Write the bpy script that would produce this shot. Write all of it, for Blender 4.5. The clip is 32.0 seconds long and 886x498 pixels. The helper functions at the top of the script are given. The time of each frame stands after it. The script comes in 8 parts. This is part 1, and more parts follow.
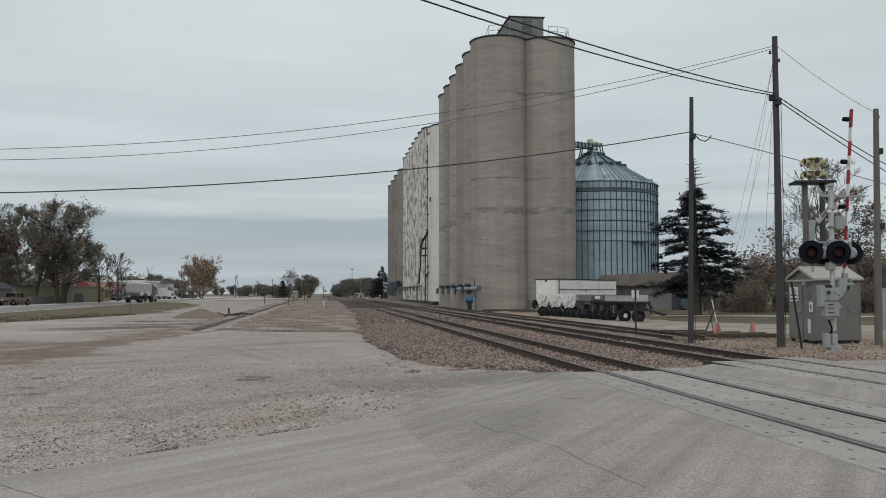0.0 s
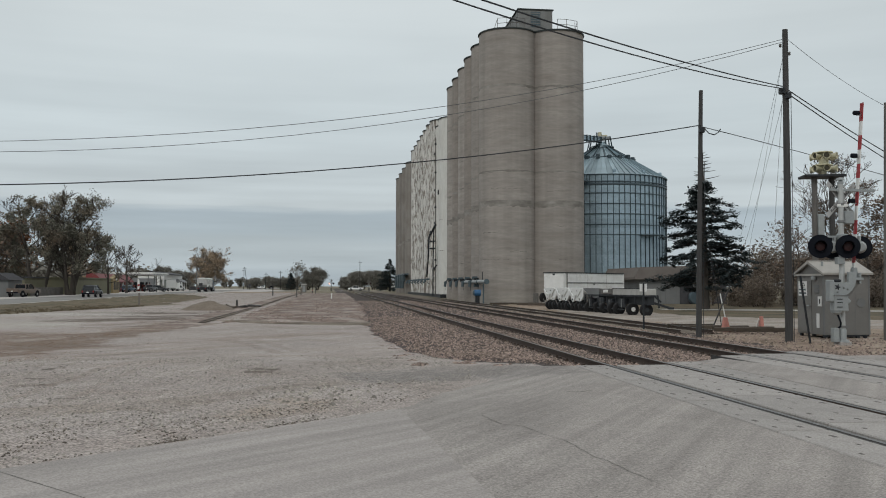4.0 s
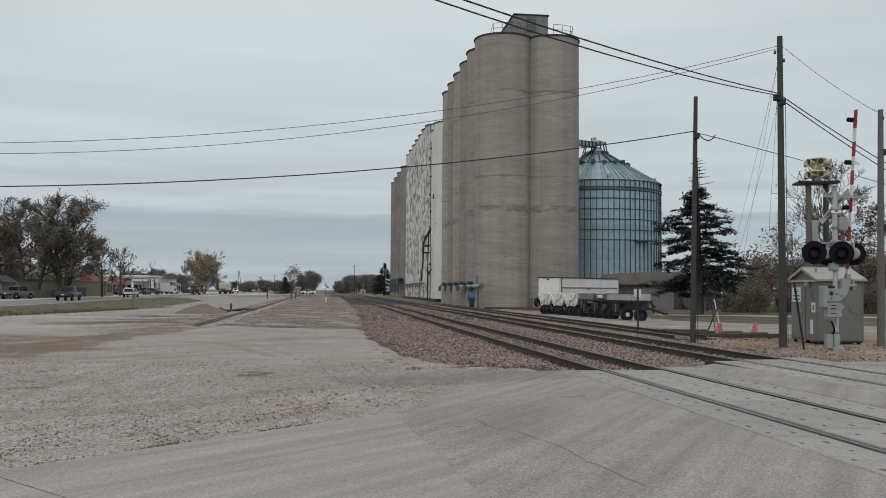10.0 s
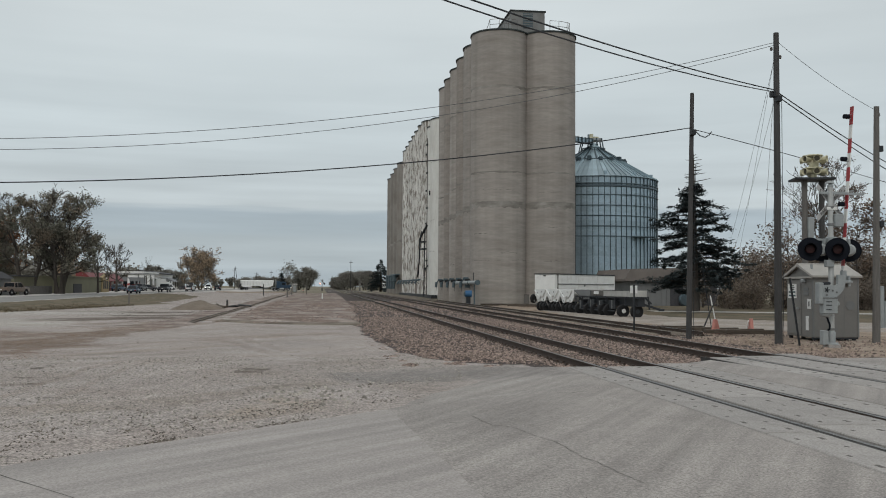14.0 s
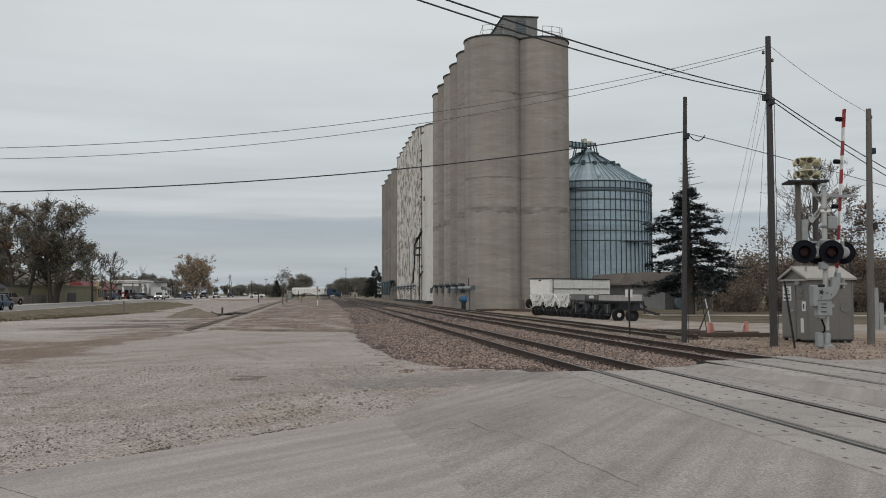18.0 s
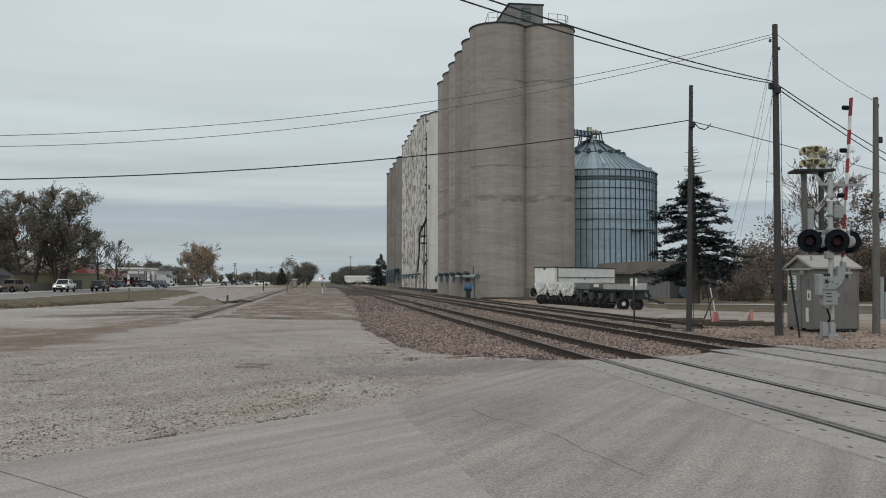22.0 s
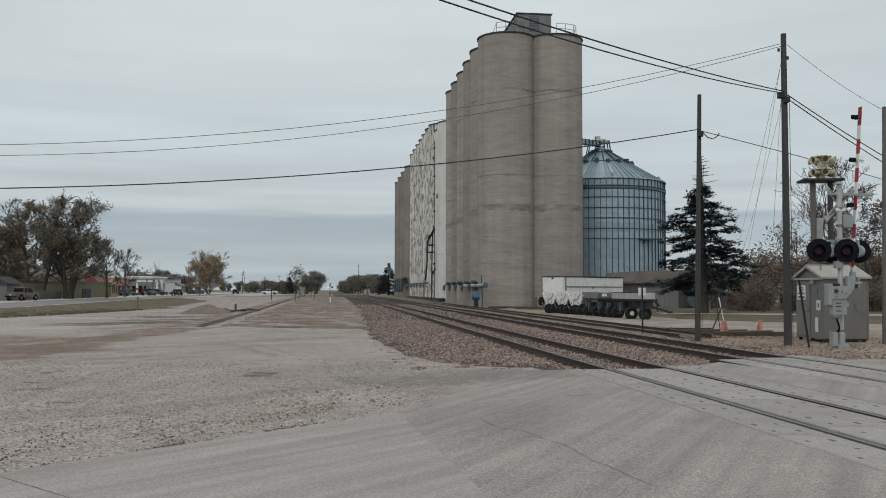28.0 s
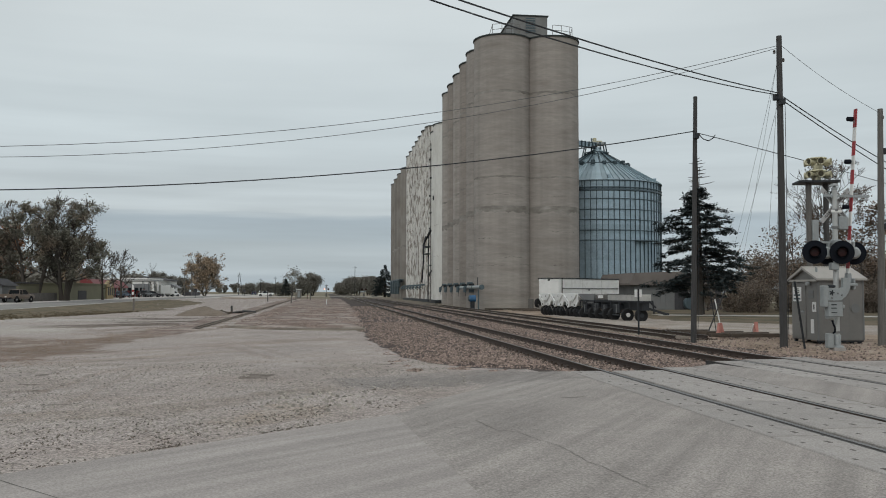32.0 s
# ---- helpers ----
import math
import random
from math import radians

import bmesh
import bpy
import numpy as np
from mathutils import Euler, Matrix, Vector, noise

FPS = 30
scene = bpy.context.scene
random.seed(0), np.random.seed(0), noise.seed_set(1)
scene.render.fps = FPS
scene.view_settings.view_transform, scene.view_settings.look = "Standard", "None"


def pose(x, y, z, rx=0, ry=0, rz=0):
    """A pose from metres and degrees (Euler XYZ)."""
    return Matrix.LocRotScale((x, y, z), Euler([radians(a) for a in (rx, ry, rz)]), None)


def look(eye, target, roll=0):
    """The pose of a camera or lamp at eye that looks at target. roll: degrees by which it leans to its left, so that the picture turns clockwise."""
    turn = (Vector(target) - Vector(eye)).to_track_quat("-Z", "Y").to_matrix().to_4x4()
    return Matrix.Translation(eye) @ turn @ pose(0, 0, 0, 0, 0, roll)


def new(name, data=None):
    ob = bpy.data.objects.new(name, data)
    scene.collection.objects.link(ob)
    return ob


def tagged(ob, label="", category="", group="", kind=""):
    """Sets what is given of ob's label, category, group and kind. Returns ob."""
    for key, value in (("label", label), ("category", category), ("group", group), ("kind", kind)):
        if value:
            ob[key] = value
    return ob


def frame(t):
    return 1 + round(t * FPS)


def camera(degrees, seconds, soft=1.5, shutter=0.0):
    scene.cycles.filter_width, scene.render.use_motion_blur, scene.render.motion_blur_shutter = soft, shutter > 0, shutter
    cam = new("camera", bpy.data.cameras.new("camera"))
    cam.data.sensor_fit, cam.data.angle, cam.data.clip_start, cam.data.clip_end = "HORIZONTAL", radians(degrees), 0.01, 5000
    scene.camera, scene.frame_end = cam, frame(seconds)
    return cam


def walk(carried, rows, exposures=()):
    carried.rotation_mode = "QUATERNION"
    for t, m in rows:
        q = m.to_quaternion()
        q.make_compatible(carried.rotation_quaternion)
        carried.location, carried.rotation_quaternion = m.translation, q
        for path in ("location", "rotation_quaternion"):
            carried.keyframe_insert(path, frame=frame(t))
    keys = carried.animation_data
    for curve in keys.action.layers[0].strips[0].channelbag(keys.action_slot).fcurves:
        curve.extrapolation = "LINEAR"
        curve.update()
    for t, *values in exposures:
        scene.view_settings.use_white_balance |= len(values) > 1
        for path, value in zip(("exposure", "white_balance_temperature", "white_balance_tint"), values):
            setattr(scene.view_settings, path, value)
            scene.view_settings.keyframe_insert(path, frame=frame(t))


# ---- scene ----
EYE, EXPO = 1.78, 0.0
PATH = [
    (0, 92.801, 0.127, -7.532), (0.5, 92.699, -0.224, -7.377), (1, 92.503, -0.334, -7.138), (1.5, 92.487, -0.157, -7.114),
    (2, 92.372, -0.035, -7.167), (2.5, 92.217, -0.080, -7.120), (3, 92.314, -0.062, -7.243), (3.5, 92.353, -0.123, -7.100),
    (5.5, 92.362, -0.069, -6.989), (6, 92.320, -0.249, -6.993), (6.5, 92.088, -0.270, -7.022), (7, 92.238, -0.187, -6.982),
    (7.5, 92.490, -0.173, -7.203), (8, 92.624, 0.001, -7.448), (8.5, 92.736, 0.155, -7.488), (9, 92.684, -0.000, -7.372),
    (9.5, 92.588, -0.271, -7.371), (10, 92.632, -0.374, -7.388), (10.5, 92.631, -0.397, -7.286), (11, 92.547, -0.452, -7.316),
    (11.5, 92.517, -0.390, -7.478), (12, 92.468, -0.208, -7.666), (12.5, 92.388, -0.134, -7.761), (13, 92.302, -0.188, -7.768),
    (13.5, 92.211, -0.360, -7.778), (14, 92.403, -0.388, -7.615), (14.5, 92.492, -0.210, -7.643), (16.5, 92.716, 0.332, -7.958),
    (17, 92.648, 0.190, -7.908), (17.5, 92.648, 0.247, -7.956), (18, 92.766, 0.134, -7.914), (18.5, 92.987, 0.169, -7.842),
    (19, 92.842, 0.105, -7.760), (19.5, 92.641, 0.140, -7.691), (20, 92.474, 0.148, -7.726), (20.5, 92.366, 0.060, -7.847),
    (21, 92.309, -0.074, -7.816), (21.5, 92.329, -0.151, -7.628), (22, 92.028, -0.003, -7.617), (22.5, 92.057, 0.101, -7.685),
    (23, 92.244, 0.120, -7.587), (23.5, 92.328, 0.064, -7.500), (24, 92.303, 0.010, -7.372), (24.5, 92.267, -0.132, -7.224),
    (25, 92.406, -0.055, -7.183), (25.5, 92.367, 0.168, -7.187), (27.5, 92.533, 0.310, -7.070), (28, 92.601, -0.113, -7.119),
    (28.5, 92.506, 0.069, -7.264), (29, 92.735, 0.010, -7.435), (29.5, 92.820, 0.005, -7.644), (30, 92.604, 0.088, -7.698),
    (30.5, 92.325, 0.060, -7.683), (31, 92.373, 0.056, -7.574), (31.5, 92.552, -0.054, -7.440), (32, 92.712, -0.095, -7.354),
]
cam = camera(52.21, 32.0, soft=1.0)
walk(cam, [(t, pose(0, 0, EYE, rx, ry, rz)) for t, rx, ry, rz in PATH], exposures=[(0, EXPO, 6500, 10), (17.1, EXPO, 6500, 10), (17.5, EXPO, 6560, 11.2), (18, EXPO, 6700, 13.6), (18.4, EXPO, 6500, 10), (32, EXPO, 6500, 10)])


# ---- light ----
def overcast_world():
    world = bpy.data.worlds.new("overcast_sky")
    scene.world = world
    world.use_nodes = True
    nt = world.node_tree
    nt.nodes.clear()
    out = nt.nodes.new("ShaderNodeOutputWorld")
    sky = nt.nodes.new("ShaderNodeTexSky")
    sky.sky_type, sky.sun_disc = "NISHITA", False
    sky.sun_elevation, sky.sun_rotation = radians(38), radians(200)
    clear = nt.nodes.new("ShaderNodeBackground")
    clear.inputs["Strength"].default_value = 0.1
    nt.links.new(sky.outputs[0], clear.inputs["Color"])
    co = nt.nodes.new("ShaderNodeTexCoord")
    sep = nt.nodes.new("ShaderNodeSeparateXYZ")
    nt.links.new(co.outputs["Generated"], sep.inputs[0])
    # long flat cloud streaks
    mp = nt.nodes.new("ShaderNodeMapping")
    mp.inputs["Scale"].default_value = (1.9, 1.9, 30)
    mp.inputs["Location"].default_value = (3.1, 0.4, 0.9)
    nt.links.new(co.outputs["Generated"], mp.inputs[0])
    n1 = nt.nodes.new("ShaderNodeTexNoise")
    n1.inputs["Scale"].default_value, n1.inputs["Detail"].default_value = 1.5, 5
    nt.links.new(mp.outputs[0], n1.inputs["Vector"])
    mp2 = nt.nodes.new("ShaderNodeMapping")
    mp2.inputs["Scale"].default_value = (1, 1, 2.6)
    nt.links.new(co.outputs["Generated"], mp2.inputs[0])
    n2 = nt.nodes.new("ShaderNodeTexNoise")
    n2.inputs["Scale"].default_value, n2.inputs["Detail"].default_value = 2.2, 4
    nt.links.new(mp2.outputs[0], n2.inputs["Vector"])
    # height with a wavering edge
    wav = nt.nodes.new("ShaderNodeMath")
    wav.operation = "MULTIPLY_ADD"
    nt.links.new(n1.outputs["Fac"], wav.inputs[0])
    wav.inputs[1].default_value = 0.042
    nt.links.new(sep.outputs["Z"], wav.inputs[2])
    ramp = nt.nodes.new("ShaderNodeValToRGB")
    els = ramp.color_ramp.elements
    stops = [(0.0, (0.435, 0.505, 0.55)), (0.03, (0.412, 0.484, 0.53)), (0.045, (0.462, 0.529, 0.566)), (0.062, (0.472, 0.538, 0.573)), (0.078, (0.406, 0.474, 0.517)), (0.1, (0.391, 0.459, 0.506)), (0.109, (0.522, 0.578, 0.6)),
             (0.2, (0.565, 0.63, 0.65)), (0.34, (0.64, 0.695, 0.705)), (0.6, (0.69, 0.725, 0.73)), (1.0, (0.71, 0.74, 0.742))]
    els[0].position, els[0].color = stops[0][0], (*stops[0][1], 1)
    els[1].position, els[1].color = stops[-1][0], (*stops[-1][1], 1)
    for p, c in stops[1:-1]:
        e = els.new(p)
        e.color = (*c, 1)
    nt.links.new(wav.outputs[0], ramp.inputs[0])
    var = nt.nodes.new("ShaderNodeMapRange")
    var.inputs["From Min"].default_value, var.inputs["From Max"].default_value = 0.3, 0.7
    var.inputs["To Min"].default_value, var.inputs["To Max"].default_value = 0.93, 1.07
    nt.links.new(n2.outputs["Fac"], var.inputs["Value"])
    strk = nt.nodes.new("ShaderNodeMapRange")
    strk.inputs["From Min"].default_value, strk.inputs["From Max"].default_value = 0.3, 0.7
    strk.inputs["To Min"].default_value, strk.inputs["To Max"].default_value = 0.88, 1.12
    nt.links.new(n1.outputs["Fac"], strk.inputs["Value"])
    low = nt.nodes.new("ShaderNodeMapRange")
    low.inputs["From Min"].default_value, low.inputs["From Max"].default_value = 0.09, 0.22
    low.inputs["To Min"].default_value, low.inputs["To Max"].default_value = 1.0, 0.12
    nt.links.new(sep.outputs["Z"], low.inputs["Value"])
    soft_strk = nt.nodes.new("ShaderNodeMix")
    soft_strk.inputs[2].default_value = 1.0
    nt.links.new(low.outputs["Result"], soft_strk.inputs[0])
    nt.links.new(strk.outputs["Result"], soft_strk.inputs[3])
    both = nt.nodes.new("ShaderNodeMath")
    both.operation = "MULTIPLY"
    nt.links.new(var.outputs["Result"], both.inputs[0])
    nt.links.new(soft_strk.outputs[0], both.inputs[1])
    mul = nt.nodes.new("ShaderNodeVectorMath")
    mul.operation = "SCALE"
    nt.links.new(ramp.outputs["Color"], mul.inputs[0])
    nt.links.new(both.outputs[0], mul.inputs["Scale"])
    cloud = nt.nodes.new("ShaderNodeBackground")
    cloud.inputs["Strength"].default_value = 1.0
    nt.links.new(mul.outputs[0], cloud.inputs["Color"])
    mix = nt.nodes.new("ShaderNodeMixShader")
    mix.inputs[0].default_value = 0.95
    nt.links.new(clear.outputs[0], mix.inputs[1])
    nt.links.new(cloud.outputs[0], mix.inputs[2])
    nt.links.new(mix.outputs[0], out.inputs[0])


overcast_world()
sun = bpy.data.lights.new("sun", "SUN")
sun.energy, sun.angle, sun.color = 0.7, radians(25), (1.0, 0.96, 0.9)
sun_ob = new("sun", sun)
sun_ob.matrix_world = look((-30, -70, 60), (0, 0, 0))


# ---- materials ----
def material(name, base, rough=0.8, metal=0.0, noise_scale=3.0, spread=0.12, fine=0.0, fine_scale=40.0, bump=0.0, bump_scale=30.0, second=None, second_scale=0.6,
             second_at=0.5, second_soft=0.12, stretch=(1, 1, 1), island=0.0, obj=0.0, spec=0.4, emit=0.0, emit_colour=None, streak=0.0, streak_turn=0.0, streak_scale=(0.12, 3.0, 1), grit=0.0, grit_scale=70.0, bands=()):
    """A procedural surface: base colour varied at two scales, an optional second colour in patches, bump."""
    m = bpy.data.materials.new(name)
    m.use_nodes = True
    nt = m.node_tree
    b = nt.nodes["Principled BSDF"]
    b.inputs["Roughness"].default_value, b.inputs["Metallic"].default_value = rough, metal
    b.inputs["Specular IOR Level"].default_value = spec
    geo = nt.nodes.new("ShaderNodeTexCoord")
    mp = nt.nodes.new("ShaderNodeMapping")
    mp.inputs["Scale"].default_value = stretch
    nt.links.new(geo.outputs["Object"], mp.inputs[0])

    def tex(scale, detail=4.0, rough_=0.6):
        n = nt.nodes.new("ShaderNodeTexNoise")
        n.inputs["Scale"].default_value, n.inputs["Detail"].default_value, n.inputs["Roughness"].default_value = scale, detail, rough_
        nt.links.new(mp.outputs[0], n.inputs["Vector"])
        return n.outputs["Fac"]

    def rng(v, lo, hi, a=0.3, c=0.7):
        r = nt.nodes.new("ShaderNodeMapRange")
        r.inputs["From Min"].default_value, r.inputs["From Max"].default_value = a, c
        r.inputs["To Min"].default_value, r.inputs["To Max"].default_value = lo, hi
        nt.links.new(v, r.inputs["Value"])
        return r.outputs["Result"]

    def times(u, v):
        x = nt.nodes.new("ShaderNodeMath")
        x.operation = "MULTIPLY"
        nt.links.new(u, x.inputs[0])
        nt.links.new(v, x.inputs[1])
        return x.outputs[0]

    rgb = nt.nodes.new("ShaderNodeRGB")
    rgb.outputs[0].default_value = (*base, 1)
    colour = rgb.outputs[0]
    if second:
        mix = nt.nodes.new("ShaderNodeMix")
        mix.data_type = "RGBA"
        mix.inputs[7].default_value = (*second, 1)
        nt.links.new(colour, mix.inputs[6])
        nt.links.new(rng(tex(second_scale, 6.0, 0.65), 0, 1, second_at - second_soft, second_at + second_soft), mix.inputs[0])
        colour = mix.outputs[2]
    # dirt worked into the surface along lines: (start, end, half width, wobble, colour, cover)
    for (ax, ay), (bx, by), half, wobble, tint, cover in bands:
        ln = math.hypot(bx - ax, by - ay)
        ux, uy = (bx - ax) / ln, (by - ay) / ln

        def coord(nx, ny, c):
            dot = nt.nodes.new("ShaderNodeVectorMath")
            dot.operation = "DOT_PRODUCT"
            dot.inputs[1].default_value = (nx, ny, 0)
            nt.links.new(geo.outputs["Object"], dot.inputs[0])
            sub = nt.nodes.new("ShaderNodeMath")
            sub.operation = "ADD"
            nt.links.new(dot.outputs["Value"], sub.inputs[0])
            sub.inputs[1].default_value = c
            wob = nt.nodes.new("ShaderNodeMath")
            wob.operation = "ADD"
            nt.links.new(sub.outputs[0], wob.inputs[0])
            nt.links.new(rng(tex(0.35, 8.0, 0.68), -wobble, wobble, 0.2, 0.8), wob.inputs[1])
            ab = nt.nodes.new("ShaderNodeMath")
            ab.operation = "ABSOLUTE"
            nt.links.new(wob.outputs[0], ab.inputs[0])
            return ab.outputs[0]
        across = rng(coord(-uy, ux, uy * ax - ux * ay), 1, 0, half * 0.75, half * 1.15)
        onward = rng(coord(ux, uy, -(ux * (ax + bx) + uy * (ay + by)) / 2), 1, 0, ln / 2 * 0.85, ln / 2 * 1.05)
        blot = times(rng(tex(1.1, 8.0, 0.75), cover * 0.25, cover, 0.38, 0.56), rng(tex(5.5, 6.0, 0.75), 0.25, 1.0, 0.38, 0.52))
        mb = nt.nodes.new("ShaderNodeMix")
        mb.data_type = "RGBA"
        mb.inputs[7].default_value = (*tint, 1)
        nt.links.new(colour, mb.inputs[6])
        nt.links.new(times(times(across, onward), blot), mb.inputs[0])
        colour = mb.outputs[2]
    k = rng(tex(noise_scale), 1 - spread, 1 + spread)
    if fine:
        k = times(k, rng(tex(fine_scale, 2.0), 1 - fine, 1 + fine))
    if grit:
        k = times(k, rng(tex(grit_scale, 1.0), 1 - grit, 1 + grit, 0.35, 0.65))
    if streak:
        sm = nt.nodes.new("ShaderNodeMapping")
        sm.vector_type = "TEXTURE"
        sm.inputs["Rotation"].default_value = (0, 0, radians(streak_turn))
        sm.inputs["Scale"].default_value = tuple(1 / v for v in streak_scale)
        nt.links.new(geo.outputs["Object"], sm.inputs[0])
        sn = nt.nodes.new("ShaderNodeTexNoise")
        sn.inputs["Scale"].default_value, sn.inputs["Detail"].default_value = 1.0, 4.0
        nt.links.new(sm.outputs[0], sn.inputs["Vector"])
        k = times(k, rng(sn.outputs["Fac"], 1 - streak, 1 + streak))
    if island:
        g = nt.nodes.new("ShaderNodeNewGeometry")
        k = times(k, rng(g.outputs["Random Per Island"], 1 - island, 1 + island, 0, 1))
    if obj:
        oi = nt.nodes.new("ShaderNodeObjectInfo")
        k = times(k, rng(oi.outputs["Random"], 1 - obj, 1 + obj, 0, 1))
    sc = nt.nodes.new("ShaderNodeVectorMath")
    sc.operation = "SCALE"
    nt.links.new(colour, sc.inputs[0])
    nt.links.new(k, sc.inputs["Scale"])
    nt.links.new(sc.outputs[0], b.inputs["Base Color"])
    if bump:
        bp = nt.nodes.new("ShaderNodeBump")
        bp.inputs["Strength"].default_value, bp.inputs["Distance"].default_value = bump, 0.02
        nt.links.new(tex(bump_scale, 3.0), bp.inputs["Height"])
        nt.links.new(bp.outputs[0], b.inputs["Normal"])
    if emit:
        b.inputs["Emission Color"].default_value = (*(emit_colour or base), 1)
        b.inputs["Emission Strength"].default_value = emit
    return m


M = {}
M["soil"] = material("soil", (0.20, 0.165, 0.125), 0.95, noise_scale=0.15, spread=0.2, fine=0.2, fine_scale=6, second=(0.13, 0.12, 0.06), second_scale=0.05, bump=0.5, bump_scale=9)
M["lot"] = material("lot_gravel", (0.346, 0.307, 0.285), 0.95, noise_scale=0.25, spread=0.10, fine=0.22, fine_scale=11, grit=0.42, grit_scale=28, second=(0.285, 0.243, 0.218), second_scale=0.35, second_at=0.54, bump=1.0, bump_scale=16, streak=0.09, streak_turn=62, streak_scale=(0.1, 1.6, 1),
                    bands=[((-12.6, 13), (-10.3, 37), 2.5, 1.6, (0.17, 0.122, 0.092), 1.4), ((-10.8, 33), (-7.4, 53), 1.5, 1.4, (0.175, 0.127, 0.096), 1.4), ((-21, 45), (-11, 38), 2.6, 1.8, (0.18, 0.132, 0.1), 1.3), ((-8.6, 48), (-7.6, 68), 1.5, 1.6, (0.21, 0.155, 0.115), 0.9), ((-7.5, 27), (-5.5, 29.5), 0.22, 0.3, (0.15, 0.12, 0.1), 0.8), ((-9, 21.2), (-6, 22.4), 0.16, 0.25, (0.16, 0.135, 0.115), 0.8), ((-17, 56), (-8.6, 61), 2.4, 1.6, (0.10, 0.075, 0.057), 1.5), ((-20, 74), (-10, 71), 1.8, 1.4, (0.10, 0.077, 0.06), 1.5), ((-14, 64), (-8, 66), 1.2, 1.0, (0.10, 0.077, 0.06), 1.4), ((-13, 47), (-7, 50), 0.35, 0.6, (0.12, 0.092, 0.072), 0.9),
                           ((-1.4, 12.6), (-0.1, 14.9), 0.55, 0.8, (0.265, 0.215, 0.165), 0.6), ((-1.75, 19.8), (-1.05, 19.75), 0.26, 0.4, (0.13, 0.105, 0.088), 1.3), ((-5.8, 17.3), (-5.1, 17.4), 0.2, 0.4, (0.16, 0.13, 0.11), 1.0), ((-9, 26), (-3, 33), 0.5, 0.9, (0.25, 0.2, 0.16), 0.7), ((-5, 36), (0.5, 41.5), 1.0, 1.2, (0.25, 0.2, 0.165), 0.7),
                           ((0.2, 18.2), (4.6, 20.6), 0.9, 0.5, (0.22, 0.2, 0.185), 0.85), ((-30, 66), (-14, 72), 5.5, 2.5, (0.42, 0.395, 0.36), 0.8), ((-26, 48), (-14, 54), 6.5, 2.5, (0.40, 0.375, 0.34), 0.8),
                           ((-5.1, 13.5), (-4.95, 24), 0.11, 0.22, (0.25, 0.205, 0.175), 0.75), ((-4.2, 14), (-4.15, 23), 0.1, 0.2, (0.255, 0.21, 0.18), 0.6), ((-3.9, 36.4), (-1.5, 28.0), 0.2, 0.35, (0.245, 0.2, 0.172), 0.8), ((-3.2, 37), (-0.9, 28.6), 0.2, 0.35, (0.25, 0.205, 0.175), 0.7), ((-9, 31.5), (1, 41), 0.28, 0.5, (0.25, 0.2, 0.17), 0.8), ((-7.4, 26), (-1.0, 36.5), 0.2, 0.4, (0.26, 0.215, 0.185), 0.7),
                           ((-2.6, 14.5), (0.4, 17.5), 0.5, 0.5, (0.235, 0.2, 0.172), 0.9), ((-9.0, 11.2), (-2.6, 14.6), 0.6, 0.6, (0.25, 0.212, 0.18), 0.9), ((0.25, 18.1), (5.4, 19.3), 1.15, 0.35, (0.218, 0.2, 0.188), 1.5)])
M["red_dirt"] = material("reddish_dirt", (0.25, 0.185, 0.135), 0.95, noise_scale=0.5, spread=0.18, fine=0.25, fine_scale=12, second=(0.32, 0.27, 0.22), second_scale=0.5, second_at=0.58, bump=0.8, bump_scale=14)
M["ballast_dirt"] = material("gravelly_dirt", (0.172, 0.125, 0.104), 0.95, noise_scale=0.4, spread=0.26, fine=0.4, fine_scale=5, second=(0.305, 0.26, 0.232), second_scale=0.3, second_at=0.52, second_soft=0.07, bump=0.9, bump_scale=12)
M["mud"] = material("dark_mud", (0.11, 0.085, 0.065), 0.85, noise_scale=0.6, spread=0.2, fine=0.2, fine_scale=8, second=(0.2, 0.17, 0.13), second_scale=0.5, bump=0.5)
M["concrete"] = material("road_concrete", (0.345, 0.316, 0.298), 0.9, noise_scale=0.35, spread=0.07, fine=0.1, fine_scale=28, second=(0.30, 0.275, 0.259), second_scale=0.7, second_at=0.56, bump=0.3, bump_scale=50, streak=0.18, streak_turn=43, grit=0.15, grit_scale=46)
M["old_asphalt"] = material("worn_asphalt", (0.279, 0.254, 0.237), 0.92, noise_scale=0.3, spread=0.08, fine=0.13, fine_scale=26, second=(0.325, 0.298, 0.277), second_scale=0.55, second_at=0.5, bump=0.5, bump_scale=40, streak=0.19, streak_turn=56, grit=0.25, grit_scale=46, bands=[((0.25, 18.1), (5.4, 19.3), 1.15, 0.35, (0.218, 0.2, 0.188), 1.5), ((1.2, 15.1), (5.4, 18.3), 0.22, 0.2, (0.33, 0.305, 0.285), 1.1), ((1.8, 14.2), (5.4, 16.9), 0.14, 0.15, (0.325, 0.3, 0.28), 1.0)])
M["panel"] = material("crossing_panel_concrete", (0.348, 0.325, 0.307), 0.88, noise_scale=0.8, spread=0.1, fine=0.09, fine_scale=24, second=(0.27, 0.252, 0.238), second_scale=1.1, second_at=0.55, bump=0.35, obj=0.1, grit=0.16, grit_scale=36)
M["highway"] = material("highway_asphalt", (0.16, 0.157, 0.152), 0.9, noise_scale=0.1, spread=0.1, fine=0.08, fine_scale=5, second=(0.27, 0.26, 0.25), second_scale=0.03, second_at=0.5)
M["side_concrete"] = material("pale_concrete_apron", (0.44, 0.42, 0.39), 0.9, noise_scale=0.1, spread=0.08, fine=0.08, fine_scale=4)
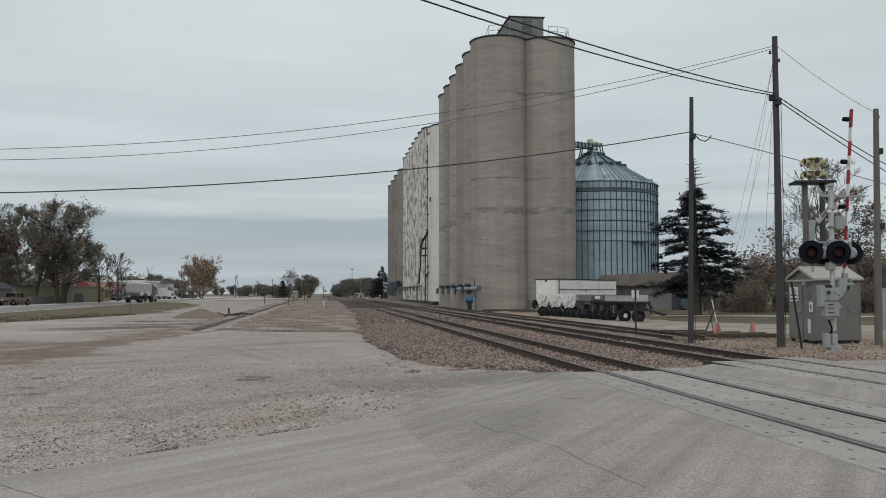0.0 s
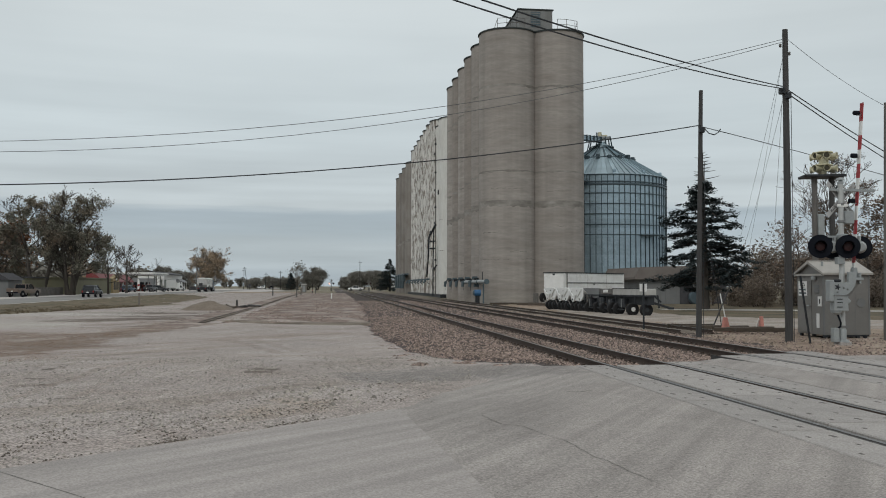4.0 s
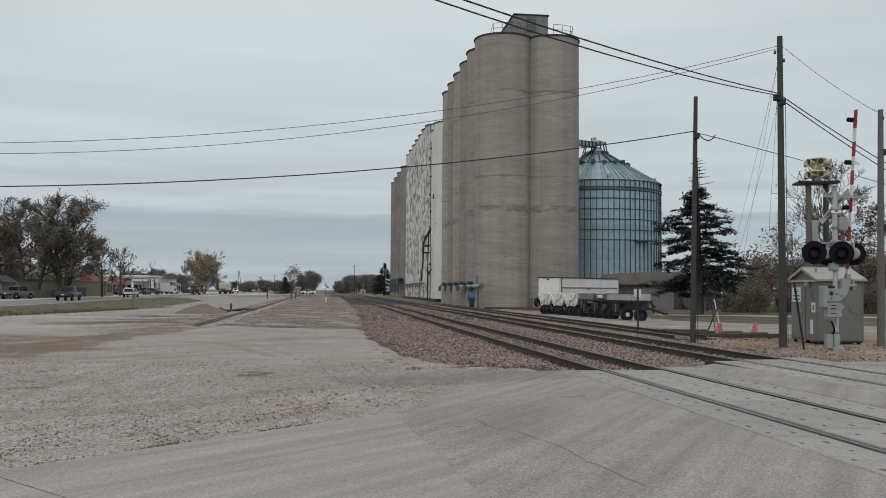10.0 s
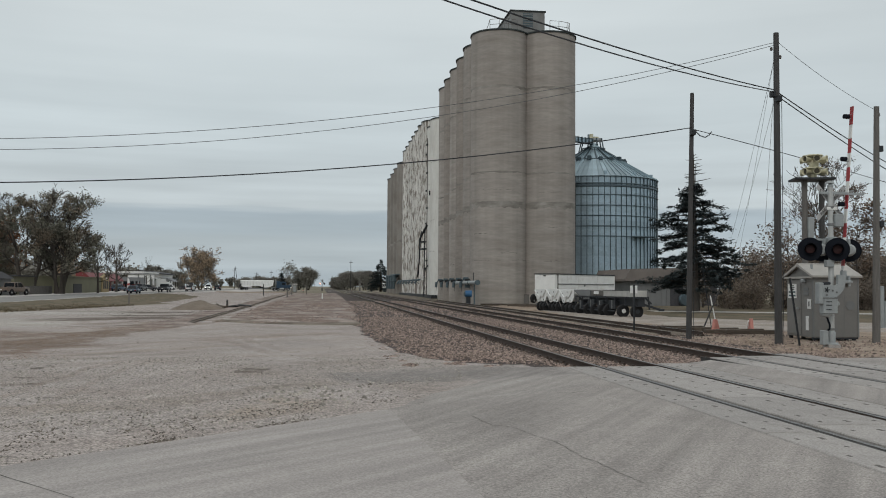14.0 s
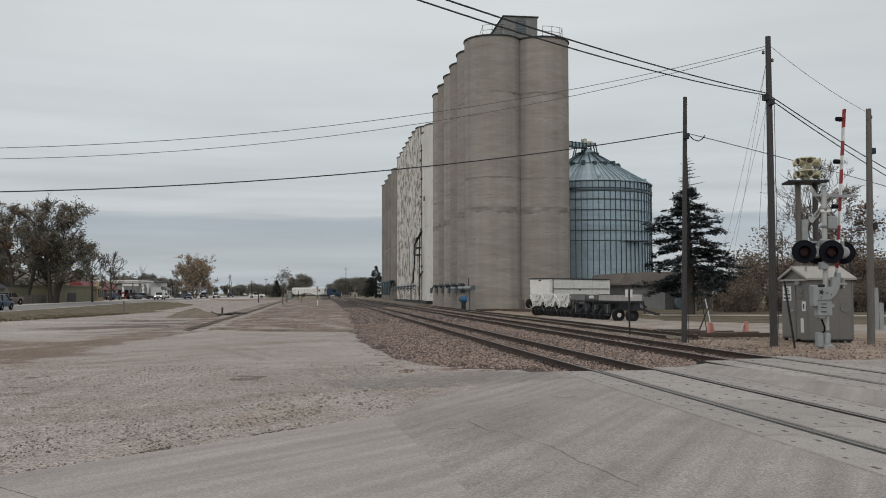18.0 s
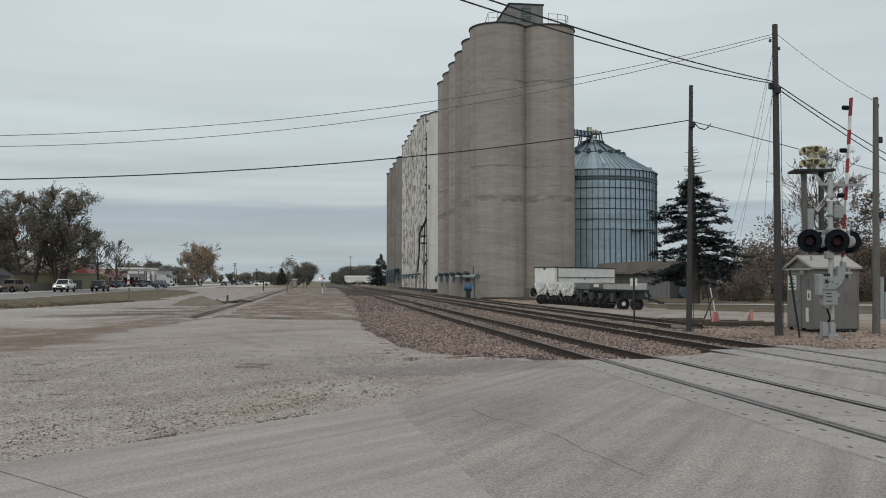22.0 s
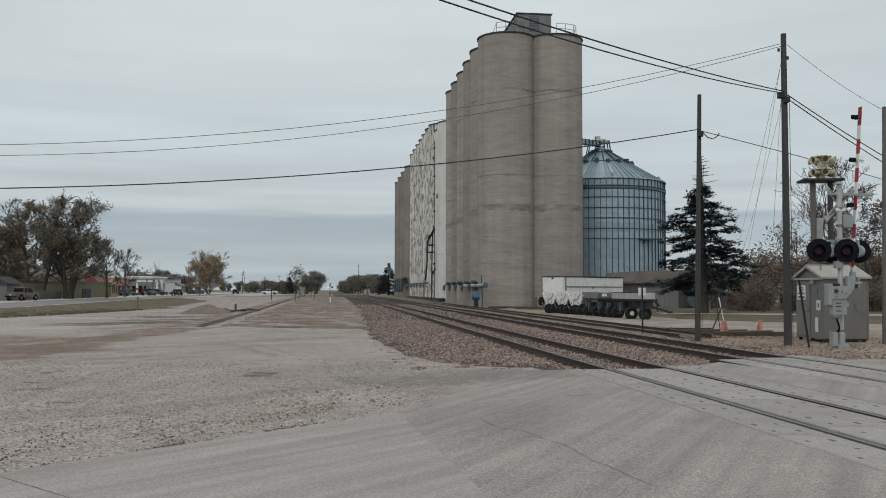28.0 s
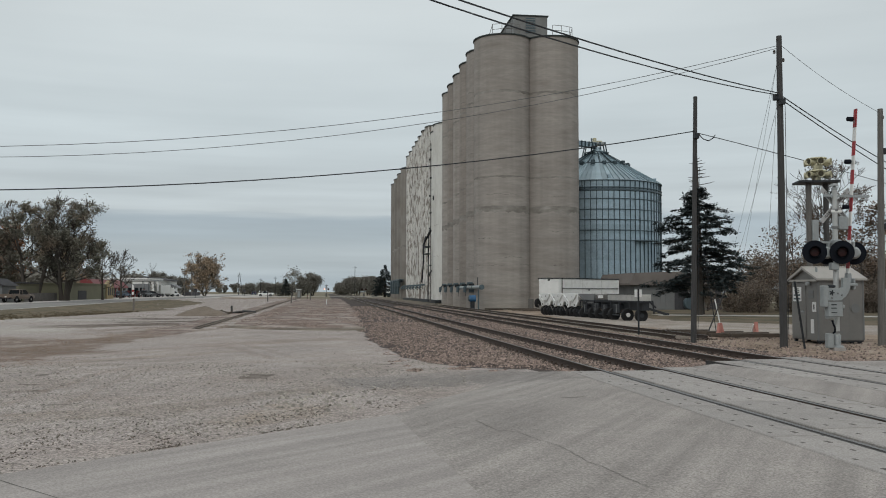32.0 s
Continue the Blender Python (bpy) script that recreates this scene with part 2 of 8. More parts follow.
M["grass"] = material("dry_grass", (0.105, 0.086, 0.05), 0.95, noise_scale=0.5, spread=0.25, fine=0.25, fine_scale=9, second=(0.135, 0.105, 0.068), second_scale=0.25, second_at=0.52, bump=0.8, bump_scale=12)
M["lawn"] = material("autumn_lawn", (0.085, 0.074, 0.044), 0.95, noise_scale=0.3, spread=0.25, fine=0.2, fine_scale=8, second=(0.135, 0.1, 0.062), second_scale=0.3, second_at=0.52, bump=0.7, bump_scale=12)
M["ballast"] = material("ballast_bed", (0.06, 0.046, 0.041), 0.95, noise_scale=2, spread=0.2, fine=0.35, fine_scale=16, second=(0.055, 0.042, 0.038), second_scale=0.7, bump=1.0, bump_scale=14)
M["stone"] = material("ballast_stone", (0.24, 0.184, 0.157), 0.9, noise_scale=9, spread=0.15, island=0.72)
M["pale_gravel"] = material("pale_drive_gravel", (0.33, 0.295, 0.262), 0.95, noise_scale=0.5, spread=0.16, fine=0.22, fine_scale=9, second=(0.235, 0.19, 0.155), second_scale=0.4, second_at=0.55, bump=0.8, bump_scale=14)
M["pebble"] = material("limestone_pebble", (0.30, 0.275, 0.242), 0.9, noise_scale=9, spread=0.15, island=0.5)
M["red_clod"] = material("reddish_clod", (0.19, 0.128, 0.092), 0.95, noise_scale=9, spread=0.2, island=0.5)
# for real clods, and for pebble shade painted as dark specks
M["clod"] = material("clod_and_pebble_shade", (0.13, 0.11, 0.092), 0.95, noise_scale=9, spread=0.2, island=0.5)
M["rail_side"] = material("rusty_rail_steel", (0.055, 0.038, 0.03), 0.75, noise_scale=4, spread=0.2, fine=0.2)
M["rail_top"] = material("worn_rail_head", (0.16, 0.155, 0.15), 0.38, metal=0.7, noise_scale=5, spread=0.1)
M["tie"] = material("creosoted_timber", (0.075, 0.06, 0.048), 0.9, noise_scale=3, spread=0.25, fine=0.2, stretch=(1, 8, 8), obj=0.25, bump=0.4)
M["silo"] = material("slipformed_concrete", (0.325, 0.297, 0.272), 0.9, noise_scale=0.35, spread=0.09, fine=0.08, fine_scale=1.6, second=(0.272, 0.246, 0.223), second_scale=0.5, second_at=0.56, second_soft=0.14, stretch=(0.3, 0.3, 1.7), bump=0.25, bump_scale=3, obj=0.08, streak=0.11, streak_scale=(0.8, 0.8, 0.03), grit=0.06, grit_scale=4)
M["silo_dull"] = material("weathered_silo_concrete", (0.282, 0.252, 0.226), 0.9, noise_scale=0.35, spread=0.1, fine=0.08, fine_scale=1.6, second=(0.246, 0.217, 0.193), second_scale=0.5, second_at=0.55, second_soft=0.14, stretch=(0.3, 0.3, 1.7), bump=0.25, bump_scale=3, streak=0.11, streak_scale=(0.8, 0.8, 0.03), grit=0.06, grit_scale=4)
M["silo_far"] = material("dull_grey_concrete", (0.25, 0.232, 0.21), 0.9, noise_scale=0.3, spread=0.1, second=(0.2, 0.175, 0.152), second_scale=0.4, second_at=0.55, stretch=(0.4, 0.4, 0.6), streak=0.14, streak_scale=(0.9, 0.9, 0.03))
M["silo_band"] = material("cold_joint_stain", (0.205, 0.188, 0.168), 0.9, noise_scale=0.7, spread=0.2, second=(0.285, 0.27, 0.25), second_scale=0.7, second_at=0.53, second_soft=0.16, stretch=(0.6, 0.6, 1.6))
M["pour_line"] = material("dark_pour_line", (0.19, 0.172, 0.155), 0.9, noise_scale=0.8, spread=0.3)
# silo concrete darkened in its colour for the shaded groove
M["seam"] = material("shaded_seam_concrete", (0.20, 0.187, 0.17), 0.9, noise_scale=0.6, spread=0.15, stretch=(1, 1, 0.2))
M["white_silo"] = material("peeling_white_paint", (0.62, 0.605, 0.57), 0.8, noise_scale=0.4, spread=0.06, fine=0.1, fine_scale=3, second=(0.215, 0.187, 0.158), second_scale=0.62, second_at=0.53, second_soft=0.06, stretch=(2.0, 2.0, 0.95), bump=0.2, bump_scale=4, streak=0.2, streak_scale=(1.8, 1.8, 0.05))
M["white_clean"] = material("white_painted_concrete", (0.66, 0.655, 0.62), 0.8, noise_scale=0.4, spread=0.05, fine=0.05, fine_scale=3, second=(0.52, 0.50, 0.46), second_scale=0.5, second_at=0.6, stretch=(1, 1, 0.3))
M["rim"] = material("tarred_roof_rim", (0.035, 0.043, 0.043), 0.8, spread=0.2)
M["headhouse"] = material("grey_corrugated_cladding", (0.235, 0.24, 0.235), 0.6, metal=0.2, noise_scale=1, spread=0.1, second=(0.185, 0.185, 0.18), second_scale=0.6)
M["galv"] = material("galvanised_steel", (0.345, 0.445, 0.51), 0.42, metal=0.5, noise_scale=0.8, spread=0.12, fine=0.1, fine_scale=6, obj=0.1)
M["galv_roof"] = material("galvanised_roof_sheet", (0.30, 0.385, 0.425), 0.42, metal=0.5, noise_scale=0.8, spread=0.1, obj=0.2)
# same galvanised steel, with the shade on ribs and vents put into its colour
M["galv_shaded"] = material("shadowed_galvanised_rib", (0.062, 0.088, 0.102), 0.55, metal=0.5, spread=0.15)
M["galv_ring"] = material("dull_galvanised_ring", (0.10, 0.135, 0.155), 0.5, metal=0.5, spread=0.15)
M["mast_paint"] = material("pale_mast_aluminium", (0.43, 0.44, 0.435), 0.5, metal=0.25, noise_scale=3, spread=0.1, fine=0.06)
M["galv_mast"] = material("weathered_aluminium", (0.305, 0.325, 0.328), 0.55, metal=0.25, noise_scale=3, spread=0.1, fine=0.06)
M["bungalow"] = material("grey_aluminium_cladding", (0.21, 0.203, 0.193), 0.6, metal=0.2, noise_scale=1.5, spread=0.09, fine=0.05, second=(0.185, 0.18, 0.171), second_scale=0.8)
M["roof_pale"] = material("pale_metal_roof", (0.40, 0.38, 0.35), 0.55, metal=0.2, noise_scale=2, spread=0.1)
M["pole"] = material("weathered_pole_timber", (0.06, 0.059, 0.059), 0.9, noise_scale=4, spread=0.2, fine=0.2, stretch=(6, 6, 0.4), bump=0.4)
M["pole_grey"] = material("grey_pole_timber", (0.135, 0.128, 0.12), 0.9, noise_scale=4, spread=0.2, fine=0.2, stretch=(6, 6, 0.4), bump=0.4)
M["wire"] = material("cable_sheath", (0.02, 0.022, 0.026), 0.6, spread=0.1)
M["wire_thin"] = material("weathered_conductor", (0.10, 0.105, 0.11), 0.6, spread=0.1)
M["black"] = material("black_paint", (0.009, 0.011, 0.016), 0.85, spread=0.15, spec=0.12)
M["red_paint"] = material("retroreflective_red", (0.3, 0.026, 0.03), 0.5, spread=0.08)
M["white_paint"] = material("white_paint", (0.72, 0.72, 0.70), 0.55, spread=0.05)
M["cream"] = material("cream_yellow_paint", (0.5, 0.475, 0.34), 0.5, spread=0.1)
# near-black colour for the shade deep in the horns
M["horn_shade"] = material("horn_throat_shade", (0.05, 0.045, 0.03), 0.7, spread=0.1)
M["lens_red"] = material("unlit_red_lens", (0.03, 0.004, 0.004), 0.5, spread=0.1)
M["lamp_lit"] = material("lit_red_lamp", (0.9, 0.35, 0.25), 0.4, spread=0.05, emit=1.6, emit_colour=(1.0, 0.55, 0.42))
M["headlamp"] = material("lit_headlamp", (0.9, 0.9, 0.85), 0.3, spread=0.02, emit=2.2, emit_colour=(1.0, 0.97, 0.9))
M["tail"] = material("tail_lamp", (0.28, 0.02, 0.02), 0.35, spread=0.05)
M["orange"] = material("faded_orange_paint", (0.47, 0.2, 0.165), 0.6, noise_scale=5, spread=0.15)
M["glass"] = material("dark_window_glass", (0.015, 0.018, 0.021), 0.15, spread=0.05, spec=0.3)
M["tyre"] = material("tyre_rubber", (0.013, 0.013, 0.014), 0.85, spread=0.1)
M["rim_metal"] = material("wheel_rim", (0.4, 0.4, 0.4), 0.4, metal=0.6, spread=0.08)
M["white_wall"] = material("white_metal_siding", (0.68, 0.68, 0.66), 0.6, noise_scale=0.3, spread=0.05)
M["trailer_white"] = material("dirty_white_trailer_paint", (0.74, 0.745, 0.73), 0.55, noise_scale=0.8, spread=0.08, second=(0.52, 0.51, 0.48), second_scale=0.9, second_at=0.66)
M["chassis"] = material("black_chassis_steel", (0.019, 0.022, 0.026), 0.6, noise_scale=3, spread=0.25)
M["deck_grey"] = material("weathered_deck_steel", (0.40, 0.395, 0.375), 0.7, noise_scale=2, spread=0.15)
M["green_wall"] = material("olive_metal_siding", (0.17, 0.165, 0.11), 0.8, noise_scale=0.4, spread=0.08)
M["tan_wall"] = material("ochre_boards", (0.36, 0.28, 0.16), 0.85, spread=0.1)
M["red_roof"] = material("red_standing_seam", (0.17, 0.032, 0.034), 0.6, noise_scale=0.5, spread=0.12)
M["red_wall"] = material("dark_red_cladding", (0.2, 0.05, 0.045), 0.8, spread=0.15)
M["brown_roof"] = material("rusty_brown_roof", (0.165, 0.145, 0.132), 0.75, noise_scale=0.5, spread=0.15)
M["shed_grey"] = material("grey_steel_siding", (0.17, 0.175, 0.175), 0.65, noise_scale=0.5, spread=0.1)
M["dark_roof"] = material("dark_shingle_roof", (0.06, 0.06, 0.065), 0.9, spread=0.15)
M["grey_house"] = material("grey_house_siding", (0.22, 0.225, 0.23), 0.85, spread=0.08)
M["bark"] = material("grey_brown_bark", (0.07, 0.061, 0.053), 0.95, noise_scale=5, spread=0.25, stretch=(4, 4, 0.7), bump=0.5)
M["bark_light"] = material("pale_twig_bark", (0.15, 0.125, 0.10), 0.95, noise_scale=5, spread=0.2)
M["needle"] = material("dark_spruce_needles", (0.036, 0.049, 0.051), 0.9, island=0.4, spread=0.2)
M["leaf_dark"] = material("dull_olive_leaves", (0.165, 0.16, 0.128), 0.85, island=0.3, spread=0.2, noise_scale=0.5, second=(0.2, 0.155, 0.115), second_scale=0.22, second_at=0.55, second_soft=0.08)
M["leaf_brown"] = material("brown_autumn_leaves", (0.145, 0.105, 0.078), 0.85, island=0.35, spread=0.2)
M["leaf_gold"] = material("tan_gold_leaves", (0.36, 0.27, 0.185), 0.85, island=0.35, spread=0.2)
M["leaf_rust"] = material("rust_leaves", (0.20, 0.095, 0.05), 0.85, island=0.4, spread=0.2)
M["brush"] = material("dry_brush", (0.178, 0.141, 0.11), 0.9, island=0.3, spread=0.25, noise_scale=0.35, second=(0.125, 0.103, 0.084), second_scale=0.12, second_at=0.52)
M["leaf_far"] = material("distant_dull_foliage", (0.2, 0.19, 0.165), 0.9, island=0.25, spread=0.2)
M["blue_gear"] = material("blue_painted_steel", (0.035, 0.12, 0.25), 0.5, spread=0.15)
M["teal_gear"] = material("grey_teal_steel", (0.075, 0.105, 0.12), 0.6, spread=0.15)
# sign white greyed in its colour, as for a face lit from behind
M["sign_shaded"] = material("shaded_sign_white", (0.37, 0.37, 0.365), 0.6, noise_scale=3, spread=0.1, fine=0.1)
M["sign_white"] = material("white_sign_face", (0.7, 0.7, 0.69), 0.5, spread=0.04)
M["ink"] = material("black_ink", (0.03, 0.03, 0.03), 0.7, spread=0.05)
M["crack"] = material("open_crack", (0.10, 0.095, 0.085), 0.95, spread=0.2)
M["rubber"] = material("flangeway_rubber", (0.045, 0.043, 0.042), 0.8, spread=0.2)
M["bolt"] = material("rusty_lag_bolt", (0.105, 0.092, 0.083), 0.8, spread=0.2)
M["pile"] = material("sand_and_gravel_pile", (0.185, 0.152, 0.122), 0.95, noise_scale=1, spread=0.12, fine=0.2, fine_scale=9, bump=0.7, bump_scale=12)


# ---- mesh tools ----
rnd = random.Random(7)


class Shape:
    """Collects vertices and faces for one mesh."""

    def __init__(self):
        self.v, self.f = [], []

    def add(self, verts, faces):
        n = len(self.v)
        self.v.extend(verts)
        self.f.extend(tuple(i + n for i in f) for f in faces)
        return self

    def box(self, x0, x1, y0, y1, z0, z1, bev=0.0):
        if not bev:
            vs = [(x, y, z) for z in (z0, z1) for y in (y0, y1) for x in (x0, x1)]
            return self.add(vs, [(0, 2, 3, 1), (4, 5, 7, 6), (0, 1, 5, 4), (2, 6, 7, 3), (0, 4, 6, 2), (1, 3, 7, 5)])
        b = bev
        rings = []
        for z, e in ((z0, b), (z0 + b, 0), (z1 - b, 0), (z1, b)):
            xa, xb, ya, yb = x0 + e, x1 - e, y0 + e, y1 - e
            c = b if not e else b * 0.4
            rings.append([(xa + c, ya, z), (xb - c, ya, z), (xb, ya + c, z), (xb, yb - c, z), (xb - c, yb, z), (xa + c, yb, z), (xa, yb - c, z), (xa, ya + c, z)])
        return self.rings(rings)

    def rings(self, rings, caps=True):
        n, k = len(rings[0]), len(rings)
        faces = [(j * n + i, j * n + (i + 1) % n, (j + 1) * n + (i + 1) % n, (j + 1) * n + i) for j in range(k - 1) for i in range(n)]
        if caps:
            faces += [tuple(range(n - 1, -1, -1)), tuple(range((k - 1) * n, k * n))]
        return self.add([p for r in rings for p in r], faces)

    def cyl(self, x, y, z0, z1, r0, r1=None, n=16, caps=True):
        r1 = r0 if r1 is None else r1
        return self.rings([[(x + r * math.cos(a), y + r * math.sin(a), z) for a in [2 * math.pi * i / n for i in range(n)]] for z, r in ((z0, r0), (z1, r1))], caps)

    def lathe(self, x, y, profile, n=24, caps=True):
        return self.rings([[(x + r * math.cos(2 * math.pi * i / n), y + r * math.sin(2 * math.pi * i / n), z) for i in range(n)] for r, z in profile], caps)

    def tube(self, pts, radii, n=6, caps=True):
        """A tube along points; radii a number or one for each point."""
        if not hasattr(radii, "__len__"):
            radii = [radii] * len(pts)
        rings = []
        ps = [Vector(p) for p in pts]
        for i, p in enumerate(ps):
            d = (ps[min(i + 1, len(ps) - 1)] - ps[max(i - 1, 0)])
            d = d.normalized() if d.length > 1e-9 else Vector((0, 0, 1))
            u = d.cross(Vector((0, 0, 1)) if abs(d.z) < 0.9 else Vector((1, 0, 0))).normalized()
            w = d.cross(u)
            rings.append([tuple(p + radii[i] * (math.cos(2 * math.pi * k / n) * u + math.sin(2 * math.pi * k / n) * w)) for k in range(n)])
        return self.rings(rings, caps)

    def prism(self, outline, axis, a, b):
        """An outline in the two other axes, in order, extruded along one axis from a to b."""
        def put(p, h):
            q = list(p)
            q.insert("xyz".index(axis), h)
            return tuple(q)
        return self.rings([[put(p, a) for p in outline], [put(p, b) for p in outline]])

    def bar(self, p, q, w, h):
        """A straight bar of rectangular section between two points."""
        p, q = Vector(p), Vector(q)
        d = (q - p).normalized()
        u = d.cross(Vector((0, 0, 1)) if abs(d.z) < 0.95 else Vector((1, 0, 0))).normalized()
        v = u.cross(d)
        return self.rings([[tuple(c + su * w / 2 * u + sv * h / 2 * v) for su, sv in ((-1, -1), (1, -1), (1, 1), (-1, 1))] for c in (p, q)])

    def moved(self, m):
        self.v = [tuple(m @ Vector(p)) for p in self.v]
        return self

    def join(self, other):
        return self.add(other.v, other.f)

    def mesh(self, name, mat, smooth=False):
        me = bpy.data.meshes.new(name)
        me.from_pydata(self.v, [], self.f)
        me.materials.append(M[mat] if isinstance(mat, str) else mat)
        if smooth:
            me.polygons.foreach_set("use_smooth", [True] * len(me.polygons))
            me.update()
            try:
                me.set_sharp_from_angle(angle=radians(40))
            except AttributeError:
                pass
        me.update()
        return me


def base(name, x=0.0, y=0.0, z=0.0, rz=0.0, label="", category="", group="", kind=""):
    ob = new(name)
    ob.empty_display_size = 0.2
    ob.matrix_basis = pose(x, y, z, 0, 0, rz)
    return tagged(ob, label, category, group, kind)


def part(name, shape, mat, parent, label="", smooth=False, at=None, kind=""):
    ob = new(name, shape if isinstance(shape, bpy.types.Mesh) else shape.mesh(name, mat, smooth))
    ob.parent = parent
    if at is not None:
        ob.matrix_basis = at
    return tagged(ob, label, "", "", kind)


def solid(name, shape, mat, label="", category="", group="", kind="", smooth=False, at=None):
    ob = new(name, shape.mesh(name, mat, smooth))
    if at is not None:
        ob.matrix_basis = at
    return tagged(ob, label, category, group, kind)


def ease(a, b, v):
    s = min(1, max(0, (v - a) / (b - a)))
    return s * s * (3 - 2 * s)


def level(x, y):
    """Height of the ground: flush with the rails at the crossing, a little lower beyond it."""
    dip = 0.28 * ease(20.5, 30, y) * (1 - 0.75 * ease(90, 170, y))
    dip += 0.12 * ease(95, 112, y) * (1 - ease(140, 200, y)) * ease(13, 18, x)
    bank = 0.22 * ease(-20, -29, x) * ease(40, 80, y)
    flush = 0.03 * ease(3.2, 5.2, x) * (1 - ease(14, 18, x)) * (1 - ease(19.8, 21.5, y))
    return -0.03 - dip + bank + flush


def along(points, s):
    """The point a share s along a polyline."""
    lens = [math.dist(points[i], points[i + 1]) for i in range(len(points) - 1)]
    d = s * sum(lens)
    for i, l in enumerate(lens):
        if d <= l or i == len(lens) - 1:
            k = d / l if l else 0
            return (points[i][0] + (points[i + 1][0] - points[i][0]) * k, points[i][1] + (points[i + 1][1] - points[i][1]) * k)
        d -= l


def sheet(name, edge_a, edge_b, nu, nv, mat, lift, label, category="ground", ragged=0.0, rough_z=0.0, parent=None):
    """A surface that lies on the ground between two edges."""
    s = Shape()
    rs = random.Random(name)
    ph = rs.uniform(0, 50)
    for i in range(nu + 1):
        a, b = along(edge_a, i / nu), along(edge_b, i / nu)
        if ragged:
            ka = ragged * noise.noise((a[0] * 0.45 + ph, a[1] * 0.45, 0.0)) + 0.4 * ragged * noise.noise((a[0] * 1.9, a[1] * 1.9, ph))
            kb = ragged * noise.noise((b[0] * 0.45, b[1] * 0.45 + ph, 3.0)) + 0.4 * ragged * noise.noise((b[0] * 1.9, b[1] * 1.9, ph + 7))
            dx, dy = b[0] - a[0], b[1] - a[1]
            l = math.hypot(dx, dy) or 1
            ka, kb = max(-l * 0.3, min(l * 0.3, ka)), max(-l * 0.3, min(l * 0.3, kb))
            a, b = (a[0] + dx / l * ka, a[1] + dy / l * ka), (b[0] + dx / l * kb, b[1] + dy / l * kb)
        for j in range(nv + 1):
            k = j / nv
            x, y = a[0] + (b[0] - a[0]) * k, a[1] + (b[1] - a[1]) * k
            z = level(x, y) + lift
            if rough_z and 0 < j < nv and 0 < i < nu:
                z += rough_z * noise.noise((x * 0.8, y * 0.8, ph))
            elif rough_z:
                z = level(x, y) - 0.04
            s.v.append((x, y, z))
    w = nv + 1
    s.f = [(i * w + j, (i + 1) * w + j, (i + 1) * w + j + 1, i * w + j + 1) for i in range(nu) for j in range(nv)]
    me = s.mesh(name, mat, True)
    up = sum(p.normal.z for p in me.polygons)
    if up < 0:
        me.flip_normals()
    ob = new(name, me)
    if parent:
        ob.parent = parent
        return tagged(ob, label)
    return tagged(ob, label, category, "", "structure")


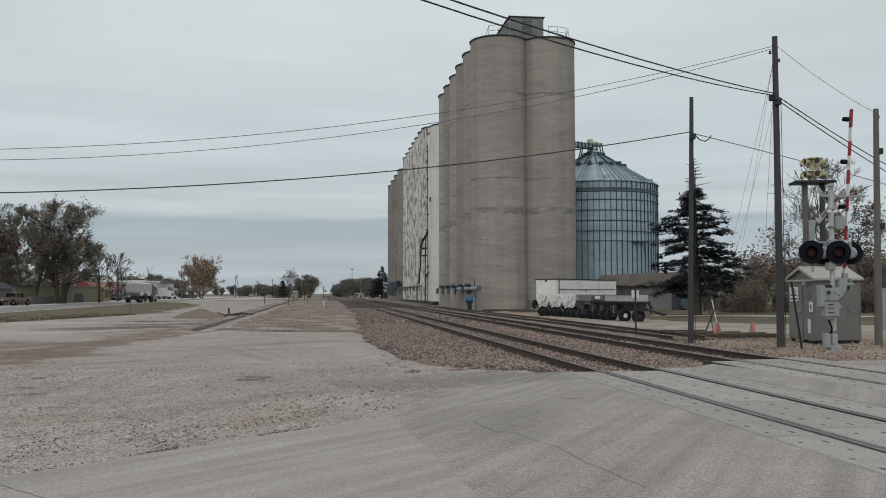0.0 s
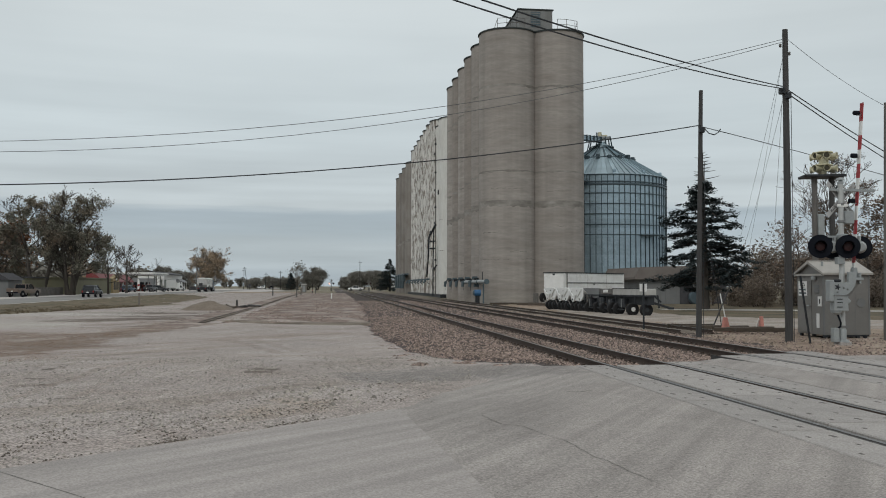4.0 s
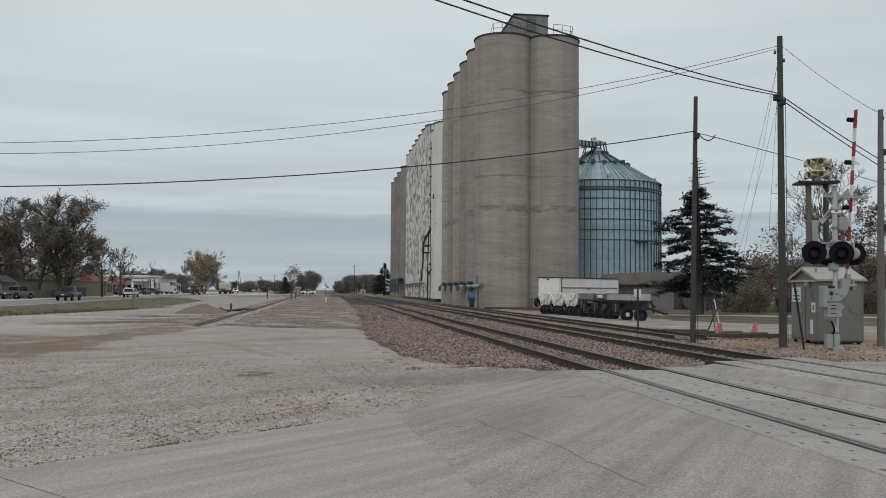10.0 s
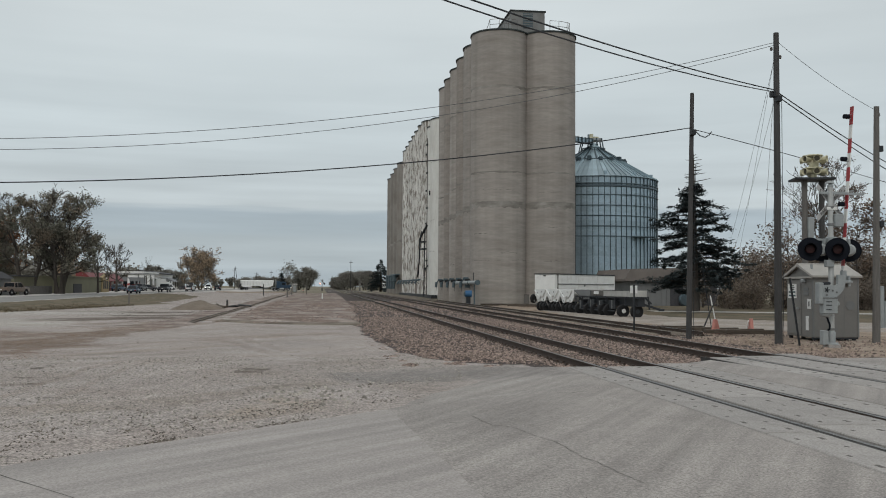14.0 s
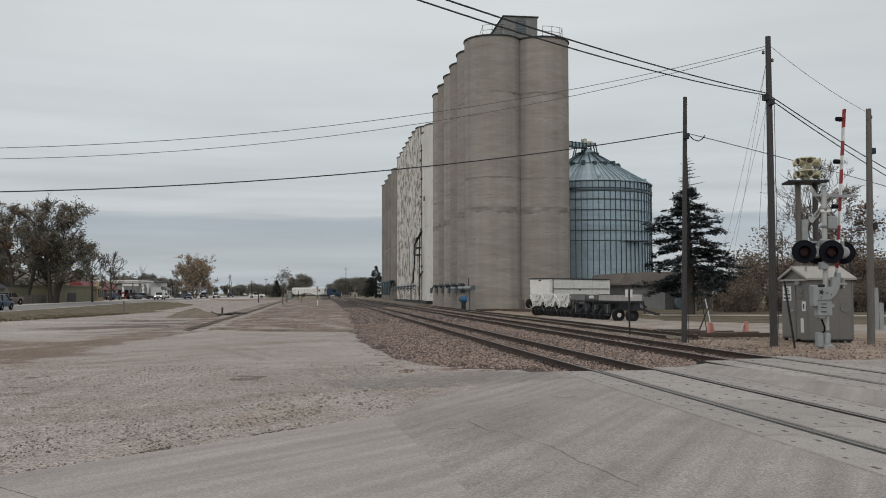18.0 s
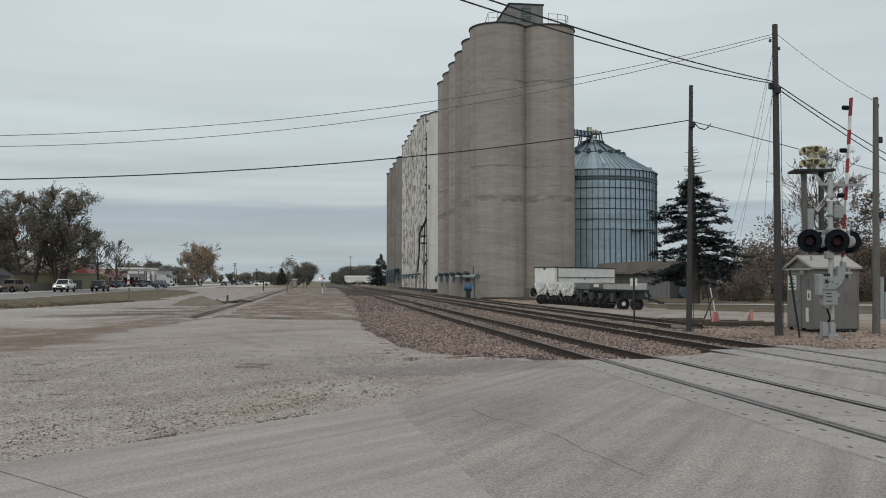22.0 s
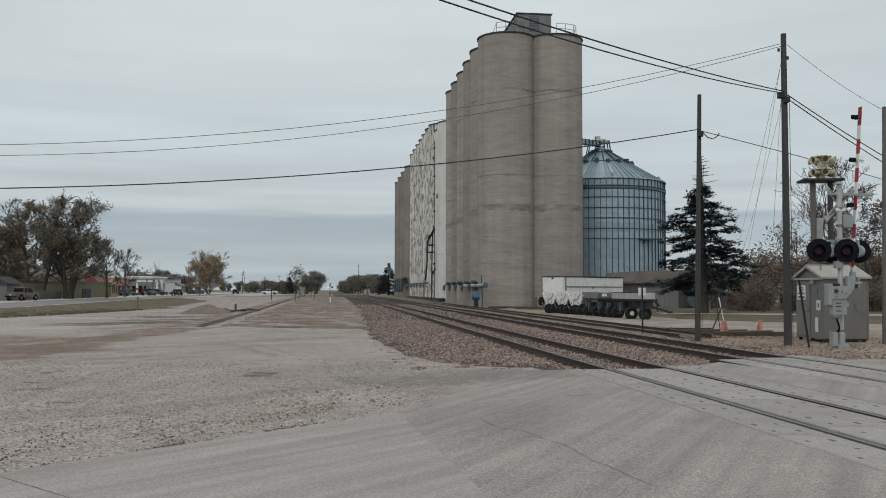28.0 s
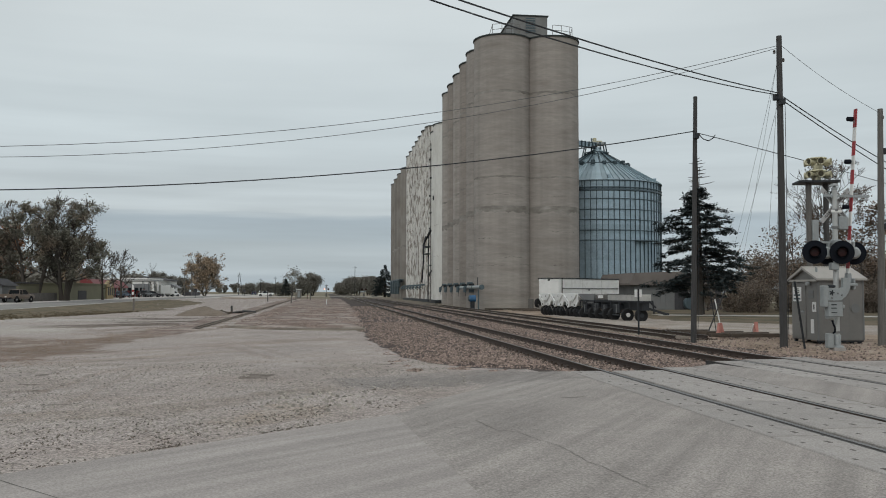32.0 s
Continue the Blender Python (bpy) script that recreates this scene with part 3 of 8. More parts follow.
# ---- ground ----
def build_ground():
    xs = sorted({*[-2600, -1500, -900, -500, -300, -200, -140, -100, -80, -65, -55, -48, -42, -36, -32, -29, -26, -23, -20, -17, -14, -11, -8, -5, -2, 1, 4, 7, 10, 13, 15, 17, 19, 22, 26, 32, 40, 50, 65, 85, 110, 150, 220, 350, 600, 1000, 1700, 2600]})
    ys = sorted({*[-2600, -1000, -400, -150, -60, -25, -8, 0, 6, 12, 16, 19, 20.5, 22, 24, 26, 28, 30, 34, 40, 47, 55, 65, 75, 85, 95, 100, 105, 112, 120, 130, 140, 150, 160, 170, 185, 200, 230, 270, 330, 420, 600, 900, 1500, 2600, 4200]})
    s = Shape()
    s.v = [(x, y, level(x, y) - 0.06 - 0.3 * ease(3.5, 5.5, x) * (1 - ease(13.5, 15.5, x)) * ease(19, 20.2, y) * (1 - ease(150, 250, y))) for x in xs for y in ys]
    w = len(ys)
    s.f = [(i * w + j, (i + 1) * w + j, (i + 1) * w + j + 1, i * w + j + 1) for i in range(len(xs) - 1) for j in range(w - 1)]
    solid("ground", s, "soil", "flat brown soil and dry grass plain", "ground", kind="structure", smooth=True)
    sheet("gravel_lot", [(-70, -30), (-30, 30), (-25, 62), (-23, 80), (-17, 104), (-13, 150), (-11, 235)], [(4.5, -30), (4.9, 18), (4.6, 26), (2.6, 42), (-2, 80), (-5, 150), (-6, 235)], 120, 30, "lot", -0.014,
          "pale crushed limestone parking lot with worn patches", ragged=0.5)
    # concrete slab of the side road, in the foreground
    sheet("concrete_road", [(-30, -8), (-12, 1.2), (-3.25, 9.45), (0.92, 13.35)], [(1.5, -8), (1.45, 2), (1.42, 7.5), (1.02, 13.3)], 40, 16, "concrete", 0.002, "smooth grey concrete road slab with joints", "road")
    sheet("road_approach", [(1.3, -20), (1.2, 3), (1.1, 9), (0.9, 13.3)], [(5.43, -20), (5.43, 3), (5.43, 9), (5.43, 20.05)], 60, 10, "old_asphalt", -0.004, "worn grey asphalt approach to the railway crossing", "road", ragged=0.0)
    sheet("road_fillet", [(1.02, 13.3), (1.9, 15.4), (3.3, 17.9), (4.4, 20.0)], [(1.02, 13.3), (2.6, 14.6), (4.6, 16.5), (5.43, 20.05)], 20, 4, "old_asphalt", -0.008, "worn asphalt shoulder blending into gravel", "road", ragged=0.25)
    sheet("asphalt_between_tracks", [(8.63, -20), (8.63, 20.9)], [(9.96, -20), (9.96, 22.3)], 30, 3, "old_asphalt", 0.0, "grey asphalt strip between the two tracks", "road")
    sheet("road_far_side", [(13.165, -20), (13.165, 23.0)], [(60, -20), (60, 26.2)], 30, 8, "old_asphalt", 0.0, "grey asphalt road beyond the crossing", "road", ragged=0.3)
    # bare dirt and mud in the lot
    sheet("gravelly_ground", [(-5.6, 57), (-6.3, 66), (-6.6, 100), (-6.2, 240)], [(2.3, 50.6), (2.6, 60), (3.4, 100), (4.2, 240)], 190, 16, "ballast_dirt", 0.03, "reddish gravelly ground between the siding and the main line", ragged=0.9, rough_z=0.06)
    sheet("mud_edge", [(-6.4, 54.0), (-2.6, 50.2), (0.1, 49.6), (2.4, 49.0)], [(-6.2, 56.6), (-2.5, 52.6), (0.1, 52.0), (2.5, 51.2)], 40, 6, "mud", 0.05, "dark damp earth along the edge of the lot", ragged=0.45, rough_z=0.03)
    # strip of dry grass, highway, aprons
    sheet("grass_strip", [(-27, 30), (-24.6, 60), (-22.6, 72), (-20, 92), (-18.4, 108), (-18.6, 130), (-20.5, 160)], [(-32.2, 30), (-32.2, 70), (-32.0, 95), (-31.9, 110), (-31.7, 126), (-31.6, 150), (-31.6, 185)], 130, 14, "grass", 0.03, "strip of dry yellow-green verge grass", "grass", ragged=1.1, rough_z=0.16)
    sheet("highway", [(-32.0, -200), (-32.0, 900)], [(-42.0, -200), (-42.0, 900)], 150, 4, "highway", 0.035, "grey asphalt highway with pale concrete edges", "road")
    sheet("highway_shoulder", [(-31.4, -200), (-31.4, 600)], [(-32.0, -200), (-32.0, 600)], 120, 1, "side_concrete", 0.04, "pale concrete shoulder of the highway", "road")
    sheet("town_apron", [(-42.0, 30), (-42.0, 520)], [(-64, 30), (-70, 520)], 90, 6, "side_concrete", 0.03, "pale concrete frontage along the highway", "pavement", ragged=0.0)
    sheet("far_apron", [(-30, 205), (-26, 240), (-20, 320), (-10, 330)], [(-31.3, 205), (-31.3, 330), (-31.3, 420), (-31.3, 430)], 40, 6, "side_concrete", 0.02, "pale gravel ground by the far road", "ground", ragged=0.6)
    sheet("cross_street", [(-31, 339.5), (90, 339.5)], [(-31, 350.5), (90, 350.5)], 60, 3, "side_concrete", 0.06, "pale concrete street crossing the tracks far off", "road")
    sheet("pale_ground", [(-14.5, 104), (-12.5, 150), (-10.5, 232), (-9, 300)], [(-31.5, 124), (-31.4, 180), (-31.4, 235), (-31.4, 300)], 60, 10, "lot", -0.02, "pale gravel ground between the highway and the old siding", ragged=0.8)
    sheet("dry_verge", [(-27, 232), (-18, 236), (-10, 250)], [(-29, 262), (-18, 275), (-9, 290)], 30, 8, "red_dirt", 0.03, "patch of brown dirt and dry weeds", "ground", ragged=2.0)
    # beyond the tracks
    sheet("far_side_dirt", [(14.5, 24), (15.5, 40), (16, 70), (17, 110)], [(60, 24), (40, 40), (26, 62), (24, 100)], 60, 16, "red_dirt", 0.0, "brown dirt and scattered gravel beside the tracks", ragged=0.6, rough_z=0.05)
    sheet("pale_drive", [(18.2, 43.5), (18.0, 52), (18.0, 62), (19.5, 80)], [(70, 30), (60, 38), (40, 52), (27, 85)], 60, 20, "pale_gravel", 0.06, "pale gravel drive beside the siding", "ground", ragged=0.5, rough_z=0.03)
    sheet("lawn", [(34, 49.5), (25.6, 56.5), (22.8, 62), (23.5, 74), (29, 110)], [(120, 41), (100, 62), (90, 90), (80, 110), (70, 130)], 70, 30, "lawn", 0.09, "autumn lawn with brown leaves", "grass", ragged=0.7, rough_z=0.04)
    sheet("far_street", [(28, 73.5), (45, 66.5), (80, 54)], [(28.6, 77.5), (46, 70.4), (82, 58)], 50, 3, "side_concrete", 0.125, "pale concrete street beyond the lawn", "road")


build_ground()


def build_road_cracks():
    """Joints and cracks in the paved surfaces."""
    def line(name, pts, w, mat, label):
        s = Shape()
        fine = [along(pts, i / 40) for i in range(41)]
        for i, (x, y) in enumerate(fine):
            x2, y2 = fine[min(i + 1, 40)]
            x1, y1 = fine[max(i - 1, 0)]
            d = math.hypot(x2 - x1, y2 - y1) or 1
            nx, ny = -(y2 - y1) / d, (x2 - x1) / d
            j = (0.03 * noise.noise((x * 4, y * 4, 1.0)) + 0.06 * noise.noise((x * 1.1, y * 1.1, 5.0))) * (0.15 if name == "joint" else 1)
            ww = w * (0.6 + 0.8 * abs(noise.noise((x * 6, y * 6, 2.0))))
            z = level(x, y) + (-0.009 if x < 0.92 and name != "joint" else 0.004 if name == "joint" else 0.0)
            s.v += [(x + nx * (j - ww / 2), y + ny * (j - ww / 2), z), (x + nx * (j + ww / 2), y + ny * (j + ww / 2), z)]
        s.f = [(2 * i, 2 * i + 2, 2 * i + 3, 2 * i + 1) for i in range(40)]
        solid(name, s, mat, label, name.replace("_", " "), kind="structure")
    line("crack", [(2.15, 12.68), (2.2, 12.2), (2.26, 11.77)], 0.016, "crack", "thin dark crack in the worn asphalt")
    line("crack", [(0.2, 19.3), (0.26, 18.6), (0.34, 18.0), (0.46, 16.98)], 0.014, "crack", "broken lip of the asphalt patch")
    line("joint", [(-3.3, 9.45), (-1.4, 7.35)], 0.014, "crack", "dark joint between two concrete slabs")
    line("crack", [(2.26, 11.77), (2.49, 11.62), (2.56, 11.16), (2.73, 10.34), (2.83, 9.46), (3.0, 8.2)], 0.009, "crack", "thin dark crack in the worn asphalt")
    line("crack", [(4.0, 15.2), (4.2, 15.1), (4.5, 15.3)], 0.03, "crack", "short dark crack in the worn asphalt")
    line("crack", [(1.7, 12.05), (1.85, 12.0)], 0.03, "crack", "short dark crack in the worn asphalt")
    # short flat dark patches where the lot has small hollows
    for pts, w in (([(-1.71, 20.29), (-1.4, 20.2), (-1.11, 20.07)], 0.35), ([(-6.25, 20.7), (-6.0, 20.83)], 0.2), ([(-5.95, 18.64), (-5.56, 18.59)], 0.22), ([(-4.45, 15.37), (-4.03, 15.21)], 0.06), ([(-2.2, 26.3), (-1.8, 26.2)], 0.12)):
        line("pothole", pts, w, "clod", "flat dark patch marking a small hollow in the gravel")


build_road_cracks()

# ---- railway ----
TRACK_1, TRACK_2, SIDING, OLD_SIDING = 7.03, 11.56, 16.0, -8.1
GAUGE = 0.7525


def rail_mesh(length):
    pro = [(-0.075, -0.172), (0.075, -0.172), (0.075, -0.158), (0.012, -0.14), (0.01, -0.05), (0.036, -0.036), (0.036, -0.006), (-0.036, -0.006), (-0.036, -0.036), (-0.01, -0.05), (-0.012, -0.14), (-0.075, -0.158)]
    return Shape().prism(pro, "y", 0, length), Shape().box(-0.034, 0.034, 0, length, -0.008, 0.0)


def track(name, x, y0, y1, z, label, tie_from, tie_to, step, ties=True, buried=False):
    t = base(name, 0, 0, 0, label=label, category="railway track", kind="structure")
    for side in (-1, 1):
        foot, head = rail_mesh(y1 - y0)
        r = part("rail", foot, "rail_side", t, at=pose(x + side * GAUGE, y0, z))
        part("rail_head", head, "rail_side" if buried else "rail_top", r, "worn shiny rail head" if not buried else "rusty rail head")
    if ties:
        me = Shape().box(-1.3, 1.3, -0.115, 0.115, -0.35, -0.175, 0.012).mesh("tie", "tie")
        plate = Shape()
        for sx in (-GAUGE, GAUGE):
            plate.box(sx - 0.19, sx + 0.19, -0.09, 0.09, -0.18, -0.158, 0)
            for dx in (-0.11, 0.11):
                plate.box(sx + dx - 0.025, sx + dx + 0.025, -0.05, 0.05, -0.16, -0.115, 0)
        pm = plate.mesh("tie_plate", "rail_side")
        n = int((tie_to - tie_from) / step)
        for i in range(min(n, 290)):
            y = tie_from + i * step + rnd.uniform(-0.02, 0.02)
            k = part("tie", me, "tie", t, at=pose(x + rnd.uniform(-0.04, 0.04), y, z, 0, 0, rnd.uniform(-0.6, 0.6)))
            if y < 75:
                part("tie_plate", pm, "rail_side", k)
    return t


def bed_height(x, y):
    """The ballast bed of the two main tracks."""
    z0 = level(x, y) - 0.03
    near = ease(19.75, 20.7, y + 0.25 * noise.noise((x * 0.7, 3.0, 1.0)) - max(0, x - 7.6) * 0.62)
    k = (5.5, 2.95, 2.35, 1.9, 2.4, 3.2, 3.2)
    at = (20.1, 22.8, 32, 40, 60, 90, 9000)
    n = max(0, min(5, sum(y >= v for v in at) - 1))
    toe = k[n] + (k[n + 1] - k[n]) * min(1, max(0, (y - at[n]) / (at[n + 1] - at[n]))) + 0.35 * noise.noise((y * 0.5, 0.0, 2.0))
    up = ease(toe - 0.15, toe + 0.5, x) * (1 - ease(13.4, 15.3, x))
    # the shoulder lies a little above the paving, the cribs lower, between the rails
    top = -0.185 + 0.05 * math.exp(-((x - 9.3) / 0.8) ** 2)
    shoulder = max(top, level(x, y) + 0.05)
    top = shoulder + (top - shoulder) * ease(5.2, 5.9, x)
    return z0 + (top - z0) * up * near + 0.03 * near * noise.noise((x * 1.7, y * 1.7, 0.0))


def build_tracks():
    s = Shape()
    xs = [1.4 + 0.3 * i for i in range(49)]
    ys = [19.6 + 0.35 * i for i in range(80)] + [48 + 1.5 * i for i in range(60)] + [140 + 12 * i for i in range(50)]
    s.v = [(x, y, bed_height(x, y)) for x in xs for y in ys]
    w = len(ys)
    s.f = [(i * w + j, (i + 1) * w + j, (i + 1) * w + j + 1, i * w + j + 1) for i in range(len(xs) - 1) for j in range(w - 1)]
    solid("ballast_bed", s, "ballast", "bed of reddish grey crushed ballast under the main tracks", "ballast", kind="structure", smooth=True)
    track("main_track_1", TRACK_1, -20, 900, 0.0, "main line track with worn rails on dark timber sleepers", 20.6, 180, 0.56)
    track("main_track_2", TRACK_2, -20, 900, 0.0, "second main track with worn rails on dark timber sleepers", 23.6, 180, 0.56)
    track("elevator_siding", SIDING, 38.3, 330, -0.12, "dark rusty siding track beside the grain elevator", 38.6, 150, 0.6)
    old = base("old_siding", label="rusty old siding half buried in gravel", category="railway track", kind="structure")
    for side, lift in ((-1, 0.03), (1, 0.085)):
        rings = []
        for i in range(60):
            y = 50 + 3.6 * i
            z, x = level(OLD_SIDING, y) + lift - 0.1 * (i < 1) + 0.025 * noise.noise((y * 0.3, side, 0.0)), OLD_SIDING + side * GAUGE
            rings.append([(x - 0.04, y, z - 0.2), (x + 0.04, y, z - 0.2), (x + 0.036, y, z), (x - 0.036, y, z)])
        part("rail", Shape().rings(rings), "rail_side", old, "rusty half buried rail")
    # narrow dark strip laid along the more visible old rail
    sheet("oily_strip", [(-7.5, 52), (-7.5, 250)], [(-7.05, 52), (-7.1, 250)], 140, 2, "mud", 0.045, "dark strip beside the old rail", "ballast", ragged=0.25)
    sheet("siding_bed", [(14.3, 38), (14.2, 60), (14.2, 330)], [(17.9, 38), (17.9, 60), (17.8, 330)], 150, 6, "mud", 0.05, "dark cinder bed under the siding", "ballast", ragged=0.3, rough_z=0.05)
    sheet("old_siding_bed", [(-9.5, 46), (-9.5, 250)], [(-6.9, 46), (-6.9, 250)], 140, 6, "ballast_dirt", 0.03, "gravelly dirt along the old siding", "ballast", ragged=0.5, rough_z=0.03)
    # loose stones
    def stones(name, n, place, smin, smax, mat, label):
        s = Shape()
        r = random.Random(name)
        for _ in range(n):
            p = place(r)
            if p is None:
                continue
            x, y, z = p
            a = r.uniform(smin, smax)
            ang = r.uniform(0, 6.28)
            c, sn = math.cos(ang), math.sin(ang)
            vs = []
            for (u, v, h) in ((1, 0, 0.1), (-0.1, 0.9, 0), (-1, 0.1, 0.15), (0.15, -0.95, 0.05), (0.3, 0.3, 0.75), (-0.35, -0.2, 0.8)):
                u, v, h = u * r.uniform(0.7, 1.1), v * r.uniform(0.6, 1.0), h * r.uniform(0.7, 1.2)
                vs.append((x + a * (u * c - v * sn), y + a * (u * sn + v * c), z + a * h - a * 0.1))
            s.add(vs, [(0, 1, 4), (1, 2, 5), (1, 5, 4), (2, 3, 5), (3, 0, 4), (3, 4, 5)])
        solid(name, s, mat, label, "stones", kind="stuff")

    def on_bed(r):
        y = 19.8 + 38 * r.random() ** 1.7
        x = r.uniform(1.7, 15.2)
        for c in (TRACK_1, TRACK_2):
            if min(abs(x - c - GAUGE), abs(x - c + GAUGE)) < 0.09:
                return None
        z = bed_height(x, y)
        if z < level(x, y) - 0.02 and x < 5.3 or y < 20.0 and x < 8.65 or x > 8.65 and y < min(23.35, 20.0 + (x - 7.6) * 0.9):
            return None
        return x, y, z
    stones("ballast_stones", 56000, on_bed, 0.024, 0.058, "stone", "loose reddish grey ballast stones")

    def far_bed(r):
        y = r.uniform(55, 120)
        x = r.uniform(2.2, 15)
        return x, y, bed_height(x, y)
    stones("ballast_stones_far", 6000, far_bed, 0.05, 0.10, "stone", "loose reddish grey ballast stones")

    def lot_grit(r):
        y = 8.5 + 18 * r.random() ** 1.6
        x = r.uniform(-10, 3.0)
        if y < 13.6 + (x - 0.95) * 0.95 or (x > 1 and y < 15 + (x - 1) * 1.3):
            return None
        if noise.noise((x * 0.5, y * 0.5, 4.0)) < -0.05 + 0.5 * r.random() - 0.35:
            return None
        return x, y, level(x, y) - 0.016
    stones("lot_pebbles", 30000, lot_grit, 0.006, 0.03, "pebble", "loose pale limestone pebbles on the lot")

    # dark specks near the slab edge stand in for the shade of pebbles
    def edge_shade_clods(r):
        x = r.uniform(-5.5, 1.6)
        d = 0.1 + 2.6 * r.random() ** 2.2
        if noise.noise((x * 1.3, d * 1.3, 8.0)) < -0.1 + 0.3 * r.random():
            return None
        y = 13.42 + (x - 0.95) * 0.935 + d * 1.37
        return x, y, level(x, y) - 0.016
    stones("lot_clods", 5200, edge_shade_clods, 0.006, 0.027, "clod", "dark clods standing in for pebble shade in the gravel")

    def broken_edge(r):
        x, y = r.gauss(-0.3, 0.5), r.gauss(15.4, 0.75)
        if y < 14.0 + (x - 0.95) * 0.935:
            return None
        return x, y, level(x, y) - 0.02
    stones("broken_asphalt", 130, broken_edge, 0.02, 0.075, "pebble", "crumbled pieces along the broken asphalt edge")

    def lot_clods(r):
        x, y = r.uniform(-12, 1.5), 14 + 26 * r.random()
        return x, y, level(x, y) - 0.016
    stones("lot_clods", 90, lot_clods, 0.02, 0.045, "clod", "scattered dark clods on the lot")

    def approach_grit(r):
        y = 7.5 + 13 * r.random()
        x = r.uniform(1.3, 5.2)
        return x, y, level(x, y) - 0.004
    stones("approach_grit", 4000, approach_grit, 0.003, 0.009, "pebble", "fine loose grit on the asphalt")

    def shoulder(r):
        y = 24 + 26 * r.random()
        x = r.uniform(14.6, 24)
        return x, y, level(x, y)
    stones("shoulder_stones", 5000, shoulder, 0.02, 0.07, "stone", "scattered stones and clods on the dirt")

    def rough_ground(r):
        y = 51 + 70 * r.random() ** 1.4
        x = r.uniform(-6, 3.2)
        if noise.noise((x * 0.5, y * 0.16, 2.0)) < -0.12 + 0.3 * r.random():
            return None
        return x, y, level(x, y) + 0.05
    stones("scattered_ballast", 12000, rough_ground, 0.018, 0.055, "stone", "scattered ballast on the rough ground")

    def dirt_clods(r):
        k = r.random()
        y = 24 + 34 * k
        x = -9.6 - 1.3 * k + r.gauss(0, 1.5)
        if noise.noise((x * 0.8, y * 0.4, 6.0)) < -0.1 + 0.3 * r.random():
            return None
        return x, y, level(x, y) - 0.01
    stones("dirt_clods", 7000, dirt_clods, 0.006, 0.026, "red_clod", "reddish clods and wood chips on bare dirt")

    def heap_litter(r):
        x, y = r.gauss(-11.5, 3.4), r.gauss(73, 7)
        if y < 58 or noise.noise((x * 0.3, y * 0.3, 9.0)) < 0.02:
            return None
        return x, y, level(x, y) - 0.01
    stones("heap_litter", 1600, heap_litter, 0.012, 0.05, "clod", "dark clods and litter round the gravel heap")


build_tracks()


def build_crossing():
    """Precast concrete panels in and beside both tracks, with recessed lag bolts and rubber flangeways."""
    sizes = {"gauge": (1.20, (-0.36, 0.03, 0.45), 14.16), "field": (0.70, (-0.2, 0.12), 13.62)}
    big = Shape().box(-0.026, 0.026, -0.065, 0.065, 0.0, 0.003).mesh("bolt", "bolt")
    small = Shape().box(-0.02, 0.02, -0.035, 0.035, 0.0, 0.003).mesh("bolt", "bolt")
    joint = 2.97
    for name, cx, y_end, slip in (("crossing_near", TRACK_1, 19.95, 0.0), ("crossing_far", TRACK_2, 22.9, 1.3)):
        t = base(name, label="precast concrete crossing panels with recessed lag bolts", category="crossing", kind="structure")
        for kind, off in (("gauge", 0.0), ("field", -GAUGE - 0.47), ("field", GAUGE + 0.47)):
            w, cols, at_ = sizes[kind]
            stop = y_end + (0.0 if not off else 0.75 if off > 0 else -0.45 if slip else 0.0)
            cuts = [at_ + slip + joint * k for k in range(-10, 6) if at_ + slip + joint * k < stop - 0.4] + [stop]
            for a, b in zip(cuts, cuts[1:]):
                l = b - a
                p = part("panel", Shape().box(-w / 2, w / 2, -l / 2 + 0.026, l / 2 - 0.026, -0.22, 0.004, 0.014), "panel", t, at=pose(cx + off, (a + b) / 2, 0.0))
                part("joint_filler", Shape().box(-w / 2 + 0.04, w / 2 - 0.04, l / 2 - 0.024, l / 2 + 0.024, -0.2, -0.012), "rubber", p, "dark joint filler")
                if b < 4.0:
                    continue
                for q in range(int(l / 0.545)):
                    for c, bx in enumerate(cols):
                        if (q + c) % 5 == 3:
                            continue
                        part("bolt", big if (q + c) % 2 else small, "bolt", p, at=pose(bx + rnd.uniform(-0.02, 0.02), -l / 2 + 0.3 + 0.545 * q + rnd.uniform(-0.03, 0.03), 0.004))
        for side in (-1, 1):
            xe = cx + side * 1.588
            part("edge_joint", Shape().box(xe - 0.016, xe + 0.016, -18, y_end, -0.2, -0.016), "rubber", t, "dark joint beside the panels")
            for a, b in ((0.037, 0.12), (-0.118, -0.037)):
                x0, x1 = sorted((cx + side * (GAUGE - a), cx + side * (GAUGE - b)))
                part("flangeway", Shape().box(x0, x1, -18, y_end, -0.2, -0.05 if a > 0 else -0.008), "rubber", t, "dark rubber flangeway filler")


build_crossing()


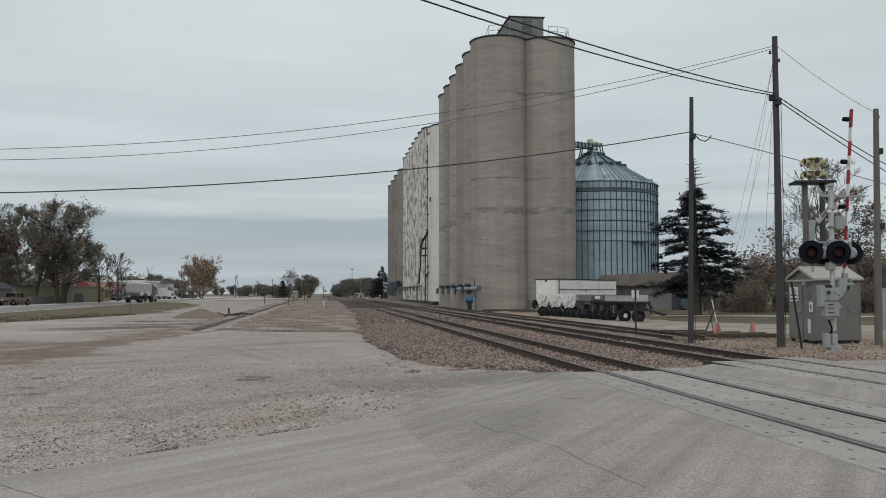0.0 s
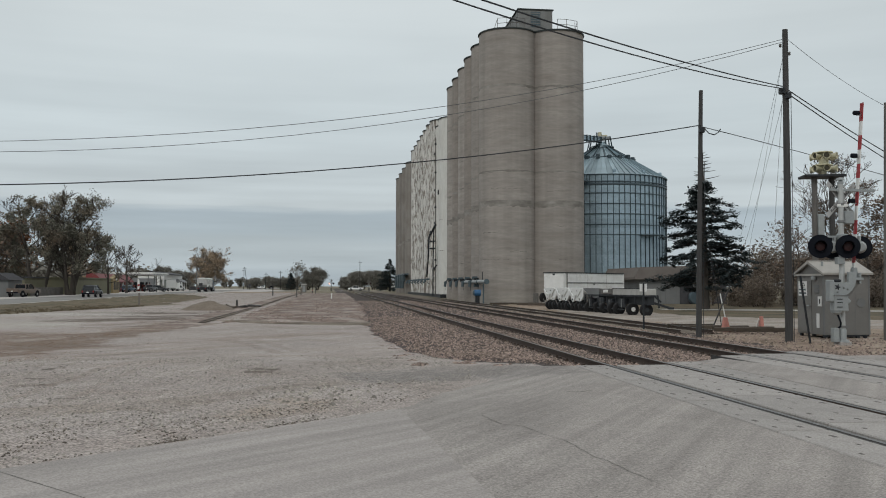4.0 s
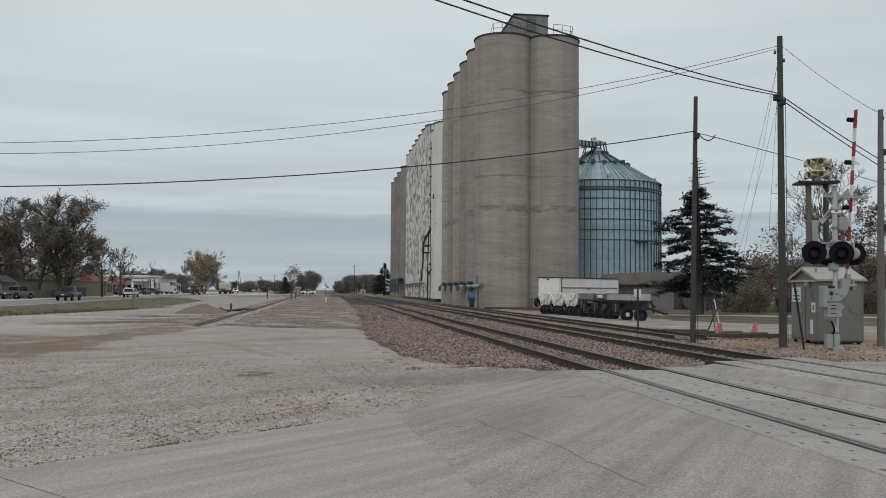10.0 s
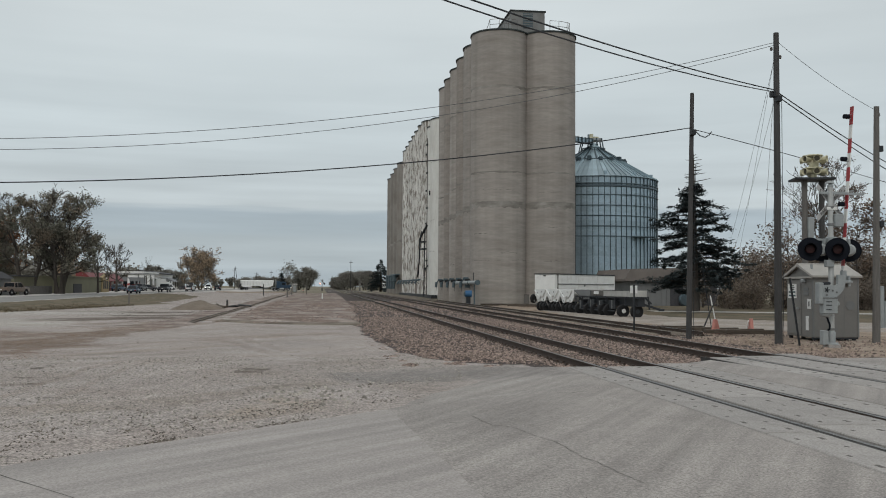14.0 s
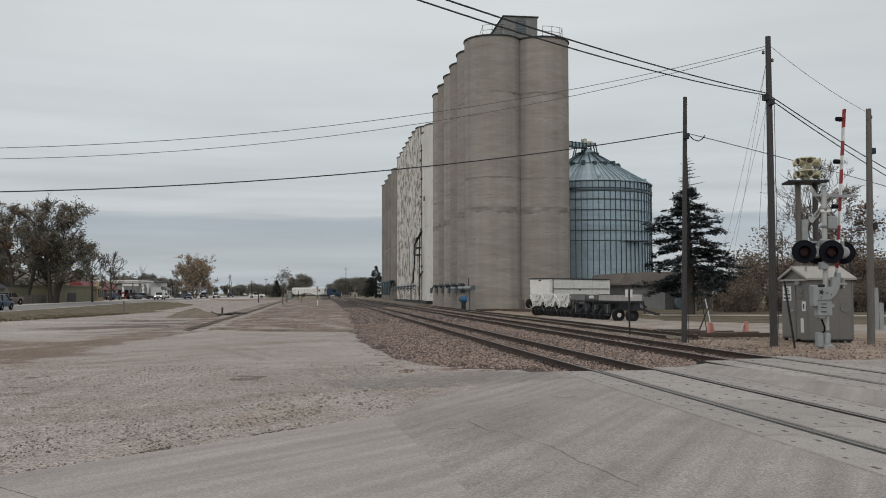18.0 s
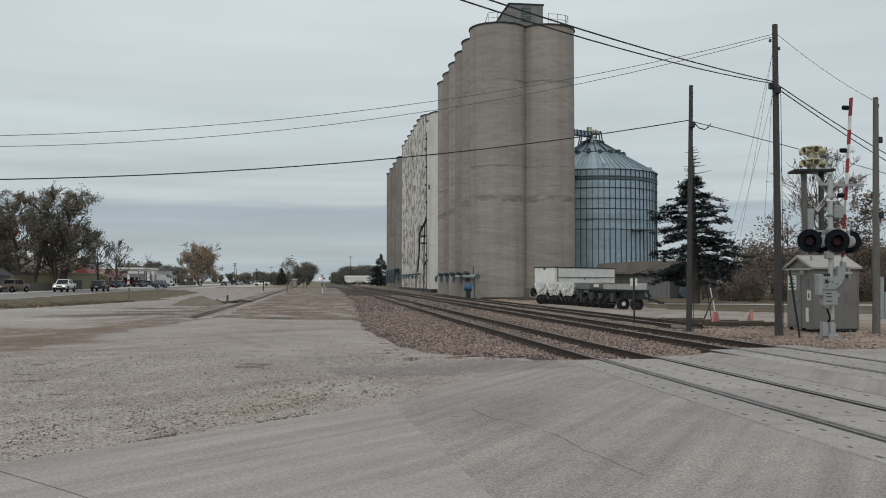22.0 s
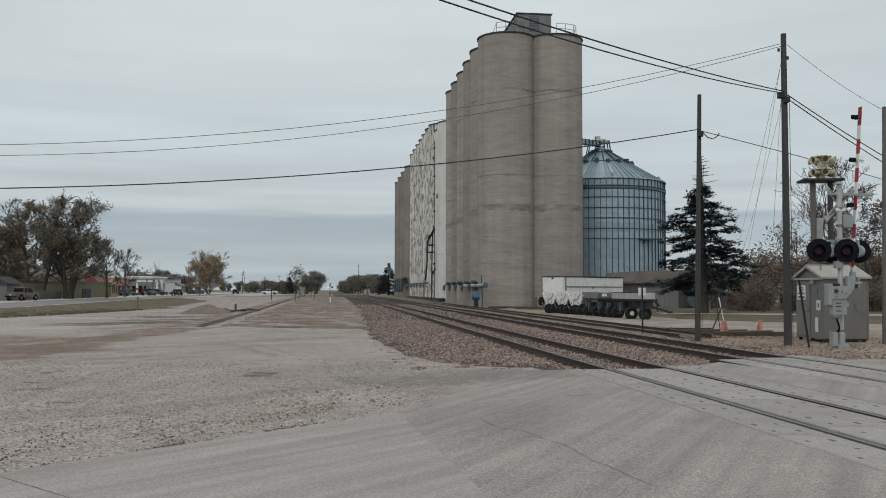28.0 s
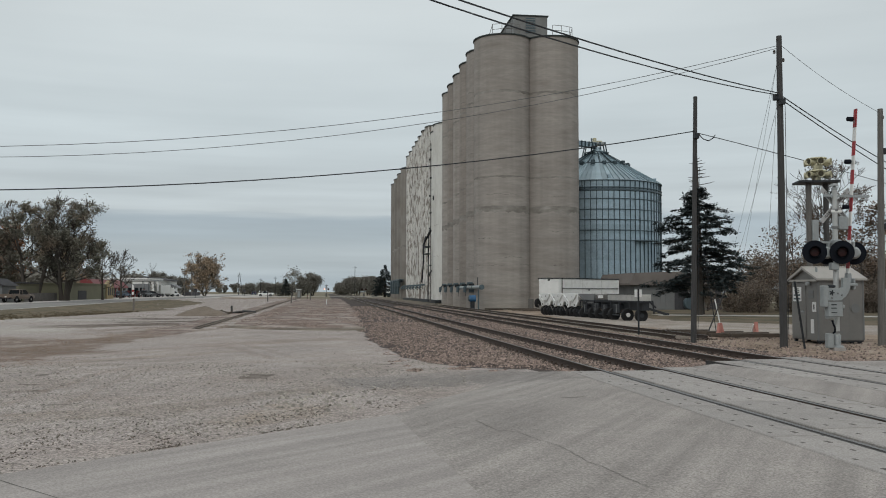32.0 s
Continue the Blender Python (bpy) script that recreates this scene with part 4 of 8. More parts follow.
# ---- grain elevator ----
def silo(parent, x, y, r, z0, z1, mat, n=48, bands=(), label="", lines=()):
    """One concrete silo with a thin dark roof rim; bands are slightly proud cold joints, lines are dark pour marks (height, start, end in degrees)."""
    prof = [(r, z0), (r, z1 - 0.5)]
    s = part("silo", Shape().lathe(x, y, prof + [(r, z1)], n), mat, parent, label, smooth=True)
    part("roof_rim", Shape().lathe(x, y, [(r + 0.02, z1 - 0.03), (r + 0.13, z1 - 0.02), (r + 0.13, z1 + 0.15), (r + 0.02, z1 + 0.17)], n), "rim", s, "black tarred roof edge", smooth=True)
    for zb, h in bands:
        rings = []
        for dz, out in ((0.0, 0.001), (0.05, 0.008), (h, 0.008), (h + 0.05, 0.001)):
            ring = []
            for i in range(n * 2):
                a = math.pi * i / n
                jag = min(0.4, h) * (0.9 * noise.noise((a * 5, zb, x)) + 0.45 * noise.noise((a * 14, zb, y))) if dz < 0.1 else 0.06 * noise.noise((a * 6, zb, y))
                ring.append((x + (r + out) * math.cos(a), y + (r + out) * math.sin(a), zb + dz + jag))
            rings.append(ring)
        part("pour_band", Shape().rings(rings, caps=False), "silo_band", s, "darker cold joint of the concrete", smooth=True)
    for zl, a0, a1 in lines:
        top, low = [], []
        k = 26
        for i in range(k + 1):
            a = radians(a0 + (a1 - a0) * i / k)
            zz = zl + 0.16 * noise.noise((a * 5, zl * 3.0, 1.0)) + 0.06 * noise.noise((a * 22, zl, 2.0))
            w = 0.016 + 0.05 * max(0.0, noise.noise((a * 9, zl, 4.0)))
            low.append((x + (r + 0.012) * math.cos(a), y + (r + 0.012) * math.sin(a), zz - w))
            top.append((x + (r + 0.012) * math.cos(a), y + (r + 0.012) * math.sin(a), zz + w))
        sh = Shape()
        sh.v, sh.f = low + top, [(i, i + 1, k + 2 + i, k + 1 + i) for i in range(k)]
        part("pour_mark", sh, "pour_line", s, "ragged dark pour mark")
    return s


def build_elevator():
    z0, z1 = -0.6, 34.6
    g = base("grain_elevator", label="tall bare concrete grain elevator of joined round silos", category="grain elevator")
    bands = ((11.9, 0.75), (27.2, 0.28), (16.3, 0.18))
    marks = [((5.2, 200, 262), (5.25, 285, 330), (6.2, 262, 300), (14.2, 225, 290), (8.6, 200, 240)),
             ((5.15, 250, 300), (9.4, 260, 310), (13.9, 240, 290))]
    for i in range(6):
        y = 115.6 + 6.56 * i
        silo(g, 22.76, y, 3.74, z0, z1, "silo_dull" if i in (2, 4) else "silo", bands=bands, lines=marks[0] if i == 0 else ((5.2, 190, 235), (20.5, 190, 235), (28.9, 190, 230)) if i < 4 else ())
        silo(g, 29.1, y, 3.74, z0, z1, "silo", bands=bands if i < 2 else (), lines=marks[1] if i == 0 else ())
    # dark wall in the groove: the shade between the silo rows is its colour
    part("seam_wall", Shape().box(25.6, 26.3, 113.85, 150, z0, z1 - 0.2), "seam", g, "dark shadowed joint between the silos")
    part("roof_slab", Shape().box(22.0, 29.8, 115.6, 148.5, z1 - 0.1, z1 + 0.1), "rim", g)
    gal = part("headhouse", Shape().box(24.0, 28.5, 114.4, 147.0, z1 + 0.1, z1 + 3.25), "headhouse", g, "grey metal-clad gallery on the roof")
    part("gallery_roof", Shape().box(23.85, 28.65, 114.25, 147.2, z1 + 3.25, z1 + 3.38), "rim", gal)
    for i in range(15):
        part("cladding_rib", Shape().box(24.14 + 0.3 * i, 24.18 + 0.3 * i, 114.36, 114.4, z1 + 0.1, z1 + 3.25), "headhouse", gal)
    for i in range(26):
        part("cladding_rib", Shape().box(23.96, 24.0, 114.9 + 1.2 * i, 115.0 + 1.2 * i, z1 + 0.1, z1 + 3.25), "headhouse", gal)
    part("gallery_window", Shape().box(25.6, 26.9, 114.34, 114.38, z1 + 1.0, z1 + 3.0), "teal_gear", gal, "dark louvred opening")
    for i in range(6):
        part("louvre", Shape().box(25.65, 26.85, 114.29, 114.34, z1 + 1.1 + 0.33 * i, z1 + 1.18 + 0.33 * i), "headhouse", gal)
    for pts in ([(20.9, 112.7), (22.0, 112.1), (23.2, 111.95), (24.4, 112.4)], [(28.6, 112.0), (29.8, 112.05), (31.0, 112.5), (31.4, 112.8)]):
        for (x, y) in pts:
            part("rail_post", Shape().cyl(x, y, z1 + 0.1, z1 + 1.45, 0.032, n=6), "pole_grey", g)
        for h in (0.78, 1.45):
            part("guard_rail", Shape().tube([(x, y, z1 + h) for x, y in pts], 0.032, 5), "pole_grey", g, "thin pipe guard rail")
    part("brace", Shape().tube([(20.5, 112.9, z1 + 0.1), (20.9, 112.7, z1 + 1.45)], 0.032, 5), "pole_grey", g)
    part("brace", Shape().tube([(31.0, 112.5, z1 + 0.1), (31.4, 112.8, z1 + 1.45)], 0.032, 5), "pole_grey", g)
    # loading gear low on the track side
    for i in range(5):
        y = 118.9 + 6.56 * i
        part("spout", Shape().tube([(19.3, y, 2.9), (18.7, y, 2.9), (18.3, y, 2.4), (18.25, y, 1.7)], [0.2, 0.22, 0.24, 0.2], 10), "teal_gear", g, "dark steel loading spout")
        part("bracket", Shape().box(18.8, 19.5, y - 0.22, y + 0.22, 2.45, 2.9, 0.05), "chassis", g, "dark spout gate box")
        part("spout_chain", Shape().bar((18.4, y + 0.25, 2.6), (18.4, y + 0.25, 1.2), 0.04, 0.04), "chassis", g)
    part("pipe", Shape().tube([(18.7, 108.3, 2.35), (18.7, 112, 2.35), (18.68, 127, 2.35)], 0.24, 12), "galv_mast", g, "large horizontal steel pipe")
    part("pipe_flange", Shape().tube([(18.7, 108.1, 2.35), (18.7, 108.5, 2.35)], 0.32, 12), "teal_gear", g)
    part("pipe_flange", Shape().tube([(18.7, 114.2, 2.35), (18.7, 114.5, 2.35)], 0.3, 12), "teal_gear", g)
    part("pipe_bracket", Shape().box(18.5, 19.4, 116.9, 117.1, 1.7, 2.2), "teal_gear", g)
    part("vent_stub", Shape().cyl(18.7, 111.2, 2.5, 3.6, 0.05, n=8), "chassis", g)
    part("support_post", Shape().cyl(18.7, 110.6, -0.5, 2.2, 0.09, n=8), "teal_gear", g)
    part("motor", Shape().tube([(17.7, 111.6, 0.95), (18.5, 111.6, 0.95)], [0.4, 0.44], 14), "blue_gear", g, "blue painted motor housing")
    part("motor_cap", Shape().tube([(17.55, 111.6, 0.95), (17.7, 111.6, 0.95)], [0.2, 0.38], 14), "teal_gear", g)
    part("motor_base", Shape().box(17.85, 18.35, 111.3, 111.9, -0.5, 0.6), "chassis", g)
    part("conduit", Shape().tube([(32.2, 113.6, 0), (32.2, 113.6, 33.6)], 0.06, 6), "silo_band", g, "thin pipe down the silo")
    part("utility_box", Shape().box(25.55, 26.25, 113.1, 113.6, -0.4, 0.9, 0.03), "pole_grey", g, "small grey box at the wall joint")
    # white painted silos
    wgt = base("white_elevator", label="white painted concrete silos with peeling streaked paint", category="grain elevator")
    silo(wgt, 23.4, 160.6, 4.42, z0, 31.7, "white_clean", label="clean white painted silo", lines=((24, 180, 215), (13.6, 180, 210), (8.1, 185, 215)))
    silo(wgt, 23.1, 169.6, 3.6, z0, 31.9, "white_clean", label="clean white painted silo", lines=((21, 180, 205),))
    ys = [176.6, 183.6, 190.5, 197.0, 204.0, 211.6, 219.0]
    for i, y in enumerate(ys):
        silo(wgt, 22.7, y, 3.5, z0, 34.65 if i else 34.2, "white_silo", label="white silo with brown patches of peeled paint")
    for y in ys[:-1]:
        part("joint_strip", Shape().box(20.35, 21.2, y + 3.2, y + 3.75, z0, 33.6), "silo_band", wgt, "bare brown joint between two silos")
    part("back_wall", Shape().box(23, 34, 165, 222, z0, 30.5), "white_silo", wgt)
    part("link_wall", Shape().box(22.5, 30, 150.5, 156.5, z0, 30.9), "white_clean", wgt)
    part("marker", Shape().box(18.85, 19.05, 160.2, 160.8, 18.2, 19.0), "black", wgt)
    part("ladder", Shape().box(18.75, 18.9, 163.4, 163.62, 0, 29), "pole_grey", wgt, "grey ladder and pipe up the wall")
    for i, z in enumerate((27.6, 25.9, 22.4, 19.2, 16.0, 13.2, 6.4, 4.9)):
        part("wall_bracket", Shape().box(18.6, 18.95, 163.2 + 0.8 * (i % 2), 163.7 + 0.8 * (i % 2), z, z + 0.32, 0.04), "chassis", wgt)
    # jointed downspout with its frames
    part("spout_leg", Shape().tube([(18.2, 166.0, 12.0), (17.9, 166.5, 10.6), (17.8, 166.5, 7.0), (17.7, 167.6, 4.2), (17.7, 168.4, 3.6)], [0.14, 0.18, 0.15, 0.17, 0.12], 8), "chassis", wgt, "black steel downspout")
    part("spout_arm", Shape().tube([(18.7, 162.6, 12.9), (18.1, 165.2, 11.3), (17.9, 167.8, 10.4)], [0.22, 0.16, 0.14], 8), "chassis", wgt)
    part("spout_pipe", Shape().tube([(18.6, 164.6, 12.2), (18.5, 164.7, 6.0), (18.5, 164.8, 0.0)], 0.11, 8), "chassis", wgt, "black vertical pipe")
    for z in (9.9, 8.6):
        part("spout_frame", Shape().box(17.9, 18.8, 164.0, 166.8, z, z + 0.22), "chassis", wgt)
    part("hook", Shape().tube([(18.8, 161.6, 5.6), (18.4, 162.0, 5.0), (18.5, 162.6, 4.8)], 0.14, 8), "chassis", wgt)
    for i in range(7):
        y = ys[i] + 1.0
        part("nozzle", Shape().tube([(19.4, y, 3.2), (18.5, y, 3.1), (18.1, y, 2.4)], [0.16, 0.2, 0.22], 8), "teal_gear", wgt, "dark loading spout")
        part("nozzle_bracket", Shape().bar((19.3, y + 0.4, 2.2), (18.3, y + 0.4, 2.9), 0.1, 0.1), "chassis", wgt)
    part("plinth", Shape().box(18.9, 20, 157, 224, -0.5, 0.35), "chassis", wgt, "dark base course")
    fgr = base("far_elevator", label="grey concrete silos at the elevator's far end", category="grain elevator")
    for i in range(4):
        silo(fgr, 25.2, 234.5 + 11.8 * i, 6.1, z0, 33.8, "silo_far", bands=((13.2, 0.6),))
        part("hopper_spout", Shape().tube([(19.4, 232 + 8 * i, 4.6), (18.4, 232 + 8 * i, 4.0), (18.2, 232 + 8 * i, 1.2)], [0.3, 0.42, 0.3], 8), "teal_gear", fgr, "blue-grey loading spout")
        part("hopper_body", Shape().box(18.0, 18.9, 231.2 + 8 * i, 232.8 + 8 * i, 3.0, 4.8, 0.15), "teal_gear", fgr)
    part("far_girder", Shape().box(18.2, 19.4, 228, 262, 4.7, 5.0), "teal_gear", fgr, "blue-grey steel girder over the spouts")


build_elevator()


# ---- steel grain bin ----
def build_bin():
    cx, cy, r, eave, peak = 46.0, 150.0, 10.65, 19.75, 26.3
    b = base("steel_grain_bin", cx, cy, 0, label="large round galvanised steel grain bin with ribbed wall and cone roof", category="grain bin")
    n = 72
    rings = 14
    h = (eave + 0.3) / rings
    for k in range(rings):
        z = -0.3 + k * h
        prof = []
        for q in range(5):
            prof += [(r + (0.007 if q % 2 else 0.0), z + h * q / 5)]
        prof.append((r, z + h - 0.01))
        part("wall_ring", Shape().lathe(0, 0, prof, n, caps=False), "galv", b, smooth=False)
    # stiffeners take the darkened steel, so their shaded sides are in the colour
    rib = Shape().box(-0.06, 0.08, -0.05, 0.05, -0.3, eave - 0.1).mesh("stiffener", "galv_shaded")
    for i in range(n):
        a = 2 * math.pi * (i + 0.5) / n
        part("stiffener", rib, "galv_shaded", b, at=pose((r + 0.03) * math.cos(a), (r + 0.03) * math.sin(a), 0, 0, 0, math.degrees(a)))
    for z, wdt in ((19.75, 0.08), (18.6, 0.1), (18.2, 0.17), (16.75, 0.08), (15.05, 0.07), (13.4, 0.08), (11.7, 0.07), (10.1, 0.06)):
        part("wind_ring", Shape().lathe(0, 0, [(r + 0.12, z - wdt), (r + 0.2, z - wdt * 0.6), (r + 0.2, z + wdt * 0.6), (r + 0.12, z + wdt)], n, caps=False), "galv_ring", b, "dark horizontal wind ring")
    part("side_platform", Shape().box(3.2, 6.6, -11.1, -9.0, 9.95, 10.12), "galv_ring", b, "dark steel platform on the wall")
    part("eave_platform", Shape().box(-9.0, -5.5, -10.6, -8.6, 18.5, 18.75), "galv_ring", b, "small steel landing below the eave")
    for dx in (-8.8, -7.2, -5.7):
        part("landing_post", Shape().box(dx - 0.05, dx + 0.05, -10.5, -10.4, 18.7, 19.7), "galv_ring", b)
    # roof sheets
    pm = Shape()
    a0, a1 = -math.pi / n, math.pi / n
    ro, ri = r + 0.25, 1.1
    pm.v = [(ro * math.cos(a0), ro * math.sin(a0), eave), (ro * math.cos(a1), ro * math.sin(a1), eave), (ri * math.cos(a1), ri * math.sin(a1), peak - 0.6), (ri * math.cos(a0), ri * math.sin(a0), peak - 0.6),
            (ro * math.cos(a0), ro * math.sin(a0), eave + 0.16), (ri * math.cos(a0), ri * math.sin(a0), peak - 0.5)]
    pm.f = [(0, 1, 2, 3), (0, 3, 5, 4)]
    me = pm.mesh("roof_sheet", "galv_roof")
    for i in range(n):
        part("roof_sheet", me, "galv_roof", b, at=pose(0, 0, 0, 0, 0, 360 * i / n))
    part("roof_ring", Shape().lathe(0, 0, [(4.9, eave + 3.55), (5.1, eave + 3.5), (5.1, eave + 3.62), (4.9, eave + 3.7)], n, caps=False), "galv_shaded", b)
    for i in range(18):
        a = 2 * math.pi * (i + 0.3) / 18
        part("roof_vent", Shape().box(-0.3, 0.35, -0.32, 0.32, 0, 0.55 + 0.2 * (i % 3 == 0), 0.06), "galv_shaded", b, at=pose(5.3 * math.cos(a), 5.3 * math.sin(a), eave + 3.3, 0, 0, math.degrees(a)))
    for i in range(12):
        a = 2 * math.pi * (i + 0.8) / 12
        part("eave_vent", Shape().box(-0.2, 0.25, -0.25, 0.25, 0, 0.5, 0.05), "galv", b, at=pose(10.0 * math.cos(a), 10.0 * math.sin(a), eave + 0.45, 0, 0, math.degrees(a)))
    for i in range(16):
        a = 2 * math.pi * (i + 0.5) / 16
        part("cone_rib", Shape().bar((5.0 * math.cos(a), 5.0 * math.sin(a), eave + 3.75), (1.3 * math.cos(a), 1.3 * math.sin(a), peak - 0.55), 0.16, 0.12), "galv_shaded", b, "dark ladder rib on the roof")
    part("peak_cap", Shape().lathe(0, 0, [(1.4, peak - 0.9), (1.3, peak - 0.4), (0.7, peak), (0.6, peak + 0.3)], 20), "galv_roof", b, smooth=True)
    part("conveyor_tower", Shape().box(-1.0, -0.85, -0.1, 0.1, peak - 0.6, peak + 1.9), "galv_shaded", b)
    for dx, dy in ((1.7, 0.6), (1.7, -0.6), (-2.4, 0.6), (-2.4, -0.6), (-0.4, 0.7), (0.5, -0.7), (-1.3, -0.7), (1.1, 0.7)):
        part("tower_leg", Shape().bar((dx, dy, peak - 1.2), (dx * 0.75, dy, peak + 1.2), 0.17, 0.17), "galv_shaded", b)
    part("drive_motor", Shape().box(0.0, 0.9, -0.35, 0.35, peak + 0.7, peak + 1.5, 0.1), "cream", b, "cream yellow drive motor")
    part("head_box", Shape().box(-1.6, 1.5, -0.45, 0.45, peak + 0.75, peak + 1.25, 0.08), "galv_mast", b)
    part("drive_stack", Shape().box(-0.7, -0.1, -0.3, 0.3, peak + 1.2, peak + 1.95, 0.06), "cream", b, "cream yellow motor cover")
    part("tower_ring", Shape().lathe(0, 0, [(1.9, peak - 0.75), (2.05, peak - 0.75), (2.05, peak - 0.6), (1.9, peak - 0.6)], 24, caps=False), "galv_shaded", b)
    conv = base("overhead_conveyor", label="covered steel conveyor from the elevator to the bin's peak", category="conveyor")
    part("trough", Shape().bar((33.2, 138, 25.9), (45.6, 149.8, 26.9), 0.6, 0.65), "galv", conv)
    for i in range(15):
        k = i / 14
        p = Vector((33.4, 138.2, 25.9)).lerp(Vector((45.4, 149.6, 26.9)), k)
        part("trough_rib", Shape().box(-0.08, 0.08, -0.5, 0.5, -0.52, 0.5), "galv_shaded", conv, at=pose(p.x, p.y, p.z, 0, 0, 44))
    part("walkway", Shape().bar((33.2, 137.2, 25.4), (45.6, 149.0, 26.4), 0.5, 0.08), "galv_shaded", conv)


build_bin()


def build_sheds():
    s = base("elevator_shed", 0, 0, 0, label="low grey steel shed with a rusty brown roof", category="shed")
    part("wall", Shape().box(35.4, 45.8, 101, 112, -0.5, 2.6), "shed_grey", s)
    part("roof", Shape().prism([(34.6, 2.6), (46.2, 2.6), (46.2, 2.85), (41.0, 4.2), (35.2, 4.0), (34.6, 2.85)], "y", 100.4, 112.6), "brown_roof", s, "rusty brown sheet roof")
    for x in (40.2, 44.3):
        part("door", Shape().box(x, x + 1.6, 100.94, 101.0, -0.4, 2.0), "dark_roof", s)
    for i in range(18):
        part("siding_rib", Shape().box(36.6 + i * 0.63, 36.66 + i * 0.63, 100.96, 101.0, -0.4, 2.6), "shed_grey", s)
    part("fan_housing", Shape().lathe(0, 0, [(0.75, -0.4), (0.85, 0), (0.7, 0.2)], 16).moved(Matrix.Rotation(radians(90), 4, "X")), "galv_ring", s, "round dark fan housing", at=pose(41.9, 100.5, 0.5))


build_sheds()


# ---- poles and wires ----
def utility_pole(x, y, top, r, label, mat="pole", lean=(0, 0), fittings=()):
    p = base("utility_pole", x, y, 0, label=label, category="utility pole", group="utility poles")
    zb = level(x, y) - 0.1
    pts = [(lean[0] * k, lean[1] * k, zb + (top - zb) * k) for k in (0, 0.25, 0.5, 0.75, 1)]
    part("shaft", Shape().tube(pts, [r, r * 0.93, r * 0.85, r * 0.77, r * 0.68], 12), mat, p, smooth=True)
    for z, dx, dy, kind in fittings:
        k = (z - zb) / (top - zb)
        cx, cy = lean[0] * k, lean[1] * k
        if kind == "insulator":
            part("insulator", Shape().lathe(0, 0, [(0.03, 0), (0.06, 0.03), (0.04, 0.06), (0.06, 0.09), (0.03, 0.14)], 10), "pole_grey", p, at=pose(cx + dx, cy + dy, z))
        elif kind == "clamp":
            part("clamp", Shape().box(-0.1, 0.1, -0.1, 0.1, -0.12, 0.12, 0.02), "chassis", p, at=pose(cx + dx, cy + dy, z))
        elif kind == "drop":
            part("ground_wire", Shape().tube([(cx + dx, cy + dy, z), (cx * 0.5 + dx, dy, z * 0.5), (dx, dy, zb)], 0.012, 5), "wire", p)
    return p


def wire(name, p, q, sag, r, mat, label, n=28):
    pts = []
    for i in range(n + 1):
        k = i / n
        pts.append((p[0] + (q[0] - p[0]) * k, p[1] + (q[1] - p[1]) * k, p[2] + (q[2] - p[2]) * k - 4 * sag * k * (1 - k)))
    solid(name, Shape().tube(pts, r, 5), mat, label, "wire", "overhead wires", smooth=True)


P1, P2, P3 = (15.23, 36.24), (17.32, 32.65), (21.73, 33.25)
utility_pole(*P1, 10.05, 0.122, "dark timber utility pole beside the siding", lean=(0.2, 0), fittings=[(8.35, 0.0, -0.14, "clamp"), (8.35, 0.13, -0.1, "insulator"), (7, 0.15, -0.1, "drop")])
utility_pole(*P2, 11.7, 0.15, "tall dark timber utility pole by the crossing signal", lean=(0.0, 0), fittings=[(9.1, 0.0, -0.17, "clamp"), (9.3, -0.16, 0, "clamp"), (11.0, -0.2, 0, "insulator"), (10.7, 0.16, 0, "insulator"), (9.0, 0.18, -0.05, "drop")])
utility_pole(*P3, 9.1, 0.15, "shorter grey timber utility pole by the equipment hut", "pole_grey", lean=(0.14, 0), fittings=[(8.7, 0.1, 0, "insulator"), (7.4, 0.15, 0, "clamp"), (4.4, 0.16, -0.05, "clamp")])
solid("cable_slack", Shape().tube([(15.5, 36.1, 8.42), (15.75, 36.2, 8.24), (16.05, 36.35, 8.2), (16.3, 36.5, 8.34), (16.45, 36.6, 8.5)], 0.022, 6), "wire", "short loop of slack black cable at the pole", "wire", "overhead wires", smooth=True)
A2 = (P2[0] - 0.15, P2[1] - 0.15)
wire("overhead_cable", (A2[0], A2[1], 9.44), (-18.47, 0.55, 8.70), 0.88, 0.022, "wire", "thick black overhead utility cable")
wire("overhead_cable", (A2[0], A2[1], 9.36), (-18.21, 0.27, 8.75), 1.15, 0.02, "wire", "thick black overhead utility cable")
wire("overhead_cable", (P2[0], P2[1], 9.41), (33.53, 44.23, 6.70), 0.23, 0.022, "wire", "black overhead utility cable")
wire("overhead_cable", (P2[0], P2[1], 9.26), (32.91, 45.05, 6.82), 0.14, 0.022, "wire", "black overhead utility cable")
wire("thin_wire", (A2[0], A2[1], 11.28), (-34.8, 31.4, 7.95), 2.85, 0.011, "wire_thin", "thin grey overhead conductor")
wire("thin_wire", (A2[0], A2[1], 11.18), (-34.7, 35.8, 8.59), 3.15, 0.011, "wire_thin", "thin grey overhead conductor")
wire("thin_wire", (P2[0], P2[1], 11.4), (P3[0], P3[1], 9.0), 0.15, 0.009, "wire_thin", "thin grey overhead conductor")
wire("overhead_cable", (P1[0] + 0.1, P1[1] - 0.15, 8.55), (-35.0, 30, 5.75), 1.80, 0.022, "wire", "black overhead utility cable")
wire("overhead_cable", (P1[0] + 0.15, P1[1] - 0.1, 8.5), (36.7, 49.21, 7.12), -0.1, 0.018, "wire", "black overhead utility cable")
for zp, q in ((11.0, (28.15, 60.00, 4.58)), (9.4, (28.56, 60.00, 4.46)), (11.2, (28.98, 60.00, 4.55))):
    wire("service_drop", (P2[0], P2[1], zp), q, 0.2, 0.007, "wire_thin", "thin grey service drop wire")
